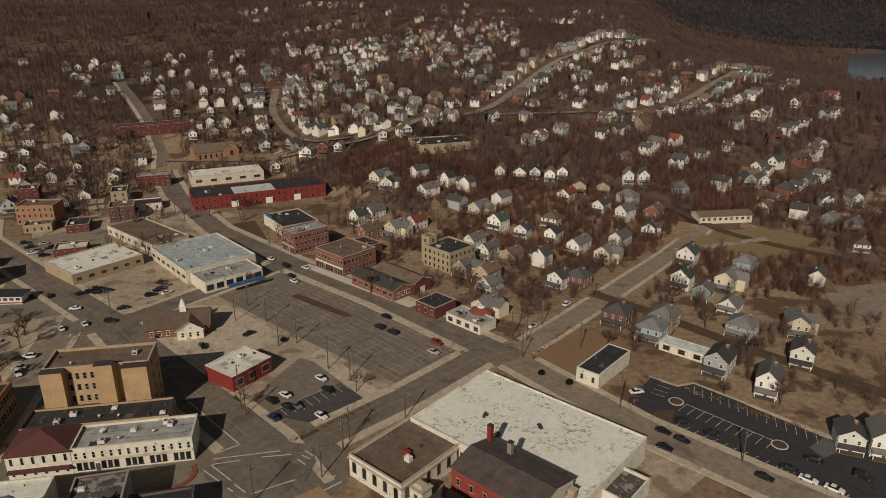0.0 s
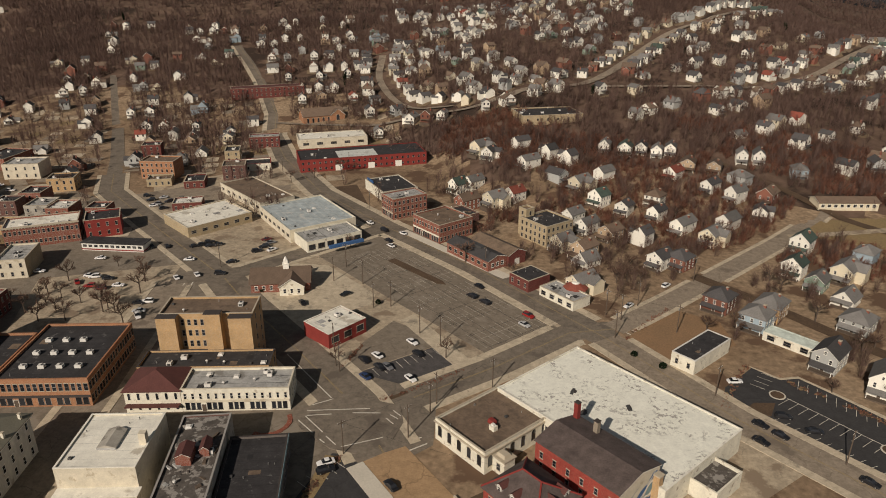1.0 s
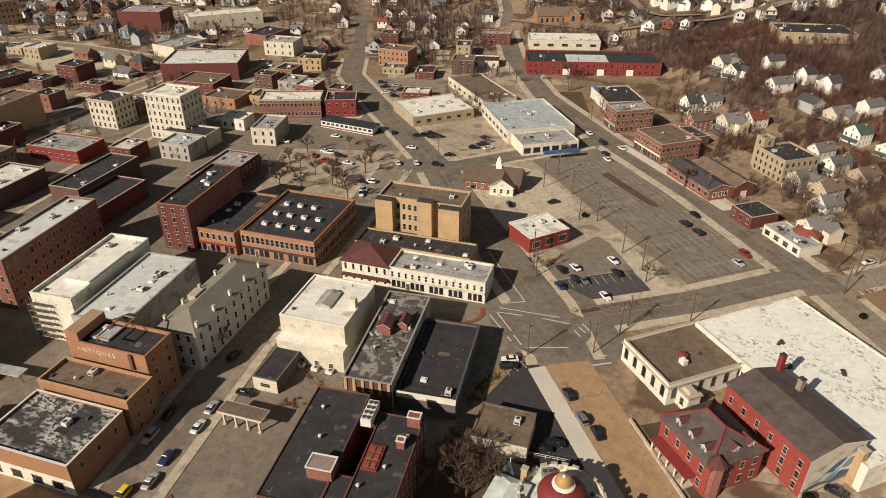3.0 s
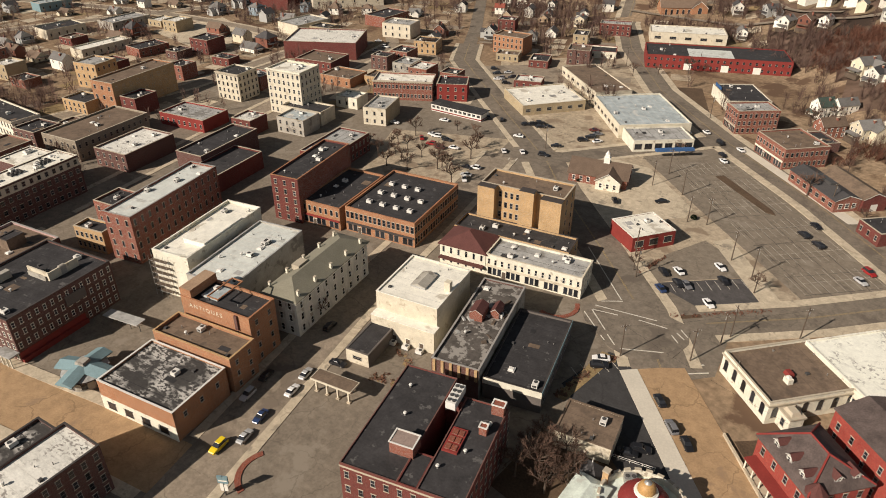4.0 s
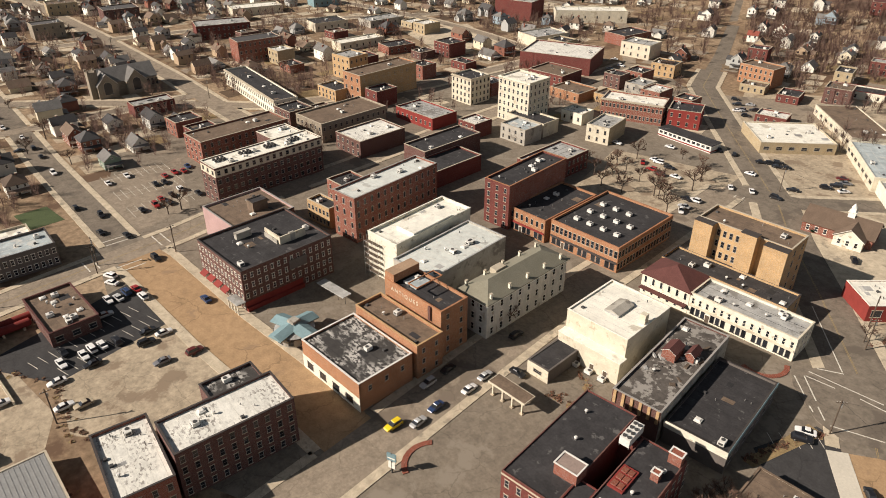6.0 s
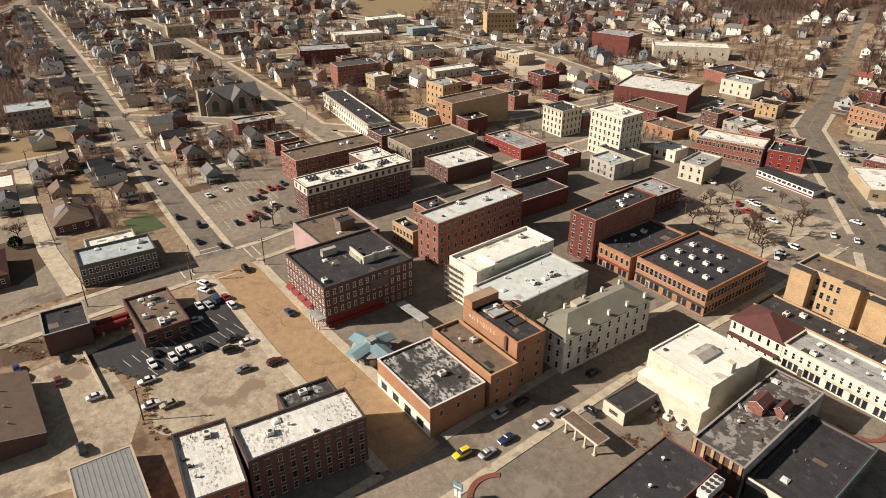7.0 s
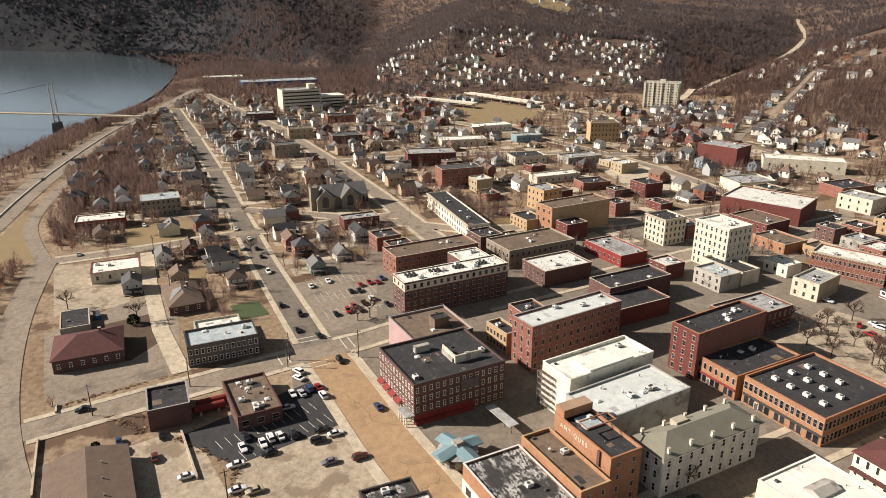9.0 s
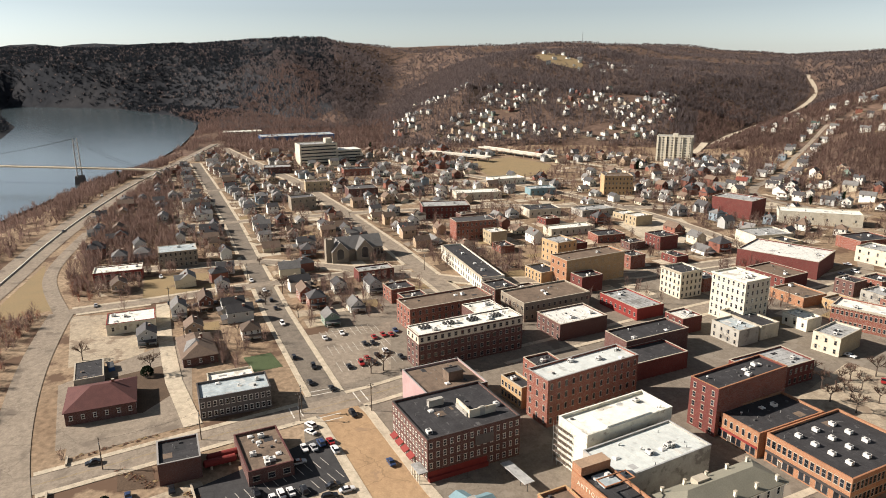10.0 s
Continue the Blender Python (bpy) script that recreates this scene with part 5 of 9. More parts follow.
def corner_store():
    e = block("corner_store", "orange brick store with a white shop front and streaked black roof", -123.6, 56.2, 10.5, 23.2, 16.4, 8.6, wall="brick_orange", roof="roof_streaked", floors=0, faces="", fittings=1, parapet=0.5, coping="metal_white")
    s = Shape()
    s.box(-11.65, -8.3, 0, 11.65, -8.2, 4.2, "plaster_white")
    part("shop_front", s, e, "white painted shop front")
    for k in range(4):
        part("shop_window", window_mesh(2.6, 1.8, "dark_trim", "plain"), e, "", on_face("F", 23.2, 16.6, -8.5 + 5.4 * k, 2.0))
    for k in range(3):
        part("window", window_mesh(1.0, 1.4, "stone_trim"), e, "", on_face("R", 23.2, 16.4, -5 + 5 * k, 5.8))
    s = Shape()
    s.box(8.4, -8.0, 5.0, 11.6, -7.6, 8.58, "brick_orange")
    part("pilaster", s, e)


corner_store()
block("brick_building", "dark four-storey brick building with a white roof and pale window heads", -114.9, 21.3, 5.0, 11.4, 26.0, 12.6, wall="brick_dark", roof="roof_white_worn", floors=4, faces="RB", bay=2.3, win=(1.0, 1.7), fittings=3, parapet=0.6, coping="dark_trim")
block("brick_building", "rear wing of dark brick with a patched roof", -123.7, 25.4, 6.0, 6.2, 12.4, 12.55, wall="brick_dark", roof="roof_streaked", floors=4, faces="", fittings=1, parapet=0.6, coping="dark_trim")
block("brick_building", "lower brick annex with a worn pale roof", -114.8, 1.9, 2.0, 20.6, 11.4, 10.8, wall="brick_red", roof="roof_white_worn", floors=3, faces="RB", bay=2.6, fittings=2, coping="dark_trim")


def dark_corner():
    e = block("brick_building", "four-storey dark red brick corner block with pale window sills", -180.4, 54.7, 10.5, 25.6, 30.6, 13.2, wall="brick_dark", roof="roof_tar", floors=4, faces="FR", bay=2.0, win=(0.85, 1.5), trim="plaster_white", fittings=5, coping="dark_trim", parapet=0.6)
    for x, y, w, d, hh in ((-5.5, -4, 1.6, 5.0, 2.2), (2, 2, 7, 2.0, 1.4), (6.0, 6.0, 1.2, 1.6, 2.6)):
        s = Shape()
        s.box(-w / 2, -d / 2, 0, w / 2, d / 2, hh, "plaster_grey")
        part("roof_house", s, e, "", pose(x, y, 12.6))
    for k in range(4):
        s = Shape()
        s.poly([(-1.6, 0, 3.6), (1.6, 0, 3.6), (1.6, -1.7, 2.7), (-1.6, -1.7, 2.7), (-1.6, 0, 3.5), (1.6, 0, 3.5), (1.6, -1.7, 2.55), (-1.6, -1.7, 2.55)], [(0, 3, 2, 1), (4, 5, 6, 7), (2, 3, 7, 6), (0, 4, 7, 3), (1, 2, 6, 5)], "red_paint")
        part("awning", s, e, "red canvas awning", on_face("F", 25.6, 30.6, -10 + 4.2 * k, 0))
    s = Shape()
    s.box(7.4, -18.2, 3.2, 13.2, -15.35, 3.5, "roof_grey")
    for k in range(4):
        s.box(7.6 + 1.75 * k, -18.1, 0, 7.85 + 1.75 * k, -17.85, 3.2, "plaster_white")
    part("porch", s, e, "white columned porch")
    s = Shape()
    s.box(-3.0, -0.3, 7.5, 3.0, 0.02, 10.5, "plaster_dark")
    part("sign_board", s, e, "faded painted wall sign", on_face("R", 25.6, 30.6, 3, 0))
    s = Shape()
    s.box(-15.2, -0.9, -0.2, 4.0, 0.0, 1.3, "red_paint")
    s.box(-15.2, -0.1, 1.3, 4.0, 0.02, 3.0, "red_paint")
    part("painted_base", s, e, "bright red painted wall base", on_face("R", 25.6, 30.6, 0, 0))
    s = Shape()
    s.box(-1.0, 0.5, 0, 7.5, 0.9, 2.6, "plaster_cream")
    s.box(7.1, 0.9, 0, 7.5, 9.5, 2.6, "plaster_cream")
    part("court_wall", s, e, "pale rendered wall of the sunk roof court", pose(-1.0, 1.0, 12.6))


dark_corner()
block("brick_building", "three-storey block with a brown roof and pink painted wall", -208.0, 59.2, 10.5, 21.8, 22.0, 10.6, wall="pink_paint", roof="roof_brown", floors=3, faces="", fittings=3, coping="grey_trim", side_wall="brick_dark")
block("roof_house", "boxy brown stair house on the roof", -206.5, 62.0, 10.5, 4.0, 5.5, 13.4, wall="roof_brown", roof="roof_tar", floors=0, faces="", fittings=0, parapet=0.2, coping="dark_trim")
block("brick_building", "tall red brick warehouse with pale roof and arched windows", -192.9, 104.3, 14.5, 10.8, 39.7, 16.6, wall="brick_red", roof="roof_pale", floors=4, faces="FR", bay=2.8, win=(0.95, 1.7), kind="arch", fittings=4, coping="grey_trim")
block("brick_building", "low tan brick shop row", -203.0, 84.6, 14.5, 12.0, 6.0, 8.0, wall="brick_tan", roof="roof_tar", floors=2, faces="F", bay=1.8, fittings=1)
flats = block("apartment_building", "long brick apartment block with a cream upper storey and white roof", -245.5, 79.0, 10.5, 11.0, 46.6, 14.6, wall="brick_dark", roof="roof_white", floors=4, faces="FR", bay=2.7, win=(1.3, 1.6), fittings=14, coping="plaster_white", parapet=0.4, ground_floor=None)
s = Shape()
s.ring(11.016, 46.616, 0.02, 10.9, 13.9, "plaster_cream")
part("upper_band", s, flats, "cream upper storey band")
for g in range(4):   # rows of dark condensers on the white roof
    for k in range(6):
        s = Shape()
        s.box(-0.5, -0.5, 0.1, 0.5, 0.5, 1.0, "metal_dark", 0.04)
        s.tube((0, 0, 1.0), (0, 0, 1.08), 0.4, 0.4, "dark_trim", 8)
        part("condenser", s, flats, "", pose(-1.9 + 1.5 * (k % 2) + 0.4 * g, -19.5 + 10.5 * g + 1.7 * (k // 2), 14.25))
block("apartment_wing", "white-roofed rear wing of the apartment block", -259.0, 92.0, 10.5, 16.0, 14.0, 14.0, wall="brick_dark", roof="roof_white", floors=4, faces="", fittings=6, coping="plaster_white", parapet=0.4)
block("brick_building", "tall red painted brick building with a black roof", -171.6, 149.6, 13.5, 10.8, 33.6, 16.6, wall="brick_maroon", roof="roof_tar", floors=5, faces="F", bay=3.2, fittings=6, coping="brick_orange", side_wall="brick_red")
block("storefront_building", "orange brick store with red arched shop fronts", -158.7, 151.8, 10.5, 15.5, 29.0, 8.4, wall="brick_orange", roof="roof_tar", floors=2, faces="F", bay=1.9, win=(1.0, 1.7), kind="arch", shop="F", ground_floor="red_paint", fittings=3, coping="brick_orange")
block("storefront_building", "orange brick store with wide upper windows and rows of roof units", -137.4, 158.8, 10.5, 26.2, 32.0, 9.0, wall="brick_orange", roof="roof_tar", floors=2, faces="FR", bay=1.65, win=(1.2, 2.3), trim="stone_trim", kind="sash", shop="F", ground_floor="dark_trim", fittings=0, coping="brick_orange")
for k in range(11):
    u = thing("roof_unit", -137.4 + (-8 + 5.2 * (k % 4)) * 0.983 - (-9 + 7.5 * (k // 4)) * 0.182, 158.8 + (-8 + 5.2 * (k % 4)) * 0.182 + (-9 + 7.5 * (k // 4)) * 0.983, 8.35, 10.5, "pale metal air conditioning unit on a black roof", "roof unit", "roof units")
    part("casing", hvac_mesh(0), u)
block("office_building", "six-storey ivory corner office block with rows of dark windows", -248.5, 211.0, 10.5, 19.0, 15.0, 21.0, wall="plaster_cream", roof="roof_white", floors=6, faces="FR", bay=2.4, win=(1.2, 1.9), trim="plaster_white", cornice=True, fittings=5)
block("brick_building", "low cream walled block with a dark roof", -234.8, 206.0, 10.5, 22.0, 11.0, 6.5, wall="plaster_cream", roof="roof_tar", floors=1, faces="", fittings=2)


slab("lawn", [(-50, 82), (-49, 102), (-34, 103), (-24, 105), (-25, 98), (-36, 96), (-37, 80)], "soil", "brown leaf-strewn bank under bare trees", "lawn", lift=0.02)
slab("lawn", [(-263, -58), (-270, -37), (-245, -31), (-231, -41), (-232, -46), (-252, -46)], "soil", "dark bare garden behind the brown house", "lawn", lift=0.045)
slab("pavement", [(-229, -63), (-229, -46), (-231, -38), (-216.5, -29), (-207, -60)], "asphalt_worn", "worn asphalt forecourt", "pavement", lift=0.05)
slab("lawn", [(-196.5, -43.7), (-195.8, -34.4), (-184.4, -32), (-184.9, -42.2)], "soil", "rusty brown patch of dead brush and soil", "lawn", lift=0.05)
slab("parking_lot", [(-340, -86), (-335, -50), (-281, -47), (-278, -74)], "gravel_lot", "pale concrete lot beside the white-roofed store", "parking lot", lift=0.02)
slab("parking_lot", [(159, 265), (192, 274), (167.4, 234), (155.6, 247)], "asphalt_worn", "grey paved lot below the brushy slope", "parking lot", lift=0.1)
slab("pavement", [(-26, 104), (8, 66), (13, 70), (-19, 110)], "concrete", "pale concrete strip beside the brick street", "pavement", lift=0.02)
slab("lawn", [(-13.5, 124.5), (-9.5, 128), (22, 93), (18, 90)], "soil", "dark soil verge with a clipped hedge", "lawn", lift=0.05)
for x, y, rot, ln, hh, mt, lb in ((-170, -20, 12, 24, 0.9, "concrete_pale", "low white retaining wall beside the lot"), (-176, -58.5, 9, 27, 1.0, "stone_grey", "low stone wall along the river road"), (-205, -59, 8, 5, 0.8, "stone_grey", "low stone wall along the river road"),
                                  (-4, 111.5, 132, 36, 0.7, "concrete", "low concrete kerb wall along the verge")):
    s = Shape()
    s.box(-ln / 2, -0.22, -0.3, ln / 2, 0.22, hh, mt)
    s.box(-ln / 2 - 0.05, -0.28, hh, ln / 2 + 0.05, 0.28, hh + 0.08, "concrete")
    tagged(new("garden_wall", s.mesh("garden_wall")), lb, "wall", kind="structure").matrix_basis = pose(x, y, 0, 0, 0, rot)


def dumpster(x, y, rot, paint):
    e = thing("dumpster", x, y, 0.08, rot, "blue steel refuse skip with a dark lid", "dumpster")
    s = Shape()
    s.box(-3.0, -1.1, 0.15, 3.0, 1.1, 1.7, paint)
    for k in range(5):
        s.box(-2.8 + 1.35 * k, -1.18, 0.2, -2.6 + 1.35 * k, 1.18, 1.65, paint)
    part("body", s, e)
    s = Shape()
    s.box(-3.05, -1.15, 1.7, 3.05, 1.15, 1.82, "metal_dark", 0.1)
    part("lid", s, e)


dumpster(-272.0, -57.5, 15, "blue_paint")


def shrub(x, y, r, seed):
    """A rounded evergreen shrub: a stem and a crown of small leaf clumps."""
    rnd = random.Random(seed)
    e = thing("shrub", x, y, gz(x, y), 0, "rounded dark evergreen shrub", "shrub", "shrubs")
    s = Shape()
    s.tube((0, 0, -0.2), (0, 0, r), 0.12, 0.06, "bark", 6)
    part("stem", s, e)
    s = Shape()
    for k in range(420):
        a, b = rnd.uniform(0, 6.283), math.acos(rnd.uniform(-0.3, 1))
        q = r * rnd.uniform(0.72, 1.08)
        c = Vector((math.cos(a) * math.sin(b) * q, math.sin(a) * math.sin(b) * q, r * 0.75 + math.cos(b) * q * 1.1))
        u = Vector((rnd.gauss(0, 1), rnd.gauss(0, 1), rnd.gauss(0, 1))).normalized() * r * 0.2
        v = u.cross(Vector((rnd.gauss(0, 1), rnd.gauss(0, 1), 1))).normalized() * r * 0.12
        s.poly([c - u, c + v, c + u, c - v], [(0, 1, 2, 3)], "conifer")
    part("crown", s, e)


for k, (x, y, r) in enumerate(((-260.9, -43.1, 2.2), (-176, -47, 1.6), (-173, -50, 1.3), (-180, -44.5, 1.2), (32, 196, 1.0), (40, 190, 1.1), (-57, 219, 1.0), (22, 119, 1.2), (-103, 222, 1.1))):
    shrub(x, y, r, 50 + k)
slab("lawn", [(-52, 113), (-49.5, 113), (-46.5, 135), (-50.5, 135)], "dry_grass", "worn strip of dirt and dry grass", "lawn", lift=0.06)


def junction_lines():
    """Worn white crosswalk and stop lines at the crossing of the four streets."""
    for x0, y0, x1, y1 in ((-62.2, 147.7, -56.6, 143.1),
                           (-60.8, 149.7, -53.9, 143.6),
                           (-61.1, 152.2, -44.1, 155.8),
                           (-60.6, 150.0, -53.9, 151.7),
                           (-48.4, 153.1, -40.7, 154.2),
                           (-53.8, 140.7, -52.1, 139.4),
                           (-52.5, 142.1, -49.0, 139.1),
                           (-47.3, 138.6, -37.6, 143.9),
                           (-38.6, 152.1, -36.1, 149.9),
                           (-37.9, 153.9, -35.3, 152.3),
                           (-37.5, 155.9, -34.8, 153.7),
                           (-60.6, 155.0, -55.6, 158.7),
                           (-77.4, 180.1, -56.2, 159.0)):
        n = math.hypot(x1 - x0, y1 - y0)
        s = Shape()
        s.box(0, -0.16, 0, n, 0.16, 0.01, "line_white")
        tagged(new("road_line", s.mesh("road_line")), "worn white painted line on the crossing", "road marking", kind="structure").matrix_basis = pose(x0, y0, 0.206, 0, 0, math.degrees(math.atan2(y1 - y0, x1 - x0)))


junction_lines()


def brick_kerb(x, y, r, a0, a1):
    """A curved corner bed edged in red brick."""
    n = 9
    arc = [radians(a0 + (a1 - a0) * k / (n - 1)) for k in range(n)]
    out = [(x + r * math.cos(a), y + r * math.sin(a)) for a in arc] + [(x + (r - 1.3) * math.cos(a), y + (r - 1.3) * math.sin(a)) for a in arc[::-1]]
    slab("pavement", out, "brick_red", "curved corner pavement of red brick", "pavement", lift=0.21)


for x, y, r, a0, a1 in ((-88, 56, 7.0, 150, 260), (-70, 146, 6.5, 250, 400)):
    brick_kerb(x, y, r, a0, a1)
slab("road", [(-64.5, 149), (-59, 158), (-53, 162), (-44, 160), (-36, 158.5), (-33.5, 151), (-35, 143), (-43, 136.5), (-50, 137.5), (-60, 144)], "asphalt", "worn open asphalt crossing of the streets", "road", lift=0.2)
block("shop_building", "grey-roofed low brick shop row", -257.5, 132.0, 10.5, 17.4, 25.0, 7.6, wall="brick_dark", roof="roof_white_worn", floors=2, faces="F", fittings=4)
block("shop_building", "dark-roofed brick block with a white end wall", -228.2, 151.0, 10.5, 12.9, 32.4, 9.2, wall="brick_dark", roof="roof_tar", floors=2, faces="", fittings=3)
block("shop_building", "long maroon brick hall with a black roof", -212.0, 136.0, 10.5, 14.0, 40.0, 7.0, wall="brick_maroon", roof="roof_tar", floors=2, faces="", fittings=2)
block("brick_building", "brown brick row with arched fronts", -285.0, 131.5, 10.5, 20.3, 37.0, 9.0, wall="stone_grey", roof="roof_brown", floors=2, faces="FR", fittings=3)
block("shop_row", "long ornate cream shop row with a pediment", -349.5, 115.3, 2.0, 68.0, 12.5, 8.4, wall="plaster_white", roof="roof_tar", floors=2, faces="FR", bay=2.6, kind="arch", cornice=True, fittings=4)
block("brick_building", "red brick block with a rusty roof", -286.0, 82.0, 10.5, 15.2, 41.6, 10.6, wall="brick_red", roof="roof_brown", floors=3, faces="FR", bay=3.0, fittings=3)
block("shop_building", "red painted low shops with grey roofs", -272.5, 170.5, 10.5, 26.0, 16.0, 5.8, wall="red_paint", roof="roof_grey", floors=1, faces="F", fittings=2)
block("brick_building", "ivory three-storey corner building", -286.5, 207.0, 9.5, 14.2, 14.0, 13.6, wall="plaster_cream", roof="roof_tar", floors=4, faces="FR", bay=2.4, fittings=2, cornice=True)
block("brick_building", "large tan brick hall with a blank side wall", -322.0, 173.0, 11.6, 14.0, 39.1, 14.6, wall="brick_orange", roof="roof_brown", floors=3, faces="FR", bay=4.2, win=(1.4, 1.8), fittings=1, side_wall="brick_tan")
block("brick_building", "yellow brick tower block", -360.0, 174.0, 14.4, 15.0, 14.0, 13.0, wall="brick_tan", roof="roof_grey", floors=3, faces="FR", fittings=1)
block("brick_building", "low tan shop behind the tower block", -330.0, 150.0, 10.5, 16.0, 12.0, 6.0, wall="brick_tan", roof="roof_tar", floors=2, faces="F", fittings=1)
block("brick_row", "long brick row with a pale roof and paired windows", -220.3, 258.5, 30, 29.8, 14.0, 9.6, wall="brick_red", roof="roof_white", floors=2, faces="FR", bay=1.8, fittings=3, cornice=True)
block("brick_row", "red painted brick shops with dark roofs", -200.0, 272.0, 31, 15.0, 14.0, 8.6, wall="red_paint", roof="roof_tar", floors=2, faces="F", fittings=2)


def diner():
    e = thing("diner", -182.8, 254.0, 0, 3, "long low white diner with a red stripe", "diner")
    s = Shape()
    s.box(-14, -3.5, -0.3, 14, 3.5, 3.4, "metal_white")
    s.box(-14.1, -3.6, 0.4, 14.1, 3.6, 0.9, "red_paint")
    part("wall", s, e)
    s = Shape()
    s.box(-14.4, -3.9, 3.4, 14.4, 3.9, 3.65, "roof_tar")
    part("roof", s, e)
    for k in range(11):
        part("window", window_mesh(1.7, 1.1, "metal_white"), e, "", on_face("F", 28, 7, -12.5 + 2.5 * k, 2.2))


diner()
block("shop_building", "two-storey cream and tan shop", -208.0, 227.0, 20, 11.0, 18.0, 8.0, wall="plaster_cream", roof="roof_grey", floors=2, faces="F", fittings=2, side_wall="brick_buff")
block("shop_building", "small white shop with a white roof", -232.0, 232.0, 12, 12.0, 10.0, 5.5, wall="plaster_white", roof="roof_white", floors=1, faces="F", fittings=1)
block("brick_building", "long red painted warehouse with a pale roof", -310.0, 292.0, 31.0, 43.0, 32.0, 10.0, wall="brick_maroon", roof="roof_white_worn", floors=0, faces="", fittings=4)
block("brick_building", "lower red brick warehouse wing", -286.0, 265.0, 13.0, 23.0, 19.0, 7.5, wall="brick_maroon", roof="roof_brown", floors=2, faces="F", fittings=2)
block("shop_building", "low tan brick workshop", -260.8, 256.2, 8.7, 19.0, 16.0, 5.0, wall="brick_orange", roof="roof_brown", floors=1, faces="F", bay=4, fittings=2)
block("shop_building", "low tan brick workshop with a long roof", -240.0, 268.0, 12, 22.0, 12.0, 4.6, wall="brick_tan", roof="roof_brown", floors=1, faces="F", bay=4, fittings=1)
block("shop_building", "small yellow brick block of two storeys", -262.0, 330.0, 20, 14.0, 12.0, 7.5, wall="brick_tan", roof="roof_tar", floors=2, faces="FR", fittings=1)
block("shop_building", "pale square rendered block with grey roof", -300.0, 350.0, 15, 20.0, 16.0, 9.0, wall="plaster_cream", roof="roof_grey", floors=2, faces="F", bay=4, fittings=2)

block("shop_building", "grey-roofed brick block behind the tall red building", -191.5, 180.4, 100.5, 27.9, 14.5, 8.0, wall="brick_maroon", roof="roof_grey", floors=2, faces="F", bay=2.6, fittings=5)


def domed_hall():
    """A round hall with a battlemented white wall, a red domed roof and lower pale wings."""
    e = thing("domed_hall", -21.6, 91.6, 0, 0, "round white battlemented hall under a red and gold dome", "building")
    n, r0, r1, top = 48, 8.2, 8.65, 5.6
    ring = lambda r, z: [(r * math.cos(2 * math.pi * k / n), r * math.sin(2 * math.pi * k / n), z) for k in range(n)]
    s = Shape()
    pts = ring(r1, -0.5) + ring(r1, top) + ring(r0, top) + ring(r0, 4.2)
    s.poly(pts, [(a * n + k, a * n + (k + 1) % n, (a + 1) * n + (k + 1) % n, (a + 1) * n + k) for a in range(3) for k in range(n)], "plaster_white")
    part("wall", s, e)
    s = Shape()
    s.tube((0, 0, 4.0), (0, 0, 4.3), 8.19, 8.19, "roof_aqua", n)
    part("roof", s, e, "pale aqua flat roof")
    for k in range(24):
        s = Shape()
        s.box(-0.24, -0.62, 0, 0.24, 0.62, 0.5, "plaster_white")
        s.box(-0.3, -0.68, 0.5, 0.3, 0.68, 0.62, "stone_trim")
        a = 2 * math.pi * k / 24
        part("merlon", s, e, "", pose(8.43 * math.cos(a), 8.43 * math.sin(a), top, 0, 0, math.degrees(a)))
    s = Shape()
    s.tube((0, 0, 4.2), (0, 0, 7.0), 4.7, 4.7, "dome_red", 32)
    prof = [(4.9, 7.0), (4.75, 7.5), (4.3, 8.2), (3.6, 8.9), (2.8, 9.4), (2.1, 9.7)]
    for (a, z), (b, z2) in zip(prof, prof[1:]):
        s.tube((0, 0, z), (0, 0, z2), a, b, "dome_red", 32)
    part("dome", s, e, "deep red ribbed dome")
    for k in range(16):
        a = 2 * math.pi * k / 16
        s = Shape()
        for (p, z), (q, z2) in zip(prof, prof[1:]):
            s.tube((p * math.cos(a), p * math.sin(a), z), (q * math.cos(a), q * math.sin(a), z2), 0.06, 0.06, "dome_red", 4)
        part("rib", s, e)
    s = Shape()
    s.tube((0, 0, 9.6), (0, 0, 10.0), 2.3, 2.2, "white_paint", 24)
    s.tube((0, 0, 10.0), (0, 0, 10.2), 2.0, 1.9, "plaster_white", 24)
    part("collar", s, e, "white painted collar")
    s = Shape()
    prof = [(1.75, 10.2), (1.7, 10.8), (1.5, 11.4), (1.15, 11.85), (0.75, 12.1)]
    for (a, z), (b, z2) in zip(prof, prof[1:]):
        s.tube((0, 0, z), (0, 0, z2), a, b, "dome_gold", 20)
    part("lantern", s, e, "tan gold lantern cap")
    s = Shape()
    s.tube((0, 0, 12.1), (0, 0, 12.45), 0.75, 0.3, "metal", 12)
    s.tube((0, 0, 12.4), (0, 0, 13.3), 0.06, 0.03, "metal_dark", 6)
    part("finial", s, e, "grey metal finial")
    for x, y, a in ((-4.8, 5.2, 30), (5.6, 3.4, -20)):
        s = Shape()
        s.box(-1.3, -1.0, 0, 1.3, 1.0, 1.3, "metal", 0.06)
        for k in range(2):
            s.tube((-0.6 + 1.2 * k, 0, 1.3), (-0.6 + 1.2 * k, 0, 1.42), 0.45, 0.45, "metal_dark", 10)
        part("roof_unit", s, e, "grey two-fan roof unit", pose(x, y, 4.3, 0, 0, a))
    s = Shape()
    s.box(-13.6, -13.5, -0.5, -6.6, 0.4, 5.0, "plaster_white")
    s.box(-13.3, -13.2, 5.0, -6.9, 0.1, 5.12, "roof_aqua")
    part("wing_wall", s, e, "lower wing with a pale aqua roof")
    s = Shape()
    s.box(-8.4, -18.0, -0.5, 9.4, -7.4, 5.4, "plaster_white")
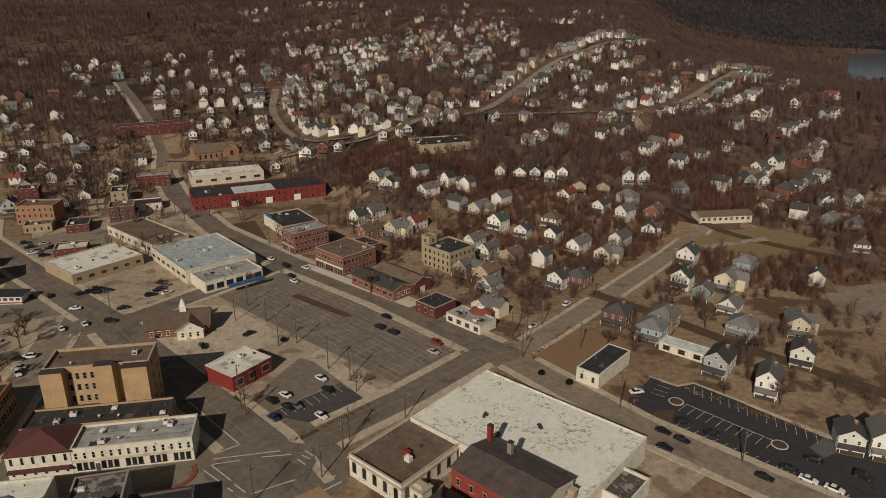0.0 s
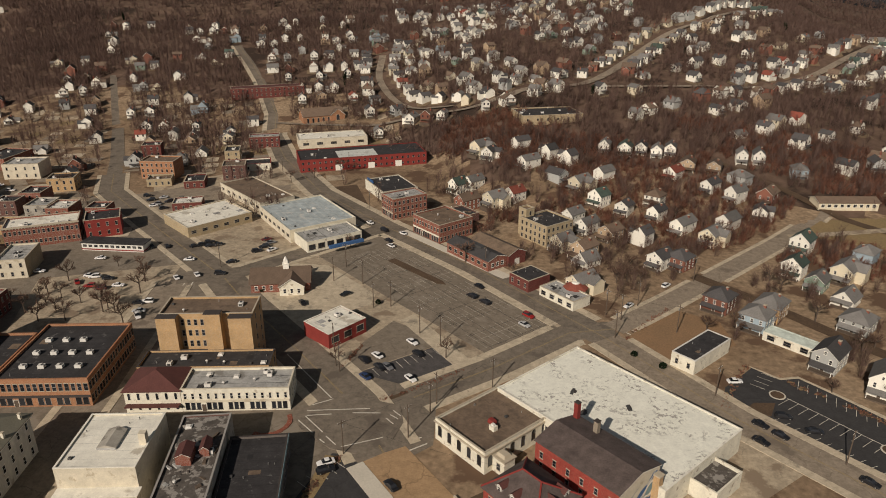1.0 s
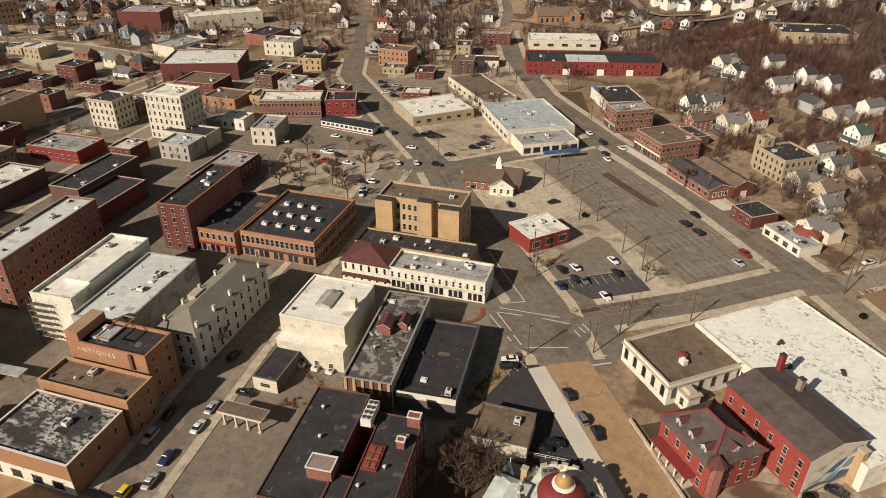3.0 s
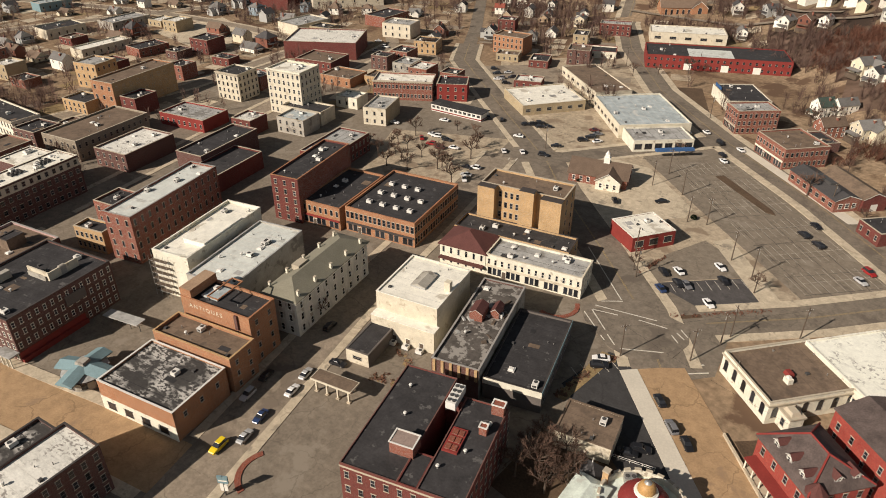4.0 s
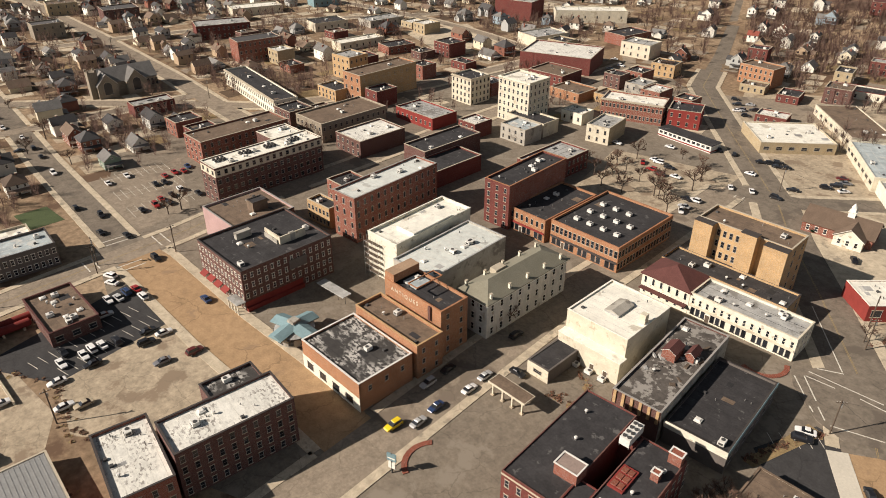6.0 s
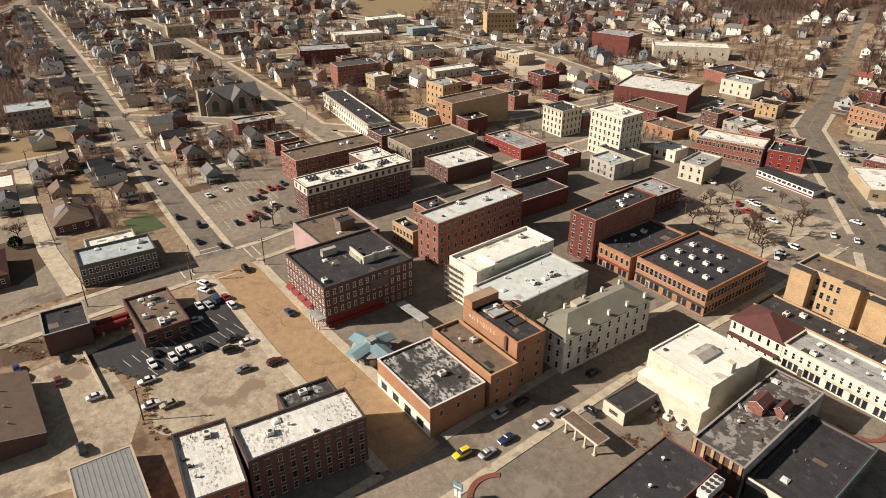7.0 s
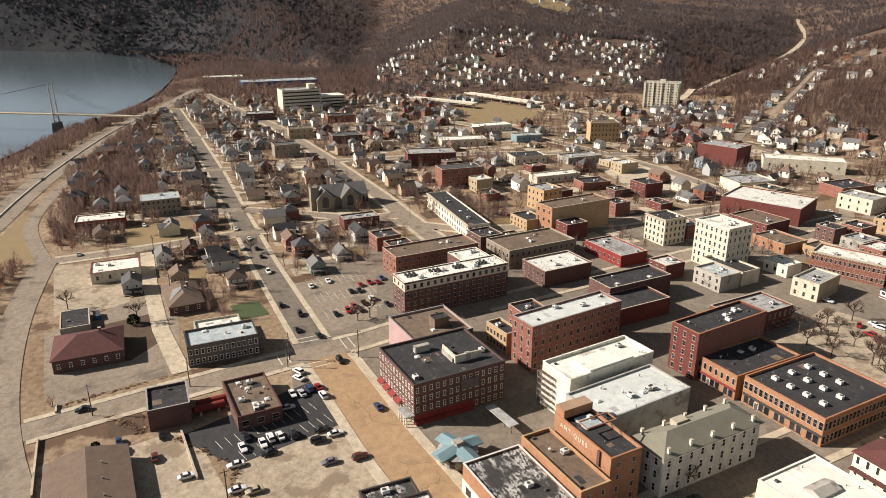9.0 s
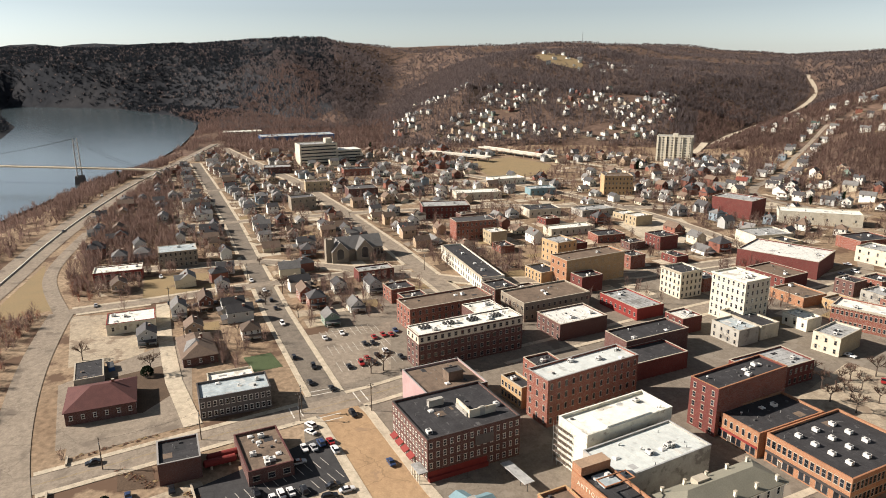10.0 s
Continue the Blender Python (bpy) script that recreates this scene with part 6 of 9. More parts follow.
    s.box(-8.1, -17.7, 5.4, 9.1, -7.7, 5.5, "roof_aqua")
    part("rear_wall", s, e, "lower rear wing with a pale aqua roof")
    s = Shape()
    s.poly([(-13.9, -13.8, 5.2), (-6.4, -13.8, 5.2), (-6.4, 0.7, 5.2), (-13.9, 0.7, 5.2), (-10.1, -12, 6.4), (-10.1, -1.8, 6.4)], [(0, 1, 4), (1, 2, 5, 4), (2, 3, 5), (3, 0, 4, 5)], "roof_aqua")
    part("wing_roof", s, e, "pale aqua hipped roof")
    for x, y, w in ((-8.6, 2.0, 0.62), (9.6, 1.6, 0.6)):
        s = Shape()
        s.box(-w, -w, 0, w, w, 7.4, "brick_tan")
        s.box(-w - 0.1, -w - 0.1, 7.4, w + 0.1, w + 0.1, 7.65, "stone_trim")
        part("chimney", s, e, "square tan brick chimney", pose(x, y, 0))
    s = Shape()
    s.box(-2.2, -2.2, 0, 2.2, 2.2, 3.4, "plaster_grey")
    s.poly([(-2.5, -2.5, 3.4), (2.5, -2.5, 3.4), (2.5, 2.5, 3.4), (-2.5, 2.5, 3.4), (0, 0, 6.2)], [(0, 1, 4), (1, 2, 4), (2, 3, 4), (3, 0, 4), (3, 2, 1, 0)], "shingle_dark")
    s.tube((0, 0, 6.0), (0, 0, 7.4), 0.12, 0.05, "white_paint", 6)
    part("porch_tower", s, e, "small tower with a dark pointed roof and white finial", pose(-12.3, 3.4, 0))


domed_hall()


def guard_rail(points):
    e = thing("guard_rail", points[0][0], points[0][1], 0.05, 0, "white painted pipe rail along the lot edge", "railing")
    x0, y0 = points[0]
    for (a, b), (c, d) in zip(points, points[1:]):
        s = Shape()
        for z in (0.5, 1.0):
            s.tube((a - x0, b - y0, z), (c - x0, d - y0, z), 0.05, 0.05, "metal_white", 6)
        part("rail", s, e)
        m = max(2, int(math.hypot(c - a, d - b) / 2.2))
        for k in range(m + 1):
            s = Shape()
            s.tube((0, 0, -0.1), (0, 0, 1.05), 0.06, 0.06, "metal_white", 6)
            part("post", s, e, "", pose(a - x0 + (c - a) * k / m, b - y0 + (d - b) * k / m, 0))


guard_rail([(-34.5, 103.6), (-24.3, 105.9)])

# ---------------- corner of the bank and the white hall ----------------
def bank():
    w, d, hh = 18.5, 23.2, 6.6
    e = block("bank", "ivory stone bank with tall arched windows and a brown roof", -9.3, 148.6, -41.0, w, d, hh, wall="plaster_white", roof="roof_brown", floors=1, faces="FRL", bay=3.2, win=(1.5, 2.6), trim="stone_trim", kind="arch", fittings=0, parapet=0.8, coping="stone_trim")
    s = Shape()
    s.ring(w + 0.7, d + 0.7, 0.36, hh - 1.25, hh - 0.85, "stone_trim")
    part("cornice", s, e)
    s = Shape()
    s.box(-0.9, -0.7, 0, 0.9, 0.7, 1.4, "plaster_white")
    s.box(-0.5, -0.5, 1.4, 0.5, 0.5, 1.9, "metal_white", 0.2)
    part("chimney", s, e, "", pose(3.4, -3.0, hh - 0.8))
    s = Shape()
    s.box(-1.1, -0.8, 0, 1.1, 0.8, 1.1, "red_paint", 0.2)
    part("roof_hatch", s, e, "red roof hatch", pose(1.2, -1.2, hh - 0.8))
    s = Shape()
    s.box(-2.0, -1.8, 0, 2.0, 1.8, 4.4, "plaster_white")
    s.box(-2.3, -2.1, 4.4, 2.3, 2.1, 4.8, "stone_trim")
    s.box(-1.5, -1.3, 4.8, 1.5, 1.3, 5.6, "stone_trim", 0.4)
    part("entrance_bay", s, e, "small stone entrance bay", pose(w / 2 + 2.0, -d * 0.30, 0))
    part("window", window_mesh(1.3, 2.0, "stone_trim"), e, "", pose(w / 2 + 2.0, -d * 0.30 - 1.8, 2.2))


bank()


def white_hall():
    e = block("white_hall", "large low hall with a broad patched white roof", 22.3, 156.8, 49.0, 34.2, 53.1, 7.0, wall="plaster_white", roof="roof_hall", floors=1, faces="", fittings=0, parapet=0.25, coping="roof_white")
    for k in range(3):
        part("window", window_mesh(1.6, 1.6, "stone_trim"), e, "", on_face("L", 34.2, 53.1, -20 + 6 * k, 3.6))
    for x, y, a in ((-2, 12, 20), (3, -2, 60), (-8, 4, 0)):
        s = Shape()
        rnd = random.Random(int(x * 3 + y))
        for k in range(5):
            u, v = rnd.uniform(-1.2, 1.2), rnd.uniform(-0.6, 0.6)
            s.box(u - 0.7, v - 0.5, 0, u + 0.6, v + 0.4, 0.08 + 0.04 * k, ("metal_dark", "dark_trim")[k % 2], 0.05)
        part("roof_patch", s, e, "dark torn roof patch with a low vent", pose(x, y, 6.8, 0, 0, a))
    s = Shape()
    s.box(-0.9, -0.9, 0, 0.9, 0.9, 9.5, "brick_tan", 0.12)
    s.box(-1.0, -1.0, 9.5, 1.0, 1.0, 9.8, "stone_trim")
    part("chimney", s, e, "square tan brick chimney", pose(-16.4, -24, 0))


white_hall()


def mural_block():
    e = thing("mural_building", 16.0, 132.6, 0, 49.0, "three-storey red brick building with a painted mural on its end wall", "building")
    w, d, hh = 15.0, 24.0, 11.0
    part("wall", gabled_walls(w, d, hh, 1.9, "brick_bright"), e)
    part("roof", gable_roof(w, d, 1.9, 0.35, 0.2, hh + 0.02, "shingle_slate"), e)
    s = Shape()
    s.poly([(-w / 2, -d / 2 - 0.06, 0), (w / 2, -d / 2 - 0.06, 0), (w / 2, -d / 2 - 0.06, hh), (0, -d / 2 - 0.06, hh + 1.85), (-w / 2, -d / 2 - 0.06, hh),
            (-w / 2, -d / 2, 0), (w / 2, -d / 2, 0), (w / 2, -d / 2, hh), (0, -d / 2, hh + 1.85), (-w / 2, -d / 2, hh)], [(0, 1, 2, 3, 4), (5, 0, 4, 9), (1, 6, 7, 2)], "plaster_cream")
    part("mural_ground", s, e, "pale painted wall")
    rnd = random.Random(11)
    sweeps = ((-7.2, 1.2, 7.0, 3.0, 1.1, "plaster_dark"), (-6.8, 6.2, -0.5, 8.3, 0.7, "roof_grey"), (-2.5, 4.4, 6.6, 9.6, 1.5, "blue_paint"), (-1.5, 2.6, 6.9, 6.6, 1.7, "aqua_paint"), (0.5, 5.6, 6.6, 8.4, 0.5, "white_paint"),
              (-0.5, 1.6, 6.9, 4.4, 0.9, "blue_paint"), (1.0, 3.6, 6.8, 5.4, 0.4, "white_paint"), (-6.5, 2.6, -1.0, 5.0, 0.5, "aqua_paint"), (2.0, 7.4, 6.4, 10.2, 0.6, "roof_blue"), (-6.9, 0.5, 6.9, 1.5, 0.5, "stone_grey"))
    for k, (x0, z0, x1, z1, th, mt) in enumerate(sweeps):
        s, m = Shape(), 14
        up, dn = [], []
        for j in range(m + 1):
            q = j / m
            x, z = x0 + (x1 - x0) * q, z0 + (z1 - z0) * q + 0.5 * math.sin(q * 7 + k)
            wd = th * (0.15 + math.sin(math.pi * q) ** 0.7) * (0.7 + 0.3 * math.sin(q * 11 + 2 * k))
            up.append((x, -d / 2 - 0.065 - 0.003 * k, min(z + wd, hh + 1.7 * (1 - abs(x) / 7.5) - 0.1)))
            dn.append((x, -d / 2 - 0.065 - 0.003 * k, max(0.2, z - wd * 0.6)))
        s.poly(up + dn, [(j, j + 1, m + 2 + j, m + 1 + j)[::-1] for j in range(m)], mt)
        part("mural_sweep", s, e, "painted sweep of the mural")
    for x, y, hh2, mt in ((-5.6, 11.0, 5.0, "red_paint"), (5.0, 4.0, 4.0, "stone_grey")):
        s = Shape()
        s.box(-0.6, -0.6, 0, 0.6, 0.6, hh2, mt)
        s.box(-0.68, -0.68, hh2, 0.68, 0.68, hh2 + 0.2, "dark_trim")
        part("chimney", s, e, "", pose(x if x > 0 else 6.2, y, hh))
    for fl in range(3):
        for k in range(6):
            part("window", window_mesh(1.0, 1.7, "stone_trim"), e, "", on_face("L", w, d, -10 + 4 * k, 1.9 + 3.0 * fl))


mural_block()


def mansion():
    e = thing("mansion", 1.5, 120.5, 0, -41.0, "red brick mansion with dormers in a grey-brown red-ridged roof", "house")
    w, d, hh = 15.5, 14.0, 8.4
    s = Shape()
    s.box(-w / 2, -d / 2, -0.5, w / 2, d / 2, hh, "brick_bright")
    part("wall", s, e)
    s = Shape()
    for sx in (-1, 1):
        for sy in (-1, 1):
            s.tube((sx * (w / 2 + 0.4), sy * (d / 2 + 0.4), hh + 0.15), (sx * (w / 2 - 5.0), 0, hh + 4.3), 0.22, 0.22, "red_paint", 6)
    s.tube((-w / 2 + 5, 0, hh + 4.3), (w / 2 - 5, 0, hh + 4.3), 0.22, 0.22, "red_paint", 6)
    part("ridge_cap", s, e, "red painted hip and ridge caps")
    part("roof", gable_roof(d, w, 4.0, 0.5, 0.22, hh, "shingle_slate", hip=5.5), e, "", pose(0, 0, 0, 0, 0, 90))
    for fl in range(2):
        for face, run in (("F", w), ("R", d), ("L", d)):
            for k in range(4):
                part("window", window_mesh(1.1, 1.9, "stone_trim"), e, "", on_face(face, w, d, (k - 1.5) * run / 4.2, 2.2 + 3.8 * fl))
    for m in (pose(-4, -4.6, hh + 0.5), pose(0, -4.6, hh + 0.5), pose(4, -4.6, hh + 0.5), pose(5.4, 0, hh + 0.6, 0, 0, 90), pose(5.4, 4, hh + 0.6, 0, 0, 90)):
        part("dormer_wall", gabled_walls(1.7, 2.6, 1.3, 0.8, "grey_trim"), e, "", m)
        part("dormer_roof", gable_roof(1.7, 2.6, 0.8, 0.2, 0.1, 1.32, "shingle_maroon"), e, "", m)
        part("dormer_window", window_mesh(0.9, 1.0, "white_paint"), e, "", m @ pose(0, -1.3, 0.75))
    s = Shape()
    s.box(-w / 2 + 1, -d / 2 - 2.6, 0, w / 2 - 3, -d / 2, 0.5, "concrete")
    s.box(-w / 2 + 0.8, -d / 2 - 2.8, 3.2, w / 2 - 2.8, -d / 2, 3.5, "red_paint")
    for k in range(5):
        s.tube((-w / 2 + 1.3 + 2.6 * k, -d / 2 - 2.4, 0.5), (-w / 2 + 1.3 + 2.6 * k, -d / 2 - 2.4, 3.2), 0.2, 0.17, "plaster_white", 8)
    part("porch", s, e, "columned porch with a red roof")
    s = Shape()
    n = 7
    for z0, z1, r in ((0, 8.6, 2.0),):
        s.tube((0, 0, z0), (0, 0, z1), r, r, "brick_red", 8)
        s.tube((0, 0, z1), (0, 0, z1 + 2.2), r + 0.3, 0.1, "shingle_maroon", 8)
    part("corner_turret", s, e, "brick corner turret", pose(w / 2 - 0.5, -d / 2 + 2.0, 0))


mansion()
block("white_building", "small white walled box with a burnt-out dark roof", 43.8, 137.2, -41.0, 8.5, 11.3, 4.6, wall="plaster_white", roof="roof_ruin", floors=1, faces="", fittings=0, parapet=0.8, coping="plaster_white")
block("red_shop", "dark red brick shop with a bright white roof", -66.0, 195.5, -34.5, 13.2, 15.8, 5.4, wall="red_paint", roof="roof_white", floors=1, faces="R", bay=4, win=(3.0, 2.2), kind="shop", fittings=1, parapet=0.2, coping="roof_white")
block("white_garage", "long white garage with a black roof", 52.5, 197.7, -41.0, 8.0, 21.0, 5.0, wall="plaster_white", roof="roof_tar", floors=1, faces="F", bay=3.5, fittings=0, parapet=0.15, coping="metal_white")


def chapel():
    e = thing("town_hall", -97.5, 229.0, 0, 15.0, "low grey-roofed hall with white gables and a white cupola", "building")
    part("wall", gabled_walls(12.0, 22.0, 4.0, 3.8, "brick_red"), e, "", pose(0, 0, 0, 0, 0, 90))
    part("roof", gable_roof(12.0, 22.0, 3.8, 0.6, 0.2, 4.02, "shingle_brown"), e, "", pose(0, 0, 0, 0, 0, 90))
    m = pose(4.5, -5.0, 0)
    part("wing_wall", gabled_walls(9.0, 9.0, 3.8, 3.0, "plaster_white"), e, "", m)
    part("wing_roof", gable_roof(9.0, 9.0, 3.0, 0.5, 0.2, 3.82, "shingle_brown"), e, "", m)
    for k in range(3):
        part("window", window_mesh(1.1, 1.7, "white_paint"), e, "", m @ pose(-2.6 + 2.6 * k, -4.5, 1.9))
    for k in range(3):
        part("window", window_mesh(1.1, 1.7, "white_paint"), e, "", pose(-9 + 2.8 * k, -6.0, 1.9))
    s = Shape()
    s.box(-1.1, -1.1, 0, 1.1, 1.1, 2.0, "white_paint")
    s.box(-1.3, -1.3, 2.0, 1.3, 1.3, 2.2, "white_paint")
    s.box(-0.8, -0.8, 2.2, 0.8, 0.8, 3.6, "white_paint")
    s.tube((0, 0, 3.6), (0, 0, 5.0), 0.95, 0.1, "metal_white", 8)
    part("cupola", s, e, "white wooden cupola", pose(2, 0, 7.2))


chapel()


def pavilion():
    e = thing("pavilion", -146.5, 49.0, 0, 20.0, "round pavilion under crossed pale blue roofs", "pavilion")
    s = Shape()
    s.tube((0, 0, 0), (0, 0, 2.7), 5.2, 5.2, "plaster_grey", 24)
    part("wall", s, e)
    s = Shape()
    s.tube((0, 0, 2.7), (0, 0, 3.0), 5.6, 5.6, "dark_trim", 24)
    s.tube((0, 0, 3.0), (0, 0, 4.0), 5.5, 1.6, "roof_grey", 24)
    part("roof", s, e, "grey conical roof")
    for k in range(10):
        part("window", window_mesh(1.5, 1.3, "dark_trim"), e, "", pose(0, 0, 0, 0, 0, 36 * k) @ pose(0, -5.16, 1.5))
    for k in range(4):
        s = Shape()
        s.poly([(-2.4, 0, 4.3), (0, 0, 5.3), (2.4, 0, 4.3), (-2.4, -7.0, 3.4), (0, -7.0, 4.3), (2.4, -7.0, 3.4), (-2.4, 0, 4.0), (2.4, 0, 4.0), (-2.4, -7.0, 3.1), (2.4, -7.0, 3.1)],
               [(0, 3, 4, 1), (1, 4, 5, 2), (3, 8, 9, 5, 4), (6, 7, 9, 8), (0, 6, 8, 3), (2, 5, 9, 7)], "aqua_paint")
        part("roof_arm", s, e, "pale blue gabled roof arm", pose(0, 0, 0.02 * k, 0, 0, 90 * k))
    s = Shape()
    s.box(-1.3, -1.3, 5.0, 1.3, 1.3, 5.7, "plaster_grey", 0.15)
    part("cap", s, e)


pavilion()


def open_shed():
    e = thing("shed_roof", -157.5, 66.0, 0, 14.0, "long flat canopy on thin posts", "canopy")
    s = Shape()
    s.box(-6, -1.6, 3.2, 6, 1.6, 3.45, "roof_grey")
    part("roof", s, e)
    for k in range(4):
        s = Shape()
        s.tube((0, 0, 0), (0, 0, 3.2), 0.09, 0.09, "metal_dark", 6)
        part("post", s, e, "", pose(-5 + 3.3 * k, 0, 0))


open_shed()

# ---------------- shops along the outbound road ----------------
block("store", "large store with a pale blue-grey roof and cream side wall", -111.1, 297.4, -48.3, 40.3, 32.4, 6.0, wall="plaster_cream", roof="roof_blue", floors=1, faces="F", bay=5, win=(3.2, 1.3), fittings=6, parapet=0.5, coping="plaster_white")
block("shop", "white shop front with a blue awning and grey roof", -93.6, 275.5, -48.3, 15.0, 26.0, 5.0, wall="plaster_white", roof="roof_grey", floors=1, faces="R", bay=4, win=(3.2, 2.4), kind="shop", fittings=2, parapet=0.5, coping="plaster_white")
aw = tagged(new("awning", Shape().box(-8, -0.9, 2.9, 8, 0.9, 4.0, "blue_paint").mesh("awning")), "blue canvas awning along the shop front", "awning")
aw.matrix_basis = pose(-82.5, 266.6, 0, 0, 0, 41.7)
block("store", "long low store with a dark roof", -150.2, 330.4, -40.4, 46.5, 19.3, 5.0, wall="plaster_cream", roof="roof_brown", floors=1, faces="F", bay=6, win=(2.6, 1.2), fittings=3, parapet=0.5)
block("store", "cream store with a bright cream roof", -158.1, 290.6, 52.0, 32.0, 26.5, 5.0, wall="brick_buff", roof="roof_white", floors=1, faces="F", bay=5, win=(2.4, 1.4), fittings=4, parapet=0.4, coping="plaster_cream")
block("brick_building", "three-storey red brick corner building with white sills", -67.5, 318.3, -49.0, 12.0, 19.0, 10.6, wall="brick_red", roof="roof_grey", floors=3, faces="FR", bay=2.2, shop="F", fittings=2)
block("brick_building", "two-storey red brick shop block with a dark roof", -44.5, 294.2, -43.0, 19.8, 19.3, 8.8, wall="brick_red", roof="roof_brown", floors=2, faces="FR", bay=2.0, shop="F", ground_floor="plaster_white", fittings=2)


def brick_works():
    """Two low gabled brick halls side by side along the road."""
    x, y, rot = -22.5, 270.0, -43.9
    FOOT.append((x, y, radians(rot), 28, 20))
    e = thing("brick_works", x, y, 0, rot, "pair of low gabled brick workshops with brown and dark roofs", "building")
    for cy, half, long_, h, rise, roof, wall in ((-5.0, 10.0, 27.0, 4.6, 1.7, "shingle_dark", "brick_red"), (5.0, 9.6, 24.0, 4.8, 2.1, "roof_brown", "brick_maroon")):
        m = pose(0 if cy < 0 else 2.5, cy, 0, 0, 0, 90)
        part("wall", gabled_walls(half, long_, h, rise, wall), e, "", m)
        part("roof", gable_roof(half, long_, rise, 0.35, 0.2, h + 0.02, roof), e, "", m)
    part("skylight", Shape().box(-4.5, -1.3, 0, 4.5, 1.3, 1.1, "metal_dark", 0.15), e, "long dark roof monitor", pose(0, -5.0, 6.0))
    for k in range(7):
        part("window", window_mesh(1.9, 1.5, "stone_trim"), e, "", pose(-11.4 + 3.8 * k, -10.0, 2.4))
    for k in range(3):
        part("window", window_mesh(1.5, 1.6, "white_paint"), e, "", pose(13.5, -7.6 + 2.6 * k, 2.4, 0, 0, 90))
    part("door", door_mesh(2.4, 2.6, "metal_white"), e, "", pose(14.5, 5.0, 0, 0, 0, 90))


brick_works()
slab("pavement", [(-63.9, 291.9), (-61.9, 295.6), (-9.6, 250.8), (-13.4, 247.8)], "concrete_pale", "broad pale pavement before the brick shops", "pavement", lift=0.19)
block("old_hotel", "tan three-storey brick hotel with a square tower", 2.9, 295.1, -45.0, 16.9, 16.5, 9.8, wall="brick_buff", roof="roof_tar", floors=3, faces="FR", bay=2.3, fittings=2)
block("old_hotel_tower", "square tan brick tower of the hotel", -6.4, 299.5, -45.0, 5.0, 5.0, 13.0, wall="brick_buff", roof="roof_brown", floors=4, faces="FR", bay=2.5, fittings=0)
block("shop_building", "small red shop with a slate blue roof", -2.8, 244.6, -44.0, 10.5, 11.5, 4.8, wall="brick_maroon", roof="roof_tar", floors=1, faces="F", bay=3, fittings=0, parapet=0.1)
block("shop_building", "low white row of shops with grey roofs", 10.5, 233.0, -44.0, 17.0, 9.0, 3.8, wall="plaster_white", roof="roof_grey", floors=1, faces="F", bay=3.4, win=(2.2, 1.6), fittings=2, parapet=0.3)
block("store", "dark-roofed store with a blue sign wall", -81.4, 350.4, -55.0, 26.5, 20.0, 5.6, wall="plaster_white", roof="roof_tar", floors=1, faces="R", bay=6, fittings=3, parapet=0.4, side_wall=None)
sg = tagged(new("sign_wall", Shape().box(-4.2, -0.2, 2.4, 4.2, 0.2, 6.6, "blue_paint").box(-2.6, -0.24, 4.2, 2.4, -0.2, 4.9, "white_paint").mesh("sign_wall")), "blue sign panel with a white bar", "sign")
sg.matrix_basis = pose(-93.5, 352.5, 0, 0, 0, -55)
red_house = block("warehouse", "long dark red warehouse with pale loading doors and a patched roof", -113.4, 407.7, 24.7, 77.8, 26.0, 7.6, wall="red_paint", roof="roof_tar", floors=2, faces="F", bay=3.2, win=(1.3, 1.5), trim="red_paint", fittings=3, parapet=0.4)
part("roof_section", Shape().box(-12, -8.5, 0, 12, 8.5, 0.3, "roof_pale"), red_house, "pale grey resurfaced roof section", pose(-3.5, -4.0, 7.25))
for a in (-16, 4, 21):
    part("loading_door", Shape().box(-2.0, -0.12, 0, 2.0, 0.0, 3.6, "white_paint").box(-2.2, -0.16, 3.6, 2.2, 0.0, 3.9, "dark_trim"), red_house, "white roller loading door", on_face("F", 77.8, 26.0, a, 0))
block("store", "low pale supermarket with a white roof", -146.6, 453.3, 24.6, 46.6, 20.0, 6.4, wall="plaster_cream", roof="roof_white", floors=1, faces="F", bay=8, win=(4, 1.6), fittings=6, parapet=0.4)
block("brick_building", "plain three-storey brick block", -221.2, 361.5, 5.0, 19.9, 13.0, 10.5, wall="brick_orange", roof="roof_brown", floors=3, faces="F", bay=2.6, fittings=1)
block("filling_station", "white filling station with a red band and dark roof", -178.3, 385.0, 21.7, 26.8, 13.0, 4.2, wall="plaster_white", roof="roof_tar", floors=1, faces="F", bay=5, fittings=1, parapet=0.8, coping="red_paint")
block("brick_building", "small dark red brick block", -190.0, 440.0, 20.0, 20.0, 11.0, 7.5, wall="brick_maroon", roof="roof_grey", floors=2, faces="F", fittings=1)


def brick_church():
    e = thing("church", -173.8, 514.0, 0, 32.8, "orange brick church with a long brown gabled roof", "church")
    part("wall", gabled_walls(14, 31.5, 8.0, 4.8, "brick_orange"), e, "", pose(0, 0, 0, 0, 0, 90))
    part("roof", gable_roof(14, 31.5, 4.8, 0.5, 0.25, 8.02, "shingle_brown"), e, "", pose(0, 0, 0, 0, 0, 90))
    part("gable_wall", gabled_walls(11, 6, 8.0, 4.4, "brick_orange"), e, "", pose(11, -6.0, 0))
    part("gable_roof", gable_roof(11, 6, 4.4, 0.4, 0.25, 8.02, "shingle_brown"), e, "", pose(11, -6.0, 0))
    for k in range(5):
        part("window", window_mesh(1.6, 3.4, "stone_trim", "arch"), e, "", pose(-12 + 4 * k, -7.0, 4.2))
    part("window", window_mesh(2.6, 4.6, "stone_trim", "arch"), e, "", pose(11, -9.0, 4.8))


brick_church()


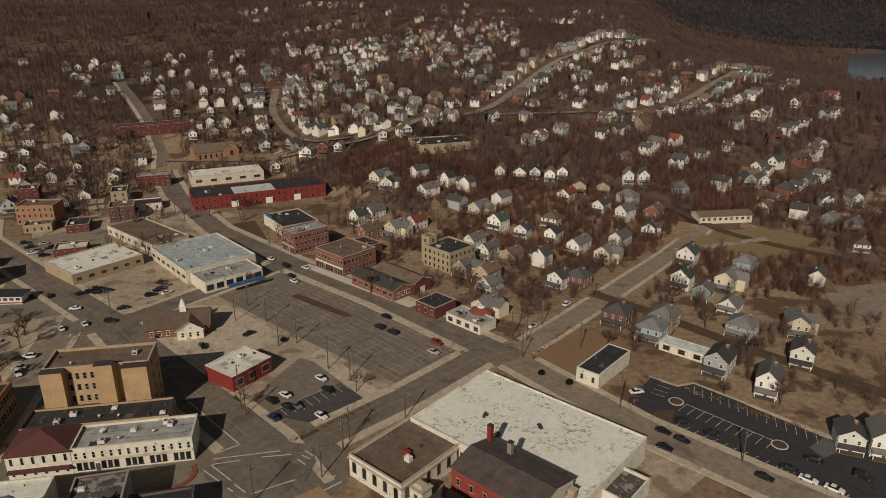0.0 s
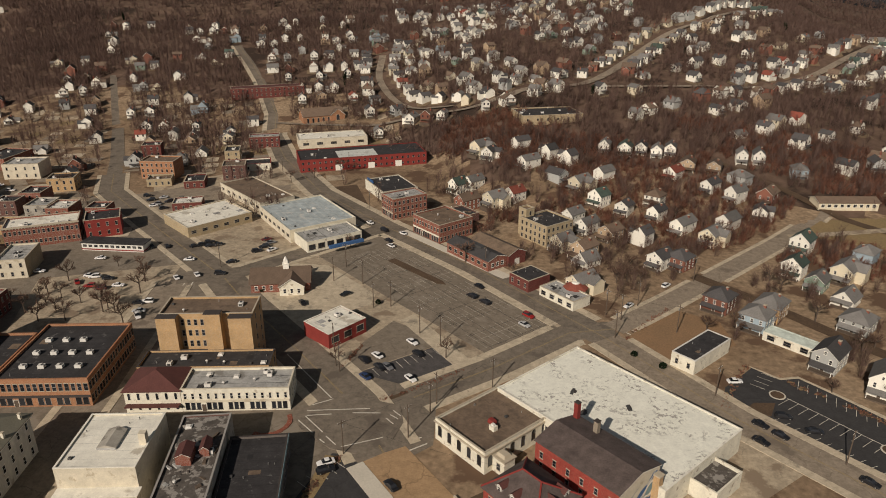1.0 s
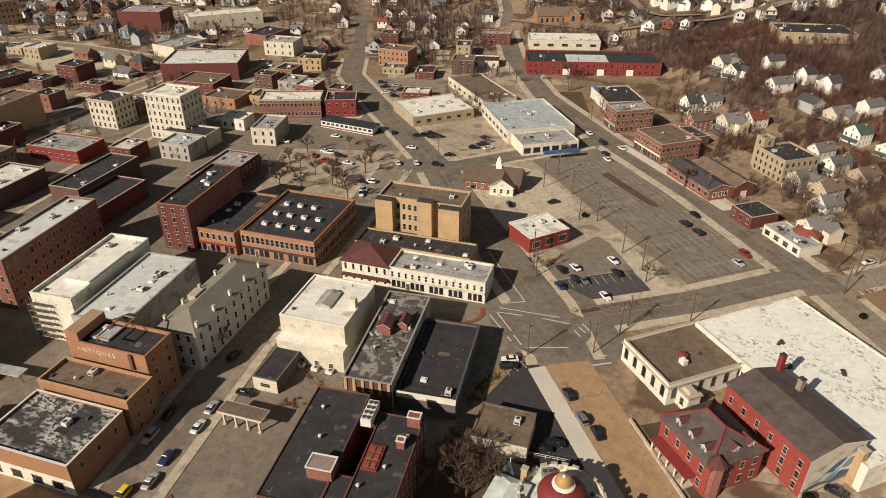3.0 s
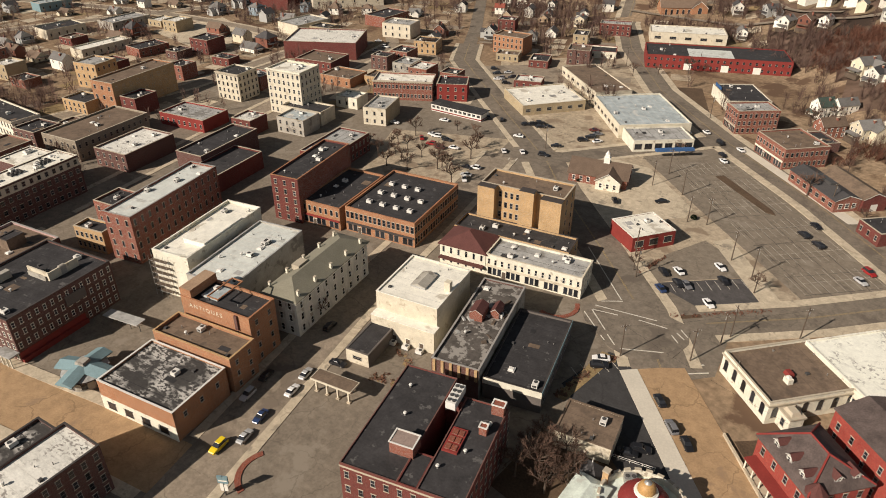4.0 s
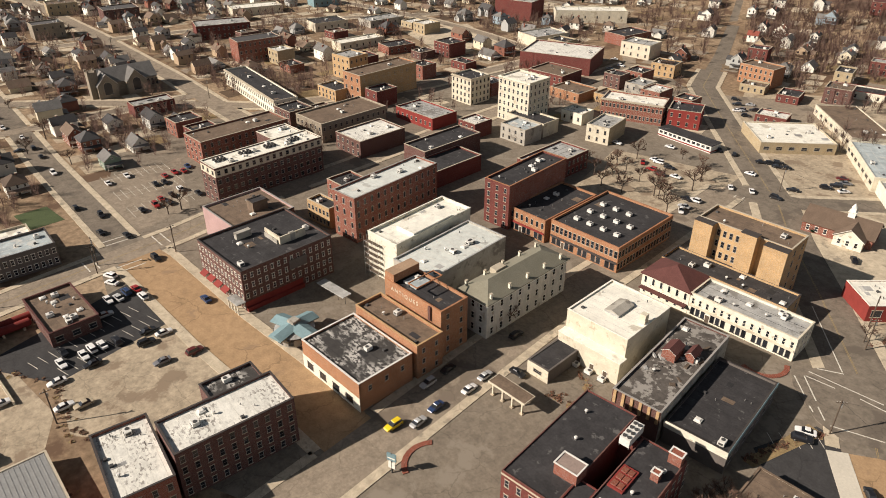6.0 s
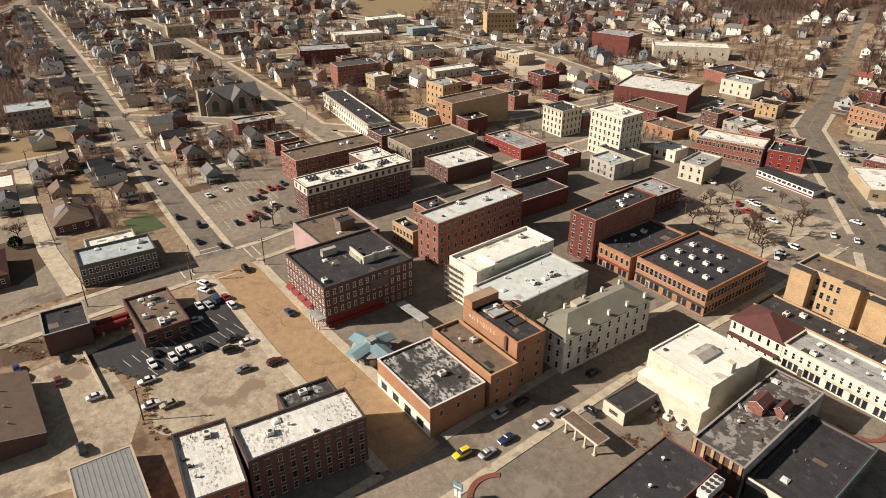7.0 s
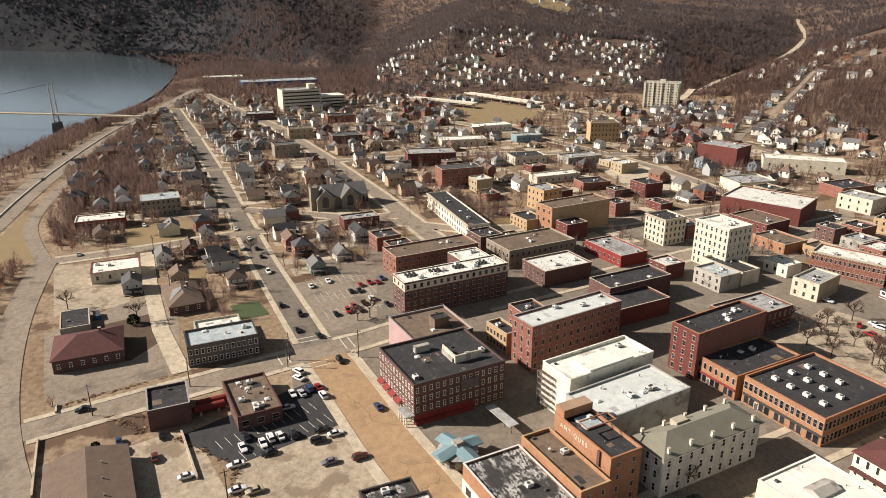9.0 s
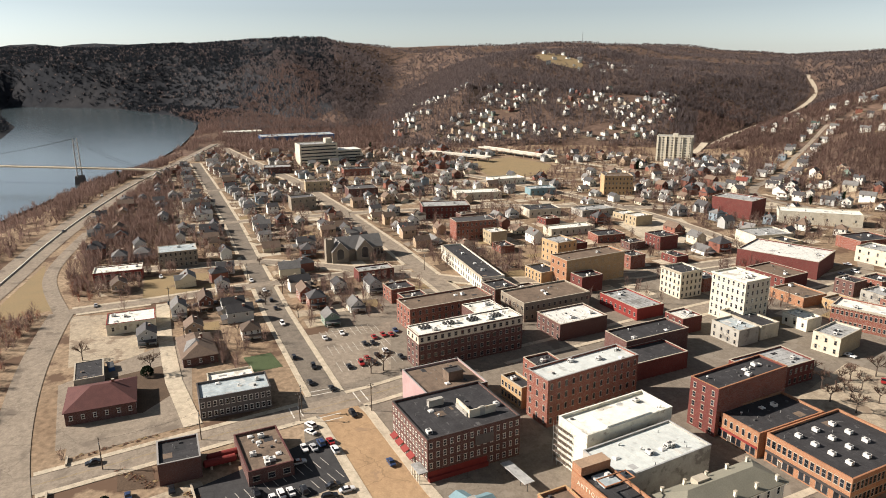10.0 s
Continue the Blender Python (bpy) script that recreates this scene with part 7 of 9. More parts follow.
def long_school():
    e = thing("school", 152, 358, gz(152, 356) + 0.2, 8, "long low tan school with a brown roof", "school")
    part("wall", gabled_walls(10, 30, 3.6, 1.6, "siding_cream"), e, "", pose(0, 0, 0, 0, 0, 90))
    part("roof", gable_roof(10, 30, 1.6, 0.6, 0.2, 3.62, "shingle_brown"), e, "", pose(0, 0, 0, 0, 0, 90))
    for k in range(9):
        part("window", window_mesh(1.8, 1.5, "white_paint"), e, "", pose(-13 + 3.2 * k, -5.0, 1.9))


long_school()
block("store", "flat dark-roofed hall on the slope", 0.0, 470.0, 20, 42, 26, 5.5, wall="brick_buff", roof="roof_tar", floors=1, faces="F", bay=6, fittings=8, z=gz(0, 470) - 1)
block("brick_building", "long dark red school block in trees", -235.0, 560.0, 28, 60, 14, 8, wall="brick_maroon", roof="shingle_maroon", floors=2, faces="F", bay=3.5, fittings=0, z=gz(-235, 560), parapet=0.2)

def octagon_porch(x, y, rot):
    e = thing("restaurant", x, y, 0, rot, "white restaurant front under an orange octagonal roof", "building")
    s = Shape()
    s.tube((0, 0, -0.3), (0, 0, 3.4), 4.2, 4.2, "plaster_white", 8)
    part("wall", s, e)
    s = Shape()
    s.tube((0, 0, 3.4), (0, 0, 5.2), 5.0, 1.6, "shingle_red", 8)
    s.tube((0, 0, 5.2), (0, 0, 5.6), 1.6, 1.2, "white_paint", 8)
    part("roof", s, e, "orange octagonal shingle roof")
    for k in range(4):
        part("window", window_mesh(1.8, 1.4, "white_paint"), e, "", pose(0, 0, 0, 0, 0, 45 * k - 67.5) @ pose(0, -3.9, 1.8))


octagon_porch(14.5, 237.5, -44)
block("garage", "long low white garage with a pale aqua roof", 83.4, 210.6, -39.5, 16.0, 6.0, 3.2, wall="plaster_white", roof="roof_aqua", floors=1, faces="F", bay=4, win=(2.4, 1.6), fittings=0, parapet=0.12, coping="roof_aqua")

# ---------------- the flats to the west ----------------
block("shop_building", "two-storey dark brick shop with a pale roof and white windows", -227.5, -10.8, 97.0, 23.4, 13.0, 7.8, wall="plaster_dark", roof="roof_blue", floors=2, faces="F", bay=1.8, trim="white_paint", fittings=3, coping="dark_trim")
block("shop_annex", "low white-roofed rear annex", -241.0, -12.0, 97.0, 16.0, 12.0, 5.0, wall="plaster_cream", roof="roof_white", floors=1, faces="", fittings=1)


def hip_house(x, y, rot, w, d, h, rise, wall, roof, label):
    """A broad low building under a hipped roof with its windows and a chimney."""
    FOOT.append((x, y, radians(rot), w, d))
    e = thing("house", x, y, 0, rot, label, "house")
    s = Shape()
    s.box(-w / 2, -d / 2, -0.5, w / 2, d / 2, h, wall)
    part("wall", s, e)
    if w > d:
        part("roof", gable_roof(d, w, rise, 0.5, 0.2, h, roof, hip=d * 0.42), e, "", pose(0, 0, 0, 0, 0, 90))
    else:
        part("roof", gable_roof(w, d, rise, 0.5, 0.2, h, roof, hip=w * 0.42), e)
    for face, run in (("F", w), ("R", d), ("L", d)):
        for k in range(int(run / 3.4)):
            part("window", window_mesh(1.0, 1.4, "white_paint"), e, "", on_face(face, w, d, (k + 0.5) * run / int(run / 3.4) - run / 2, h * 0.52))
    s = Shape()
    s.box(-0.45, -0.4, 0, 0.45, 0.4, 2.6, "brick_red")
    s.box(-0.52, -0.47, 2.6, 0.52, 0.47, 2.8, "stone_trim")
    part("chimney", s, e, "", pose(w * 0.18, d * 0.1, h + rise * 0.4))


hip_house(-239.5, -54.8, 97.0, 21.5, 20.0, 4.8, 3.6, "brick_dark", "shingle_maroon", "broad dark brick house under a brown hipped roof")
hip_house(-277.5, -26.0, 100.0, 13.0, 24.0, 3.8, 3.0, "brick_dark", "shingle_brown", "long low dark house under a brown hipped roof")
block("shed", "low grey shed with a flat dark roof", -266.5, -64.0, 100.0, 10.0, 17.0, 3.2, wall="plaster_grey", roof="roof_tar", floors=0, faces="", fittings=0, parapet=0.15)
block("shop_building", "plain grey brick box with a dark grey roof", -191.5, -26.0, 97.0, 11.5, 13.5, 6.8, wall="brick_dark", roof="roof_tar", floors=2, faces="", fittings=0, coping="grey_trim")
block("bar", "low bar with a dark roof crowded with pale roof units", -189.0, -2.4, 100.5, 12.9, 22.3, 4.6, wall="brick_dark", roof="roof_brown", floors=1, faces="F", bay=3, win=(2.0, 1.6), fittings=12, coping="shingle_maroon")
block("store", "low white-roofed store with a dark front", -318.0, -56.0, 97.0, 20.0, 15.0, 5.0, wall="plaster_cream", roof="roof_white", floors=1, faces="F", bay=4, fittings=4, parapet=0.3, coping="red_paint")
block("store", "white and red fire station with a white roof", -399.0, -73.5, 95.0, 24.6, 13.0, 5.6, wall="red_paint", roof="roof_white", floors=1, faces="F", bay=4, win=(3.0, 2.8), kind="shop", fittings=3, parapet=0.5, coping="plaster_white")
block("school", "grey stone three-storey school", -419.1, -44.1, 97.0, 21.2, 16.0, 9.6, wall="stone_grey", roof="roof_blue", floors=3, faces="FR", bay=2.4, fittings=1, parapet=0.2)


def stone_church():
    e = thing("church", -404.0, 58.0, 0, 97.0, "grey stone church with crossing gables and traceried windows", "church")
    part("wall", gabled_walls(15, 32, 7.0, 6.0, "stone_grey"), e, "", pose(0, 0, 0, 0, 0, 90))
    part("roof", gable_roof(15, 32, 6.0, 0.4, 0.25, 7.02, "shingle_grey"), e, "", pose(0, 0, 0, 0, 0, 90))
    for x in (-11, 4):
        part("gable_wall", gabled_walls(10, 12, 7.0, 5.6, "stone_grey"), e, "", pose(x, -5.0, 0))
        part("gable_roof", gable_roof(10, 12, 5.6, 0.3, 0.25, 7.02, "shingle_grey"), e, "", pose(x, -5.0, 0))
        part("window", window_mesh(4.2, 4.6, "stone_trim", "arch"), e, "", pose(x, -11.0, 4.2))
    s = Shape()
    s.box(-2.4, -2.4, 0, 2.4, 2.4, 14, "stone_grey")
    for k in range(4):
        s.box(-2.4 + 3.8 * (k % 2), -2.4 + 3.8 * (k // 2), 14, -1.4 + 3.8 * (k % 2), -1.4 + 3.8 * (k // 2), 15.2, "stone_grey")
    part("tower", s, e, "square battlemented stone tower", pose(-16.5, -6, 0))
    for k in range(4):
        part("window", window_mesh(1.4, 3.2, "stone_trim", "arch"), e, "", pose(9 + 2.2 * k, -7.5, 3.6))


stone_church()


def hospital():
    e = block("hospital", "large cream hospital slab with window bands", -815.0, 78.0, 98.2, 44.0, 26.0, 24.0, wall="plaster_cream", roof="roof_grey", floors=0, faces="", fittings=4)
    for fl in range(6):
        for face, run in (("F", 44), ("R", 26)):
            part("window_band", window_mesh(run - 3, 1.5, "plaster_white", "shop"), e, "", on_face(face, 44, 26, 0, 2.2 + 3.8 * fl))
    s = Shape()
    s.box(22, -9, -0.5, 52, 14, 15, "plaster_cream")
    s.box(22.3, -8.7, 15, 51.7, 13.7, 15.2, "roof_white")
    s.box(10, -6, 24, 18, 4, 29, "plaster_cream")
    part("lower_wing", s, e)
    for fl in range(4):
        part("window_band", window_mesh(27, 1.5, "plaster_white", "shop"), e, "", pose(37, -9.0, 2 + 3.5 * fl))


hospital()


def apartment_tower():
    e = block("apartment_tower", "pale ten-storey apartment slab with rows of balconies", -702.5, 483.0, 50.7, 40.0, 15.0, 29.5, wall="plaster_cream", roof="roof_grey", floors=10, faces="FR", bay=4.4, win=(2.2, 1.5), trim="plaster_white", kind="plain", fittings=2, side_wall="brick_buff", z=gz(-702, 483))
    for k in range(5):
        s = Shape()
        s.box(-0.25, -8.5, 0, 0.25, -7.5, 29.0, "plaster_white")
        part("pilaster", s, e, "", pose(-18 + 9 * k, 0, 0))
    s = Shape()
    s.box(-3, -3, 29.0, 3, 3, 32.0, "plaster_cream")
    part("lift_house", s, e)


apartment_tower()
block("brick_building", "tall orange brick school with bare walls", -541.0, 315.0, 72.3, 25.0, 18.0, 17.0, wall="brick_tan", roof="roof_brown", floors=4, faces="F", bay=3, fittings=2)
block("brick_building", "plain dark red brick warehouse box", -433.5, 358.3, 24.2, 31.4, 22.0, 14.0, wall="brick_maroon", roof="roof_grey", floors=0, faces="", fittings=3)
block("warehouse", "long pale warehouse with a white roof", -393.2, 395.0, 53.8, 54.0, 18.0, 9.0, wall="plaster_cream", roof="roof_white", floors=1, faces="F", bay=8, fittings=3)
block("brick_building", "wide dark red brick block with white stripes", -498.4, 143.1, 81.8, 36.4, 20.0, 9.6, wall="brick_maroon", roof="roof_grey", floors=2, faces="F", bay=3, fittings=3)
block("brick_building", "red brick villa block with tall bays", -427.0, 142.2, 92.0, 28.0, 14.0, 13.0, wall="brick_red", roof="shingle_dark", floors=3, faces="FR", bay=2.8, fittings=2, parapet=0.3)
block("brick_building", "low pale workshop with a flat roof", -560.0, 190.0, 85.0, 40.0, 18.0, 6.0, wall="plaster_cream", roof="roof_white", floors=1, faces="F", bay=5, fittings=3)
block("brick_building", "red brick building by the avenue", -358.0, 62.0, 97.0, 20.0, 10.0, 6.0, wall="brick_maroon", roof="roof_grey", floors=2, faces="F", fittings=1)
for x, y, w, d, hh, wl, rf in ((-470, 255, 30, 16, 5, "plaster_grey", "roof_grey"), (-420, 210, 34, 12, 5, "plaster_cream", "roof_white"), (-395, 225, 20, 14, 5, "brick_red", "roof_tar"), (-360, 320, 28, 20, 7, "plaster_cream", "roof_grey"),
                               (-330, 370, 26, 18, 7, "brick_red", "roof_tar"), (-480, 215, 26, 18, 6, "plaster_cream", "roof_tar"), (-620, 240, 34, 18, 6, "plaster_white", "roof_white"), (-560, 250, 24, 14, 6, "aqua_paint", "roof_blue"), (-640, 60, 22, 16, 9, "brick_buff", "roof_brown"),
                               (-600, 95, 26, 20, 8, "brick_dark", "shingle_dark"), (-560, 40, 20, 14, 10, "stone_grey", "shingle_dark"), (-720, 110, 30, 18, 7, "brick_red", "roof_tar"), (-760, 30, 28, 20, 7, "brick_dark", "roof_grey")):
    block("brick_building", "low workshop or shop block in the flats", x, y, 90 + random.uniform(-6, 8), w, d, hh, wall=wl, roof=rf, floors=max(1, hh // 4), faces="F", bay=4.5, fittings=2)


def fuel_tank(x, y):
    e = thing("storage_tank", x, y, 0, 100.5, "red cylindrical storage tank lying on saddles", "tank", "red tanks")
    s = Shape()
    s.tube((-4.4, 0, 1.7), (4.4, 0, 1.7), 1.15, 1.15, "red_paint", 16)
    s.tube((4.4, 0, 1.7), (4.8, 0, 1.7), 1.15, 0.5, "red_paint", 16)
    s.tube((-4.8, 0, 1.7), (-4.4, 0, 1.7), 0.5, 1.15, "red_paint", 16)
    part("shell", s, e)
    for k in (-2.6, 2.6):
        s = Shape()
        s.box(k - 0.3, -1.1, 0, k + 0.3, 1.1, 1.0, "concrete")
        part("saddle", s, e)


fuel_tank(-193.5, -14.0)
fuel_tank(-190.2, -14.8)


def hip_hall():
    e = thing("hall", -158.5, -42.5, 0, 100.5, "large low hall under a plain brown gabled roof", "building")
    part("wall", gabled_walls(19, 27, 3.8, 2.2, "brick_dark"), e)
    part("roof", gable_roof(19, 27, 2.2, 0.6, 0.2, 3.82, "shingle_brown"), e)
    for k in range(3):
        s = Shape()
        s.tube((0, 0, 0), (0, 0, 1.0), 0.2, 0.2, "metal", 8)
        part("vent", s, e, "", pose(3.5, -8 + 7 * k, 5.0))


hip_hall()
block("shed", "corrugated metal shed with a pale ribbed roof", -123.3, -17.9, 8.0, 20.0, 13.0, 3.6, wall="metal_white", roof="metal", floors=0, faces="", fittings=0, parapet=0.1)


for k in range(13):
    s = Shape()
    s.box(-9.6, -0.09, 0, 9.6, 0.06, 0.07, "metal")
    tagged(new("roof_rib", s.mesh("roof_rib")), "raised rib of the corrugated shed roof", "roof rib", kind="structure").matrix_basis = pose(-123.3, -17.9, 3.54, 0, 0, 8.0) @ pose(0, -5.9 + 0.98 * k, 0)


def overpass(x, y, rot, length, width=10.0, high=6.0):
    e = thing("overpass", x, y, gz(x, y), rot, "pale concrete highway overpass on round piers", "bridge", "highway overpasses")
    s = Shape()
    s.box(-length / 2, -width / 2, high - 1.1, length / 2, width / 2, high, "concrete_pale")
    part("deck", s, e)
    for sg in (-1, 1):
        s = Shape()
        s.box(-length / 2, sg * width / 2 - 0.2, high, length / 2, sg * width / 2 + 0.2, high + 0.9, "concrete_pale")
        part("parapet", s, e)
    for k in range(int(length / 16) + 1):
        s = Shape()
        s.tube((-length / 2 + 16 * k, 0, -1), (-length / 2 + 16 * k, 0, high - 1.1), 0.8, 0.8, "concrete", 10)
        part("pier", s, e)


overpass(-800, 245, 35, 96)
overpass(-800, 322, 22, 130)
block("warehouse", "long low works with a pale blue roof", -1085, 75, 95, 110, 40, 8, wall="blue_paint", roof="roof_blue", floors=0, faces="", fittings=3)
block("warehouse", "long low works shed beside the woods", -1180, -5, 95, 60, 30, 7, wall="plaster_cream", roof="roof_white", floors=0, faces="", fittings=2)


def in_rects(x, y, margin):
    for cx, cy, a, w, d in FOOT:
        dx, dy = x - cx, y - cy
        u, v = dx * math.cos(a) + dy * math.sin(a), -dx * math.sin(a) + dy * math.cos(a)
        if abs(u) < w / 2 + margin and abs(v) < d / 2 + margin:
            return True
    return False


INFILL_WALLS = ["brick_dark", "brick_red", "brick_maroon", "brick_dark", "brick_dark", "stone_grey", "brick_maroon", "brick_buff", "plaster_grey", "brick_red"]
INFILL_ROOFS = ["roof_tar", "roof_tar", "roof_grey", "roof_brown", "roof_tar", "roof_tar", "roof_white_worn", "roof_brown", "roof_blue"]
WORDS = {"brick_dark": "dark brick", "brick_red": "red brick", "brick_maroon": "maroon brick", "stone_grey": "grey stone", "plaster_cream": "cream rendered", "brick_buff": "buff brick", "plaster_grey": "grey rendered", "brick_orange": "orange brick"}
ROOF_WORDS = {"roof_tar": "black tar", "roof_grey": "grey", "roof_brown": "brown", "roof_white_worn": "patchy white", "roof_white": "white", "roof_blue": "pale blue-grey"}


def infill(x0, x1, y0, y1, rot, keep, seed, pitch=15.5, edge=None):
    """Small shops and sheds that close the gaps of a block."""
    rnd = random.Random(seed)
    c, s = math.cos(radians(rot)), math.sin(radians(rot))
    for i in range(int((x1 - x0) / pitch)):
        for j in range(int((y1 - y0) / pitch)):
            x, y = x0 + (i + 0.5) * pitch + rnd.uniform(-2, 2), y0 + (j + 0.5) * pitch + rnd.uniform(-2, 2)
            w, d, h = rnd.uniform(9, 14.5), rnd.uniform(9, 15.0), rnd.choice((4.2, 4.6, 7.2, 7.8, 8.6))
            wl, rf, go = rnd.choice(INFILL_WALLS), rnd.choice(INFILL_ROOFS), rnd.random()
            if go > keep:
                continue
            pts = [(x + c * a - s * b, y + s * a + c * b) for a in (-w / 2, 0, w / 2) for b in (-d / 2, 0, d / 2)]
            if any(in_rects(px, py, 1.2) or in_street(px, py, None, 2.6) for px, py in pts) or any(math.hypot(o[0] - x, o[1] - y) < 9 for o in BLOCKED):
                continue
            block("shop_building", f"small {WORDS[wl]} shop with a {ROOF_WORDS[rf]} roof", x, y, rot, w, d, h, wall=wl, roof=rf, floors=1 if h < 6 else 2, faces="F", bay=3.0, fittings=2, seed=i * 31 + j)


BLOCKED = [(-182.8, 254.0), (-172, 254), (-193, 254)]
infill(-345, -195, 62, 330, 10.5, 0.85, 3)
infill(-480, -345, 100, 330, 8.0, 0.32, 4, 20.0)
infill(-300, -160, 300, 420, 20.0, 0.4, 5, 19.0)
infill(-60, 20, 290, 330, -45.0, 0.3, 6)

# ---------------- houses ----------------
KINDS = {
    "white_gable": dict(label="white two-storey frame house with a grey gabled roof", w=7.4, d=11, h=6.3, wall="siding_white", roof="shingle_grey"),
    "white_dark": dict(label="white frame house with a dark gabled roof and porch", w=7.0, d=10, h=6.3, wall="siding_white", roof="shingle_dark"),
    "white_wing": dict(label="white house with a side wing and dark shingle roof", w=7.2, d=10, h=6.3, wall="siding_white", roof="shingle_dark", wing=True),
    "white_hip": dict(label="white square house with a hipped brown roof", w=9.0, d=9.5, h=5.8, wall="siding_white", roof="shingle_brown", hip=4.0),
    "white_green": dict(label="white house with a green shingle roof", w=8.0, d=11, h=6.3, wall="siding_white", roof="shingle_green"),
    "white_red": dict(label="white house with a red roof", w=7.5, d=10, h=5.4, wall="siding_white", roof="shingle_red"),
    "white_low": dict(label="low white bungalow with a grey roof", w=8.0, d=11, h=3.2, wall="siding_white", roof="shingle_grey"),
    "cream_wing": dict(label="cream house with a side wing and grey roof", w=7.8, d=10.5, h=6.3, wall="siding_cream", roof="shingle_grey", wing=True),
    "cream_low": dict(label="low cream bungalow with a brown roof", w=8.2, d=11, h=3.2, wall="siding_cream", roof="shingle_brown"),
    "grey_gable": dict(label="grey frame house with a dark roof", w=7.4, d=10.5, h=6.3, wall="siding_grey", roof="shingle_dark"),
    "grey_hip": dict(label="grey house with a hipped slate roof", w=9.0, d=9.5, h=5.4, wall="siding_grey", roof="shingle_grey", hip=4.2),
    "blue_hip": dict(label="blue-grey house with a hipped roof", w=8.6, d=9, h=6.3, wall="siding_blue", roof="shingle_grey", hip=4.0),
    "tan_gable": dict(label="tan frame house with a brown roof", w=7.4, d=10.5, h=6.3, wall="siding_tan", roof="shingle_brown"),
    "brick_hip": dict(label="red brick house with a hipped dark roof", w=9.5, d=10, h=6.4, wall="brick_house", roof="shingle_dark", hip=4.4),
    "tan_hip": dict(label="square tan brick house with a hipped slate roof", w=10.0, d=11, h=6.6, wall="brick_tan", roof="shingle_grey", hip=4.6),
    "brick_gable": dict(label="red brick house with a gabled brown roof", w=7.6, d=11, h=6.4, wall="brick_house", roof="shingle_brown"),
    "green_gable": dict(label="dark green frame house with a grey roof", w=7.2, d=9, h=5.0, wall="siding_green", roof="shingle_grey"),
}
PATTERN = {}


FAR_V, FAR_F, FAR_I, FAR_M = [], [], [], []


def far_house(kind, x, y, z, rot):
    """A house too far to be picked apart: its walls, roof, porch and windows join the far houses."""
    k = KINDS[kind]
    rnd = random.Random(int(x * 13 + y * 29))
    big = rnd.uniform(0.72, 1.0) * (0.82 if math.hypot(x, y) > 930 else 1.0)
    w, d, h = k["w"] * big, k["d"] * big * rnd.uniform(0.85, 1.15), k["h"] * rnd.uniform(0.78, 1.0)
    rise = w * rnd.uniform(0.3, 0.46)
    s = gabled_walls(w, d, h, rise, k["wall"])
    if rnd.random() < 0.55:   # a lower rear or side wing
        ww, wd, wh = w * rnd.uniform(0.55, 0.8), w * rnd.uniform(0.8, 1.3), h * rnd.uniform(0.55, 0.9)
        m = pose(rnd.choice((-1, 1)) * w * 0.5, d * rnd.uniform(-0.2, 0.4), 0, 0, 0, 90)
        for g in (gabled_walls(ww, wd, wh, ww * 0.38, k["wall"]), gable_roof(ww, wd, ww * 0.38, 0.3, 0.15, wh + 0.02, k["roof"])):
            for q in sorted(set(g.i)):
                s.poly([m @ Vector(v) for v in g.v], [f for f, c in zip(g.f, g.i) if c == q], g.mats[q])
    if rnd.random() < 0.7:
        a, b = w * rnd.uniform(0.1, 0.3), d * rnd.uniform(-0.3, 0.3)
        s.box(a - 0.4, b - 0.4, h, a + 0.4, b + 0.4, h + rise + 0.8, "brick_red")
    r = gable_roof(w, d, rise, 0.4, 0.16, h + 0.02, k["roof"], hip=k.get("hip", 0.0))
    for m in sorted(set(r.i)):
        s.poly(r.v, [f for f, q in zip(r.f, r.i) if q == m], r.mats[m])
    s.box(-w * 0.45, -d / 2 - 2.2, 2.6, w * 0.45, -d / 2, 2.85, k["roof"])
    s.box(-w * 0.45, -d / 2 - 2.1, -2, w * 0.45, -d / 2, 0.5, "wood_dark")
    for a in (-w * 0.25, w * 0.25):
        s.box(a - 0.5, -d / 2 - 0.05, h - 2.0, a + 0.5, -d / 2, h - 0.5, "glass")
    for b in (-d * 0.25, d * 0.25):
        for sg in (-1, 1):
            s.box(sg * w / 2 - 0.04, b - 0.5, h - 2.0, sg * w / 2 + 0.04, b + 0.5, h - 0.5, "glass")
    m, o = pose(x, y, z, 0, 0, rot), len(FAR_V)
    FAR_V.extend([tuple(m @ Vector(v)) for v in s.v])
    FAR_F.extend([[o + j for j in f] for f in s.f])
    for q in s.i:
        if s.mats[q] not in FAR_M:
            FAR_M.append(s.mats[q])
        FAR_I.append(FAR_M.index(s.mats[q]))


def put_house(kind, x, y, rot, far=False, scale=1.0, group="houses of the town"):
    z = gz(x, y)
    if far and math.hypot(x, y) > 450:
        far_house(kind, x, y, z, rot)
        return None
    key = (kind, far)
    rnd = random.Random(int(x * 11 + y * 23))
    m = pose(x, y, z, 0, 0, rot) @ Matrix.Diagonal((rnd.uniform(0.88, 1.03), rnd.uniform(0.85, 1.1), rnd.uniform(0.84, 1.0), 1))
    if key not in PATTERN:
        e = house(**KINDS[kind], far=far)
        e.matrix_basis = m
        tagged(e, group=group)
        PATTERN[key] = e
        return e
    return copy_thing(PATTERN[key], m)


TAKEN = []


def near_house(kind, x, y, rot):
    put_house(kind, x, y, rot)
    TAKEN.append((x, y, 8.0))


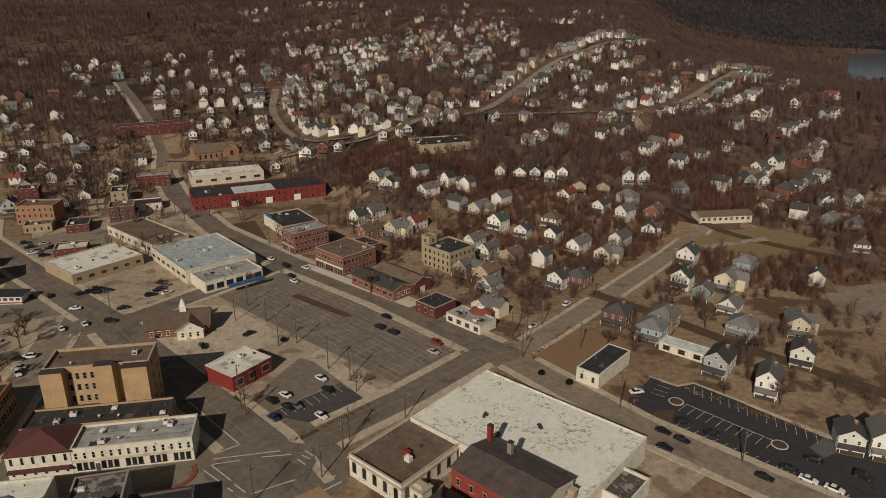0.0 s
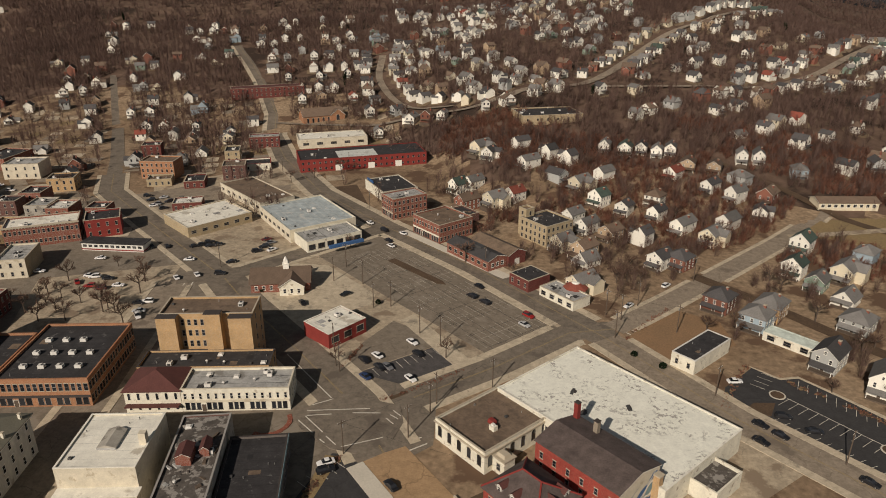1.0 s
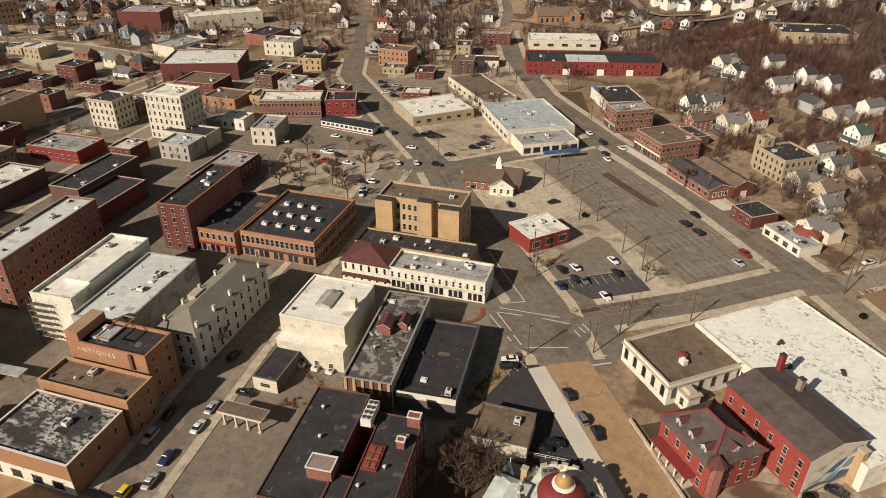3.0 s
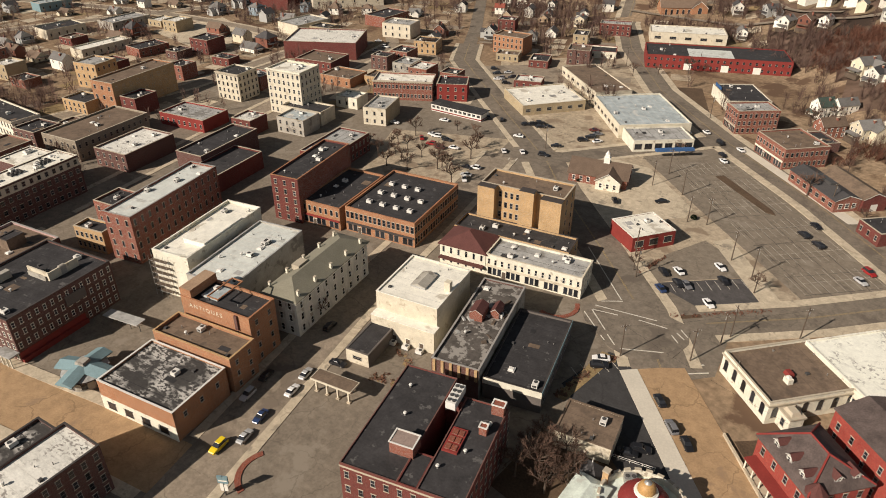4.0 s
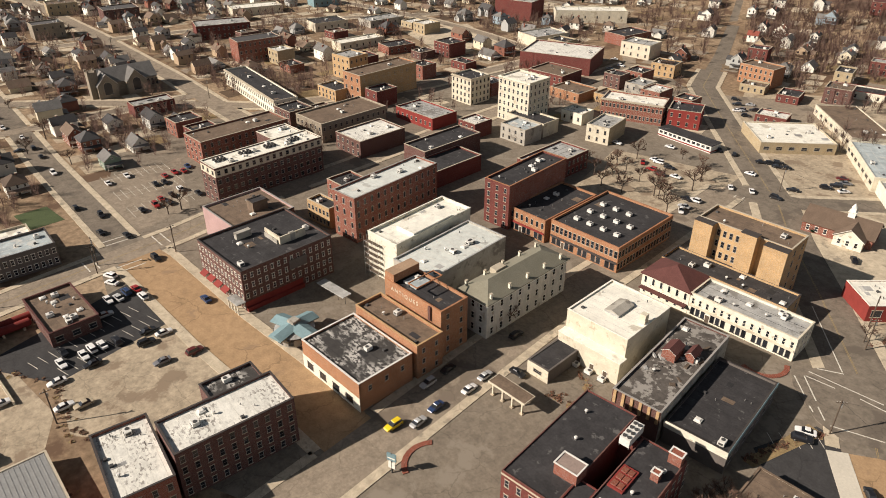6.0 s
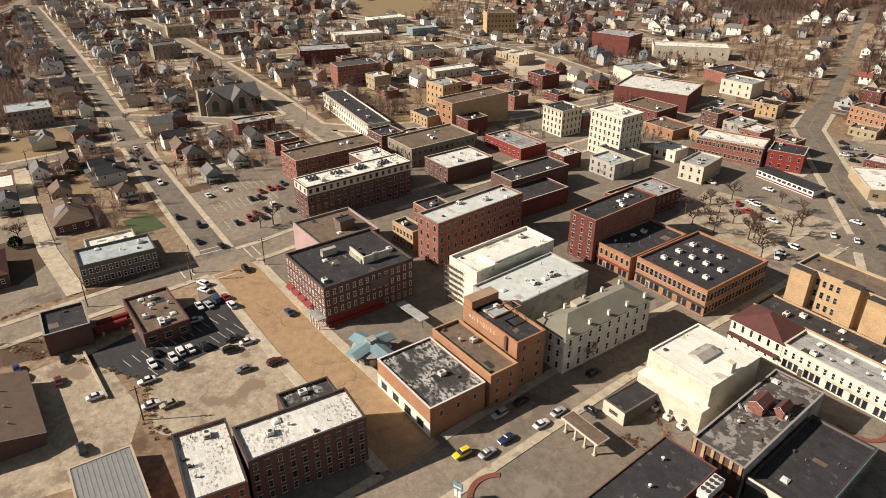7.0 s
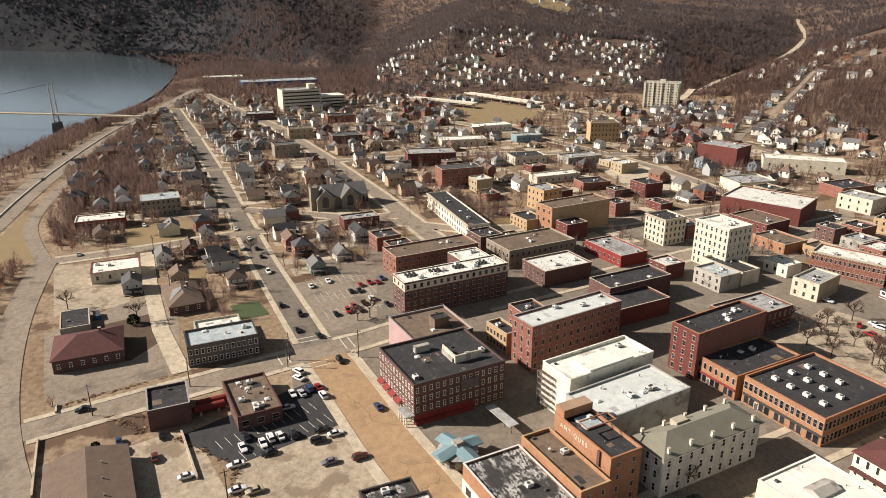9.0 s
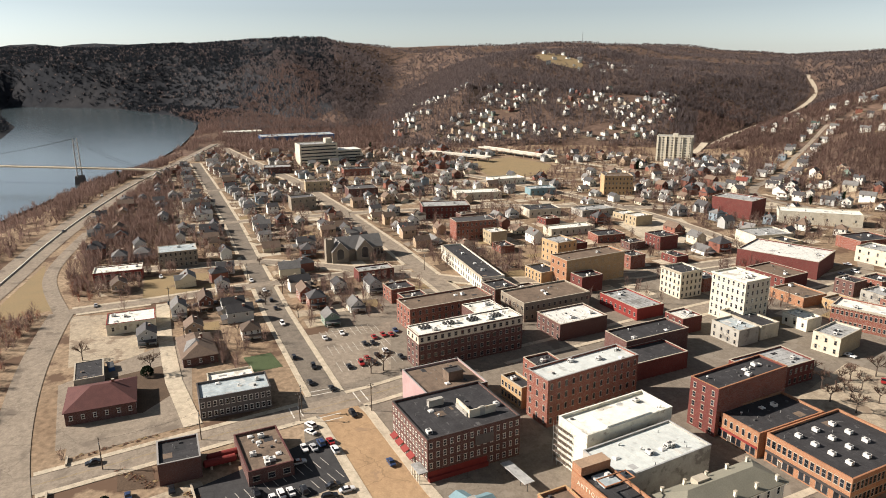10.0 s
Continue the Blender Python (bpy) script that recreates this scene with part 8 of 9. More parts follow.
near_house("cream_wing", 75.8, 299.9, -35)
near_house("white_green", 113.3, 297.0, -35)
near_house("white_green", 101.6, 269.3, -35)
near_house("green_gable", 106.8, 258.1, -35)
near_house("white_low", 112.9, 245.7, -38)
near_house("cream_wing", 129.8, 227.3, -20)
near_house("grey_hip", 109.3, 225.7, -40)
near_house("grey_gable", 91.2, 199.6, -38)
near_house("white_gable", 101.5, 187.1, -30)
near_house("white_dark", 120.7, 204.4, -30)
near_house("white_dark", 111.2, 159.1, -20)
near_house("white_gable", 118.6, 156.7, -20)
near_house("brick_hip", 65.8, 234.9, -35)
near_house("tan_hip", 82.5, 231.5, -35)
near_house("blue_hip", 75.4, 222.5, -35)
near_house("white_dark", 49.9, 270.3, -40)
near_house("brick_hip", 57.8, 271.1, -40)
near_house("cream_wing", 17.3, 243.4, -45)
near_house("white_low", 20.2, 267.5, -45)
near_house("cream_wing", 10.3, 283.3, -40)
near_house("tan_gable", 19.3, 276.4, -40)
near_house("tan_gable", 32.0, 299.2, -40)
near_house("white_gable", 21.9, 306.5, -40)
near_house("white_gable", 15.6, 317.6, -40)
near_house("white_green", 28.8, 338.8, -40)
near_house("white_hip", 56.6, 341.8, -30)
near_house("white_dark", 40.7, 330.8, -30)
near_house("white_green", -45.2, 355.4, -40)
near_house("white_gable", -37.1, 360.7, -40)
near_house("cream_wing", -23.5, 332.3, -42)
near_house("white_red", -13.6, 339.7, -42)
near_house("brick_gable", -37.3, 330.7, -42)
near_house("white_wing", -31.6, 395.0, -20)
near_house("white_gable", 35.2, 408.1, -12)
near_house("white_green", 46.6, 404.8, -12)
near_house("white_dark", 55.9, 405.8, -12)
near_house("white_gable", 64.4, 402.5, -12)
near_house("white_gable", 72.3, 405.3, -12)
near_house("tan_gable", 93.2, 385.2, -20)
near_house("white_gable", 111.2, 402.3, -10)
near_house("white_gable", 120.8, 403.8, -10)
near_house("blue_hip", 139.1, 390.3, -10)
near_house("white_wing", 105.9, 335.4, -20)
near_house("white_gable", 194.2, 407.5, -5)
near_house("grey_gable", 186.1, 409.3, -5)
near_house("white_dark", 222.0, 384.7, -5)
near_house("white_gable", 239.4, 386.4, -5)
near_house("white_hip", 202.5, 313.2, -20)
near_house("tan_gable", 78.9, 384.5, -15)
near_house("white_low", 281.6, 508.5, 0)
near_house("white_hip", -290.0, -4.6, 97)
near_house("grey_gable", -297.2, -47.2, 97)
near_house("white_gable", -326.6, -36.7, 97)
near_house("brick_gable", -336.0, -25.2, 97)
near_house("white_dark", -359.8, -17.8, 97)
near_house("green_gable", -297.0, 30.6, 97)
near_house("brick_hip", -321.2, 26.7, 97)
near_house("white_low", -310.5, 44.4, 97)
near_house("white_gable", -269.1, 344.9, 20)
near_house("grey_gable", -324.0, 66.8, 97)
near_house("tan_gable", -299.6, -28.4, 97)
near_house("grey_hip", -275.7, -26.0, 97)
near_house("white_dark", -341.1, 40.4, 97)
near_house("brick_gable", -334.2, 22.3, 97)
near_house("grey_gable", -336.5, 57.4, 97)

# rows of houses on the slopes and flats, street by street
def clear(x, y, r):
    return all((x - a) ** 2 + (y - b) ** 2 > (r + c) ** 2 for a, b, c in TAKEN)


for ob in [o for o in scene.objects if o.type == "EMPTY" and o.get("category") not in ("house", "roof unit", None)]:
    TAKEN.append((ob.location.x, ob.location.y, 17.0 if ob["category"] in ("building", "church", "hospital") else 10.0))
PICK = ["white_gable"] * 5 + ["white_dark"] * 5 + ["white_wing"] * 4 + ["white_hip"] * 3 + ["white_low"] * 2 + ["white_green", "white_red", "cream_wing", "cream_wing", "cream_low", "grey_gable", "grey_gable", "grey_hip", "blue_hip", "tan_gable", "brick_hip", "brick_gable", "brick_gable", "green_gable"]
DARK_PICK = ["white_dark"] * 5 + ["white_gable"] * 2 + ["white_low"] * 2 + ["white_wing", "grey_gable", "tan_gable", "brick_hip", "white_hip", "tan_gable", "cream_low", "grey_gable", "grey_gable", "grey_hip", "grey_hip", "blue_hip", "tan_gable", "brick_hip", "brick_hip", "brick_gable", "brick_gable", "green_gable", "cream_low", "cream_wing"]
LOTS = []


def in_wedge(x, y, y0, y1, r0, r1):
    r, yaw = math.hypot(x, y), math.degrees(math.atan2(-x, y))
    return y0 <= yaw <= y1 and r0 <= r <= r1


def rows(y0, y1, r0, r1, angle, row=34.0, gap=14.5, keep=0.7, picks=PICK, seed=1, far_from=300, holes=0.0, plots=False):
    """Houses in street rows filling a wedge of the country."""
    rnd = random.Random(seed)
    c, s = math.cos(radians(angle)), math.sin(radians(angle))
    for i in range(-90, 90):
        for side in (-1, 1):
            for j in range(-160, 160):
                a, b = j * gap + rnd.uniform(-2.5, 2.5), i * row * 2 + side * (row * 0.42) + rnd.uniform(-2, 2)
                x, y = c * a - s * b, s * a + c * b
                if not in_wedge(x, y, y0, y1, r0, r1):
                    continue
                if rnd.random() > keep or (holes and float(wave(x, y, 46, seed)) < holes - 1):
                    continue
                if not clear(x, y, 6.0) or in_street(x, y, None, 6.0) or (plots and in_plot(x, y)):
                    continue
                put_house(rnd.choice(picks), x, y, angle + (0 if side < 0 else 180) + rnd.uniform(-6, 6) + (90 if rnd.random() < 0.2 else 0), far=math.hypot(x, y) > far_from)
                TAKEN.append((x, y, 6.0))
                LOTS.append((x, y))


# houses that line the hillside streets
def line_houses(points, offset, gap, keep, seed, picks=PICK, far_from=300):
    rnd = random.Random(seed)
    line = along(smooth(points), gap)
    for side in (-1, 1):
        pts = sides(line, side * offset)
        for (x, y), k in zip(pts, range(len(pts))):
            x, y = x + rnd.uniform(-2, 2), y + rnd.uniform(-2, 2)
            if rnd.random() > keep or not clear(x, y, 5.0) or in_street(x, y, None, 4.0):
                continue
            a, b = line[max(0, k - 1)], line[min(len(line) - 1, k + 1)]
            ang = math.degrees(math.atan2(b[1] - a[1], b[0] - a[0]))
            put_house(rnd.choice(picks), x, y, ang + (180 if side > 0 else 0) + rnd.uniform(-5, 5), far=math.hypot(x, y) > far_from)
            TAKEN.append((x, y, 5.5))
            LOTS.append((x, y))


line_houses([(33, 538), (77, 659), (116, 725), (157, 746), (240, 860)], 14, 12.5, 0.92, 5)
line_houses([(142, 549), (202, 597), (251, 654), (287, 694), (350, 780)], 14, 12.5, 0.92, 6)
line_houses([(-70, 514), (-111, 526), (-153, 614), (-165, 690)], 14, 13, 0.85, 7)
line_houses([(-94, 505), (-39, 496), (-11, 541)], 14, 13, 0.8, 8)
TAKEN.extend([(x, y, 24.0) for x, y in ((-675, 265), (-675, 290), (-705, 270), (-705, 310), (-735, 265), (-735, 305), (-765, 275), (-770, 305))])
TAKEN.extend([(x, 114.0, 9.0) for x in range(-384, -312, 9)])
TAKEN.extend([(-146, 440, 30.0), (-125, 445, 24.0), (-168, 440, 24.0), (-100, 390, 24.0), (-130, 395, 22.0), (-75, 400, 22.0), (-190, 395, 24.0), (-173, 500, 24.0), (-262, 30, 26.0), (-250, 42, 20.0), (-275, 45, 20.0), (-250, -50, 22.0), (-280, -50, 18.0)])
line_houses([(-285, 12), (-314, 8), (-404, -2), (-513, -14), (-693, -37), (-830, -55)], 17, 13, 0.8, 9, DARK_PICK)
line_houses([(-360, 92), (-414, 86), (-547, 68), (-699, 43), (-820, 10)], 18, 14, 0.75, 10, DARK_PICK)
line_houses([(-503, 411), (-578, 530), (-612, 563), (-700, 700)], 14, 15, 0.7, 12)
rows(-6, 14, 520, 880, 38, 25, 11.0, 0.88, seed=21, holes=0.2)
rows(-30, -6, 430, 760, 40, 31, 12.0, 0.76, seed=22, holes=0.38)
rows(14, 34, 560, 900, 20, 33, 13.5, 0.72, seed=23, holes=0.4)
rows(-14, 16, 850, 1250, 30, 48, 15, 0.42, seed=24, holes=0.7)
rows(34, 50, 430, 780, 30, 26, 12.0, 0.75, seed=25, holes=0.4)
rows(50, 74, 400, 880, 97, 23, 11.8, 0.85, seed=26, picks=DARK_PICK, holes=0.12)
rows(74, 97, 330, 920, 97, 23, 11.8, 0.88, seed=27, picks=DARK_PICK)
rows(97, 102, 300, 640, 97, 28, 13, 0.6, seed=28, picks=DARK_PICK)
rows(55, 78, 975, 1260, 18, 24, 11.5, 0.85, seed=29, holes=0.75)
rows(38, 52, 900, 1250, 40, 50, 15, 0.35, seed=30, holes=0.8)
PLOTS = [[tuple(v.co[:2]) for v in ob.data.vertices][:len(ob.data.vertices) // 2] for ob in scene.objects if ob.type == "MESH" and ob.get("category") in ("parking lot", "lawn", "yard")]


PLOT_BOX = [(min(p[0] for p in q), max(p[0] for p in q), min(p[1] for p in q), max(p[1] for p in q)) for q in PLOTS]


def in_plot(x, y, m=5.0):
    return any(a - m < x < b + m and c - m < y < d + m and float(poly_signed(x, y, q)) < m for q, (a, b, c, d) in zip(PLOTS, PLOT_BOX))


rows(-33, -16, 240, 420, -38, 30, 14, 0.5, seed=41, far_from=200, holes=0.3, plots=True)
rows(-16, 6, 262, 420, -42, 24, 12.5, 0.72, seed=42, far_from=200, holes=0.2, plots=True)
rows(14, 36, 370, 560, 20, 25, 13, 0.72, seed=31, holes=0.2, far_from=330)
rows(34, 50, 330, 430, 16, 30, 14, 0.5, seed=33)



# the tan field and the houses on the hilltop
def hill_field():
    n, v = 14, []
    for k in range(n):
        a = 2 * math.pi * k / n
        v.append((-1345 + 62 * math.cos(a) * (1 + 0.12 * math.sin(3 * a)), 632 + 46 * math.sin(a), 0))
    for x, y, _ in v:
        TAKEN.append((x, y, 14.0))
    TAKEN.append((-1345, 632, 50.0))
    top = [(x, y, gz(x, y) + 1.2) for x, y, z in v] + [(-1345, 632, gz(-1345, 632) + 1.2)]
    tagged(new("lawn", mesh_from("lawn", top, [(k, (k + 1) % n, n) for k in range(n)], "dry_grass")), "tan mown field on the hilltop", "lawn", kind="structure")


hill_field()
for k in range(26):
    a = k * 2.4
    x, y = -1330 + (60 + 9 * k) * math.cos(a) * 0.45, 700 + (40 + 8 * k) * math.sin(a) * 0.5
    far_house(("white_gable", "white_low", "white_dark")[k % 3], x, y, gz(x, y), 60 + 20 * k)
    TAKEN.append((x, y, 8.0))


# paved and bare plots between the houses of the flats
def plots(angle, lo, hi, r0, r1, seed):
    rnd = random.Random(seed)
    shapes = {k: Shape() for k in ("concrete", "asphalt_worn", "gravel_lot", "dry_grass", "soil", "asphalt")}
    c, s = math.cos(radians(angle)), math.sin(radians(angle))
    for i in range(-70, 70):
        for j in range(-75, 75):
            a, b = i * 14.0, j * 15.0
            x, y = c * b - s * a, s * b + c * a
            if not in_wedge(x, y, lo, hi, r0, r1) or in_street(x, y, None, 5.5) or poly_signed(x, y, RIVER) < 60 or in_plot(x, y, 10.0):
                continue
            kind = rnd.choices(list(shapes), (7, 3, 6, 2, 2, 1))[0]
            w, d = rnd.uniform(3.2, 6.4), rnd.uniform(3.5, 6.9)
            q = [(x + c * u - s * v, y + s * u + c * v) for u, v in ((-d, -w), (d, -w), (d, w), (-d, w))]
            if rnd.random() < 0.62 and abs(gz(x, y)) < 9:
                shapes[kind].poly([(px, py, gz(px, py) + 0.03 + 0.04 * max(0.0, gz(x, y))) for px, py in q], [(0, 1, 2, 3)], kind)
    for k, sh in shapes.items():
        if sh.f:
            tagged(new("plots", sh.mesh("plots")), f"{k.replace('_', ' ')} plots and drives between the houses", "plots", kind="stuff")


plots(97, 46, 103, 300, 900, 41)
plots(20, 12, 46, 330, 640, 43)


# dun yards about the houses
def yards():
    v, f = [], []
    rnd = random.Random(77)
    for x, y in LOTS:
        if math.hypot(x, y) < 300:
            continue
        a = rnd.uniform(0, math.pi)
        w, d = rnd.uniform(6, 9), rnd.uniform(8, 12)
        o = len(v)
        n = 6
        for k in range(n):
            t = a + 2 * math.pi * k / n
            px, py = x + math.cos(t) * w * rnd.uniform(0.8, 1.2), y + math.sin(t) * d * rnd.uniform(0.8, 1.2)
            v.append((px, py, gz(px, py) + 0.35))
        f.append(tuple(range(o, o + n)))
    tagged(new("yards", mesh_from("yards", v, f, "yard")), "dun grass yards about the hillside houses", "yards", kind="stuff")


yards()
tagged(new("far_houses", mesh_from("far_houses", FAR_V, FAR_F, None, FAR_M, FAR_I)), "white and grey frame houses scattered over the far slopes", "houses", kind="stuff")


# weeds, dirt and dead leaves gathered along the edges of the downtown lots
def weed_strip(x0, y0, x1, y1, width, n, seed):
    rnd = random.Random(seed)
    s = Shape()
    ln = math.hypot(x1 - x0, y1 - y0)
    ux, uy = (x1 - x0) / ln, (y1 - y0) / ln
    for k in range(n):
        a, b = rnd.uniform(0, ln), rnd.gauss(0, width * 0.35)
        cx, cy, r = x0 + ux * a - uy * b, y0 + uy * a + ux * b, rnd.uniform(0.25, 0.9)
        ring = [(cx + r * rnd.uniform(0.5, 1.2) * math.cos(t * 1.047), cy + r * rnd.uniform(0.5, 1.2) * math.sin(t * 1.047), 0.062 + 0.0004 * k) for t in range(6)]
        s.poly(ring, [tuple(range(6))], "soil" if k % 3 else "dry_grass")
        for q in range(4):
            px, py, h_ = cx + rnd.uniform(-r, r), cy + rnd.uniform(-r, r), rnd.uniform(0.2, 0.8)
            s.poly([(px - 0.15, py, 0.05), (px + 0.15, py, 0.05), (px + rnd.uniform(-0.3, 0.3), py + rnd.uniform(-0.3, 0.3), h_)], [(0, 1, 2)], "brush")
    tagged(new("weeds", s.mesh("weeds")), "dead weeds and dirt along the edge of the lot", "weeds", kind="stuff")


for k, (x0, y0, x1, y1, wd, n) in enumerate(((-126, 12, -128, 34, 4.0, 70), (-140, -8, -126, 12, 4.0, 60), (-161, -8, -140, -8, 2.0, 40), (-179, -24, -161, -8, 1.5, 40), (-124, -12, -108, -10, 2.5, 40),
                                          (-92, 92, -78, 96, 3.0, 50), (-103, 108, -86, 100, 1.6, 30), (-52, 113, -47, 135, 1.5, 50), (-8, 123, 20, 92, 1.6, 60), (-42, 160, -20, 180, 1.0, 60), (-58, 175, -55, 190, 0.8, 30),
                                          (30, 206, 48, 232, 1.5, 50), (54, 172, 66, 196, 1.6, 40), (74, 190, 106, 163, 1.6, 60), (-217, -24, -207, -58, 1.4, 40), (-262, -58, -232, -44, 2.0, 40), (-196, -44, -185, -32, 3.0, 60))):
    weed_strip(x0, y0, x1, y1, wd, n, 300 + k)

# ---------------- cars ----------------
CARS = {}


def wheel_mesh():
    if "wheel" not in CACHE:
        s = Shape()
        s.tube((0, -0.11, 0), (0, 0.11, 0), 0.33, 0.33, "rubber", 12)
        s.tube((0, -0.125, 0), (0, 0.125, 0), 0.18, 0.18, "metal", 8)
        CACHE["wheel"] = s.mesh("wheel")
    return CACHE["wheel"]


CAR_AT = []


def car(colour, x, y, rot, z=None):
    if any(math.hypot(x - a, y - b) < 2.3 for a, b in CAR_AT) or in_rects(x, y, 0.8):
        return None
    CAR_AT.append((x, y))
    z = gz(x, y) + 0.06 if z is None else z
    z += 0.18 if math.hypot(x, y) < 330 else 0.1
    rnd = random.Random(int(x * 31 + y * 17))
    kind = rnd.choice(("sedan", "suv", "sedan"))
    if rnd.random() < 0.5:
        rot += 180
    rot += rnd.uniform(-2.5, 2.5)
    key = (colour, kind)
    if key in CARS:
        return copy_thing(CARS[key], pose(x, y, z, 0, 0, rot))
    names = {"grey": "dark grey", "blue": "dark blue"}
    e = thing("car", x, y, z, rot, f"{names.get(colour, colour)} {'estate car' if kind == 'suv' else 'saloon car'} parked on the asphalt", "car", "parked cars")
    paint = "car_" + colour
    L, W = (4.7, 0.92) if kind == "suv" else (4.6, 0.89)
    belt, top = (1.02, 1.72) if kind == "suv" else (0.92, 1.44)
    xs = [-L / 2, -L / 2 + 0.15, -L / 2 + 0.9, L / 2 - 1.0, L / 2 - 0.12, L / 2]
    zl = [0.42, 0.3, 0.26, 0.26, 0.3, 0.42]
    zh = [belt * 0.72, belt * (0.97 if kind == "suv" else 0.94), belt, belt * 0.95, belt * 0.74, belt * 0.62]
    ww = [W * 0.8, W * 0.93, W, W, W * 0.92, W * 0.72]
    s = Shape()
    pts, faces, n = [], [], len(xs)
    for k in range(n):
        pts += [(xs[k], -ww[k], zl[k]), (xs[k], -ww[k] * 1.02, (zl[k] + zh[k]) / 2), (xs[k], -ww[k] * 0.93, zh[k]), (xs[k], ww[k] * 0.93, zh[k]), (xs[k], ww[k] * 1.02, (zl[k] + zh[k]) / 2), (xs[k], ww[k], zl[k])]
    for k in range(n - 1):
        for j in range(6):
            a, b = k * 6 + j, k * 6 + (j + 1) % 6
            faces.append((a, b, b + 6, a + 6))
    faces += [tuple(range(6))[::-1], tuple(range(6 * n - 6, 6 * n))]
    s.poly(pts, faces, paint)
    part("body", s, e)
    x0, x1 = (-L / 2 + 0.25, 0.95) if kind == "suv" else (-1.55, 0.95)
    a0, a1 = (x0 + 0.3, 0.2) if kind == "suv" else (-0.85, 0.25)
    s = Shape()
    s.poly([(x0, -W * 0.9, belt - 0.03), (x1, -W * 0.9, belt - 0.03), (x1, W * 0.9, belt - 0.03), (x0, W * 0.9, belt - 0.03), (a0, -W * 0.72, top - 0.05), (a1, -W * 0.72, top - 0.05), (a1, W * 0.72, top - 0.05), (a0, W * 0.72, top - 0.05)],
           [(0, 1, 5, 4), (1, 2, 6, 5), (2, 3, 7, 6), (3, 0, 4, 7)], "glass")
    part("glazing", s, e, "dark car windows")
    s = Shape()
    s.box(a0 - 0.05, -W * 0.74, top - 0.06, a1 + 0.05, W * 0.74, top, paint, 0.06)
    part("roof", s, e)
    for sx in (-L / 2 + 0.85, L / 2 - 0.9):
        for sy in (-W + 0.1, W - 0.1):
            part("wheel", wheel_mesh(), e, "", pose(sx, sy, 0.33))
    CARS[key] = e
    return e


car("white", -102.7, 75.9, 102)
car("silver", -104.5, 82.0, 102)
car("yellow", -102.3, 54.3, 102)
car("silver", -100.0, 59.6, 102)
car("blue", -102.0, 65.7, 102)
car("silver", -110.0, 68.6, 102)
car("black", -111.8, 75.7, 102)
car("black", -113.3, 99.0, 102)
car("black", -101.0, 89.6, 12)
car("white", -205.4, 13.0, 35)
car("white", -201.0, 12.6, 35)
car("blue", -193.4, 15.1, 12)
car("red", -193.5, 18.0, 12)
car("white", -188.3, 18.8, 12)
car("white", -191.8, 9.8, 12)
car("silver", -191.4, 12.6, 12)
car("silver", -184.4, 7.6, 100)
car("black", -170.1, 15.9, 100)
car("white", -166.9, 19.4, 100)
car("black", -165.0, 14.4, 100)
car("maroon", -154.3, 24.1, 100)
car("grey", -154.6, 15.9, 100)
car("white", -168.3, -0.5, 12)
car("white", -170.2, 1.7, 12)
car("white", -170.3, 4.3, 12)
car("black", -170.0, 7.9, 12)
car("maroon", -170.2, 9.2, 12)
car("black", -163.4, 0.8, 100)
car("white", -167.8, -5.9, 12)
car("silver", -167.8, -6.5, 12)
car("white", -160.7, -7.9, 100)
car("red", -160.9, -6.0, 100)
car("white", -150.3, -7.7, 100)
car("beige", -148.6, -3.7, 100)
car("white", -159.6, -20.0, 100)
car("black", -201.7, -51.1, 100)
car("black", -172.7, -4.9, 12)
car("black", -141.2, -23.5, 12)
car("maroon", -170.3, -28.6, 12)
car("blue", -180.5, -38.6, 12)
car("black", -176.3, -37.1, 12)
car("black", -180.7, -27.5, 12)
car("black", -208.7, 27.4, 12)
car("blue", -176.7, 33.8, 12)
car("black", -229.8, 22.9, 12)
car("black", -236.7, 15.7, 12)
car("white", -277.9, 25.9, 7)
car("white", -281.3, 33.7, 7)
car("black", -267.2, 41.3, 7)
car("red", -273.0, 46.4, 7)
car("red", -274.4, 50.6, 7)
car("red", -273.9, 54.1, 7)
car("black", -266.8, 44.8, 7)
car("blue", -277.5, 56.8, 7)
car("red", -252.1, 39.8, 7)
car("black", -247.3, 41.7, 7)
car("red", -247.9, 36.8, 7)
car("black", -253.6, 44.2, 7)
car("black", -246.5, 31.7, 7)
car("white", -257.2, 48.2, 7)
car("black", -249.5, 53.1, 7)
car("white", -300.4, 9.4, 8)
car("black", -261.4, 11.6, 8)
car("black", -250.2, 18.4, 8)
car("black", -236.7, 16.0, 8)
car("white", -351.6, 3.1, 8)
car("black", -334.6, 5.8, 8)
car("black", -322.0, 7.4, 8)
car("white", -370.4, -3.2, 8)
car("white", -48.6, 183.1, 139)
car("black", -52.0, 179.8, 139)
car("black", -46.3, 176.5, 139)
car("grey", -43.9, 177.1, 139)
car("black", -36.0, 186.0, 139)
car("white", -35.6, 171.7, 139)
car("blue", -49.4, 170.8, 139)
car("white", -39.2, 192.9, 139)
car("black", -23.7, 229.7, 139)
car("black", -18.4, 225.4, 139)
car("red", -2.2, 217.2, 139)
car("silver", -3.3, 210.4, 139)
car("white", -64.5, 273.9, 139)
car("black", -66.9, 279.8, 139)
car("black", -71.8, 292.0, 139)
car("white", -80.8, 300.8, 139)
car("white", -87.5, 296.6, 139)
car("silver", -87.6, 292.1, 139)
car("white", -62.4, 289.6, 139)
car("black", -21.8, 238.5, 139)
car("white", 33.6, 230.5, 52)
car("white", 49.6, 250.2, 52)
car("black", 62.0, 164.1, -41)
car("black", 66.0, 160.1, -41)
car("black", 60.2, 156.7, -41)
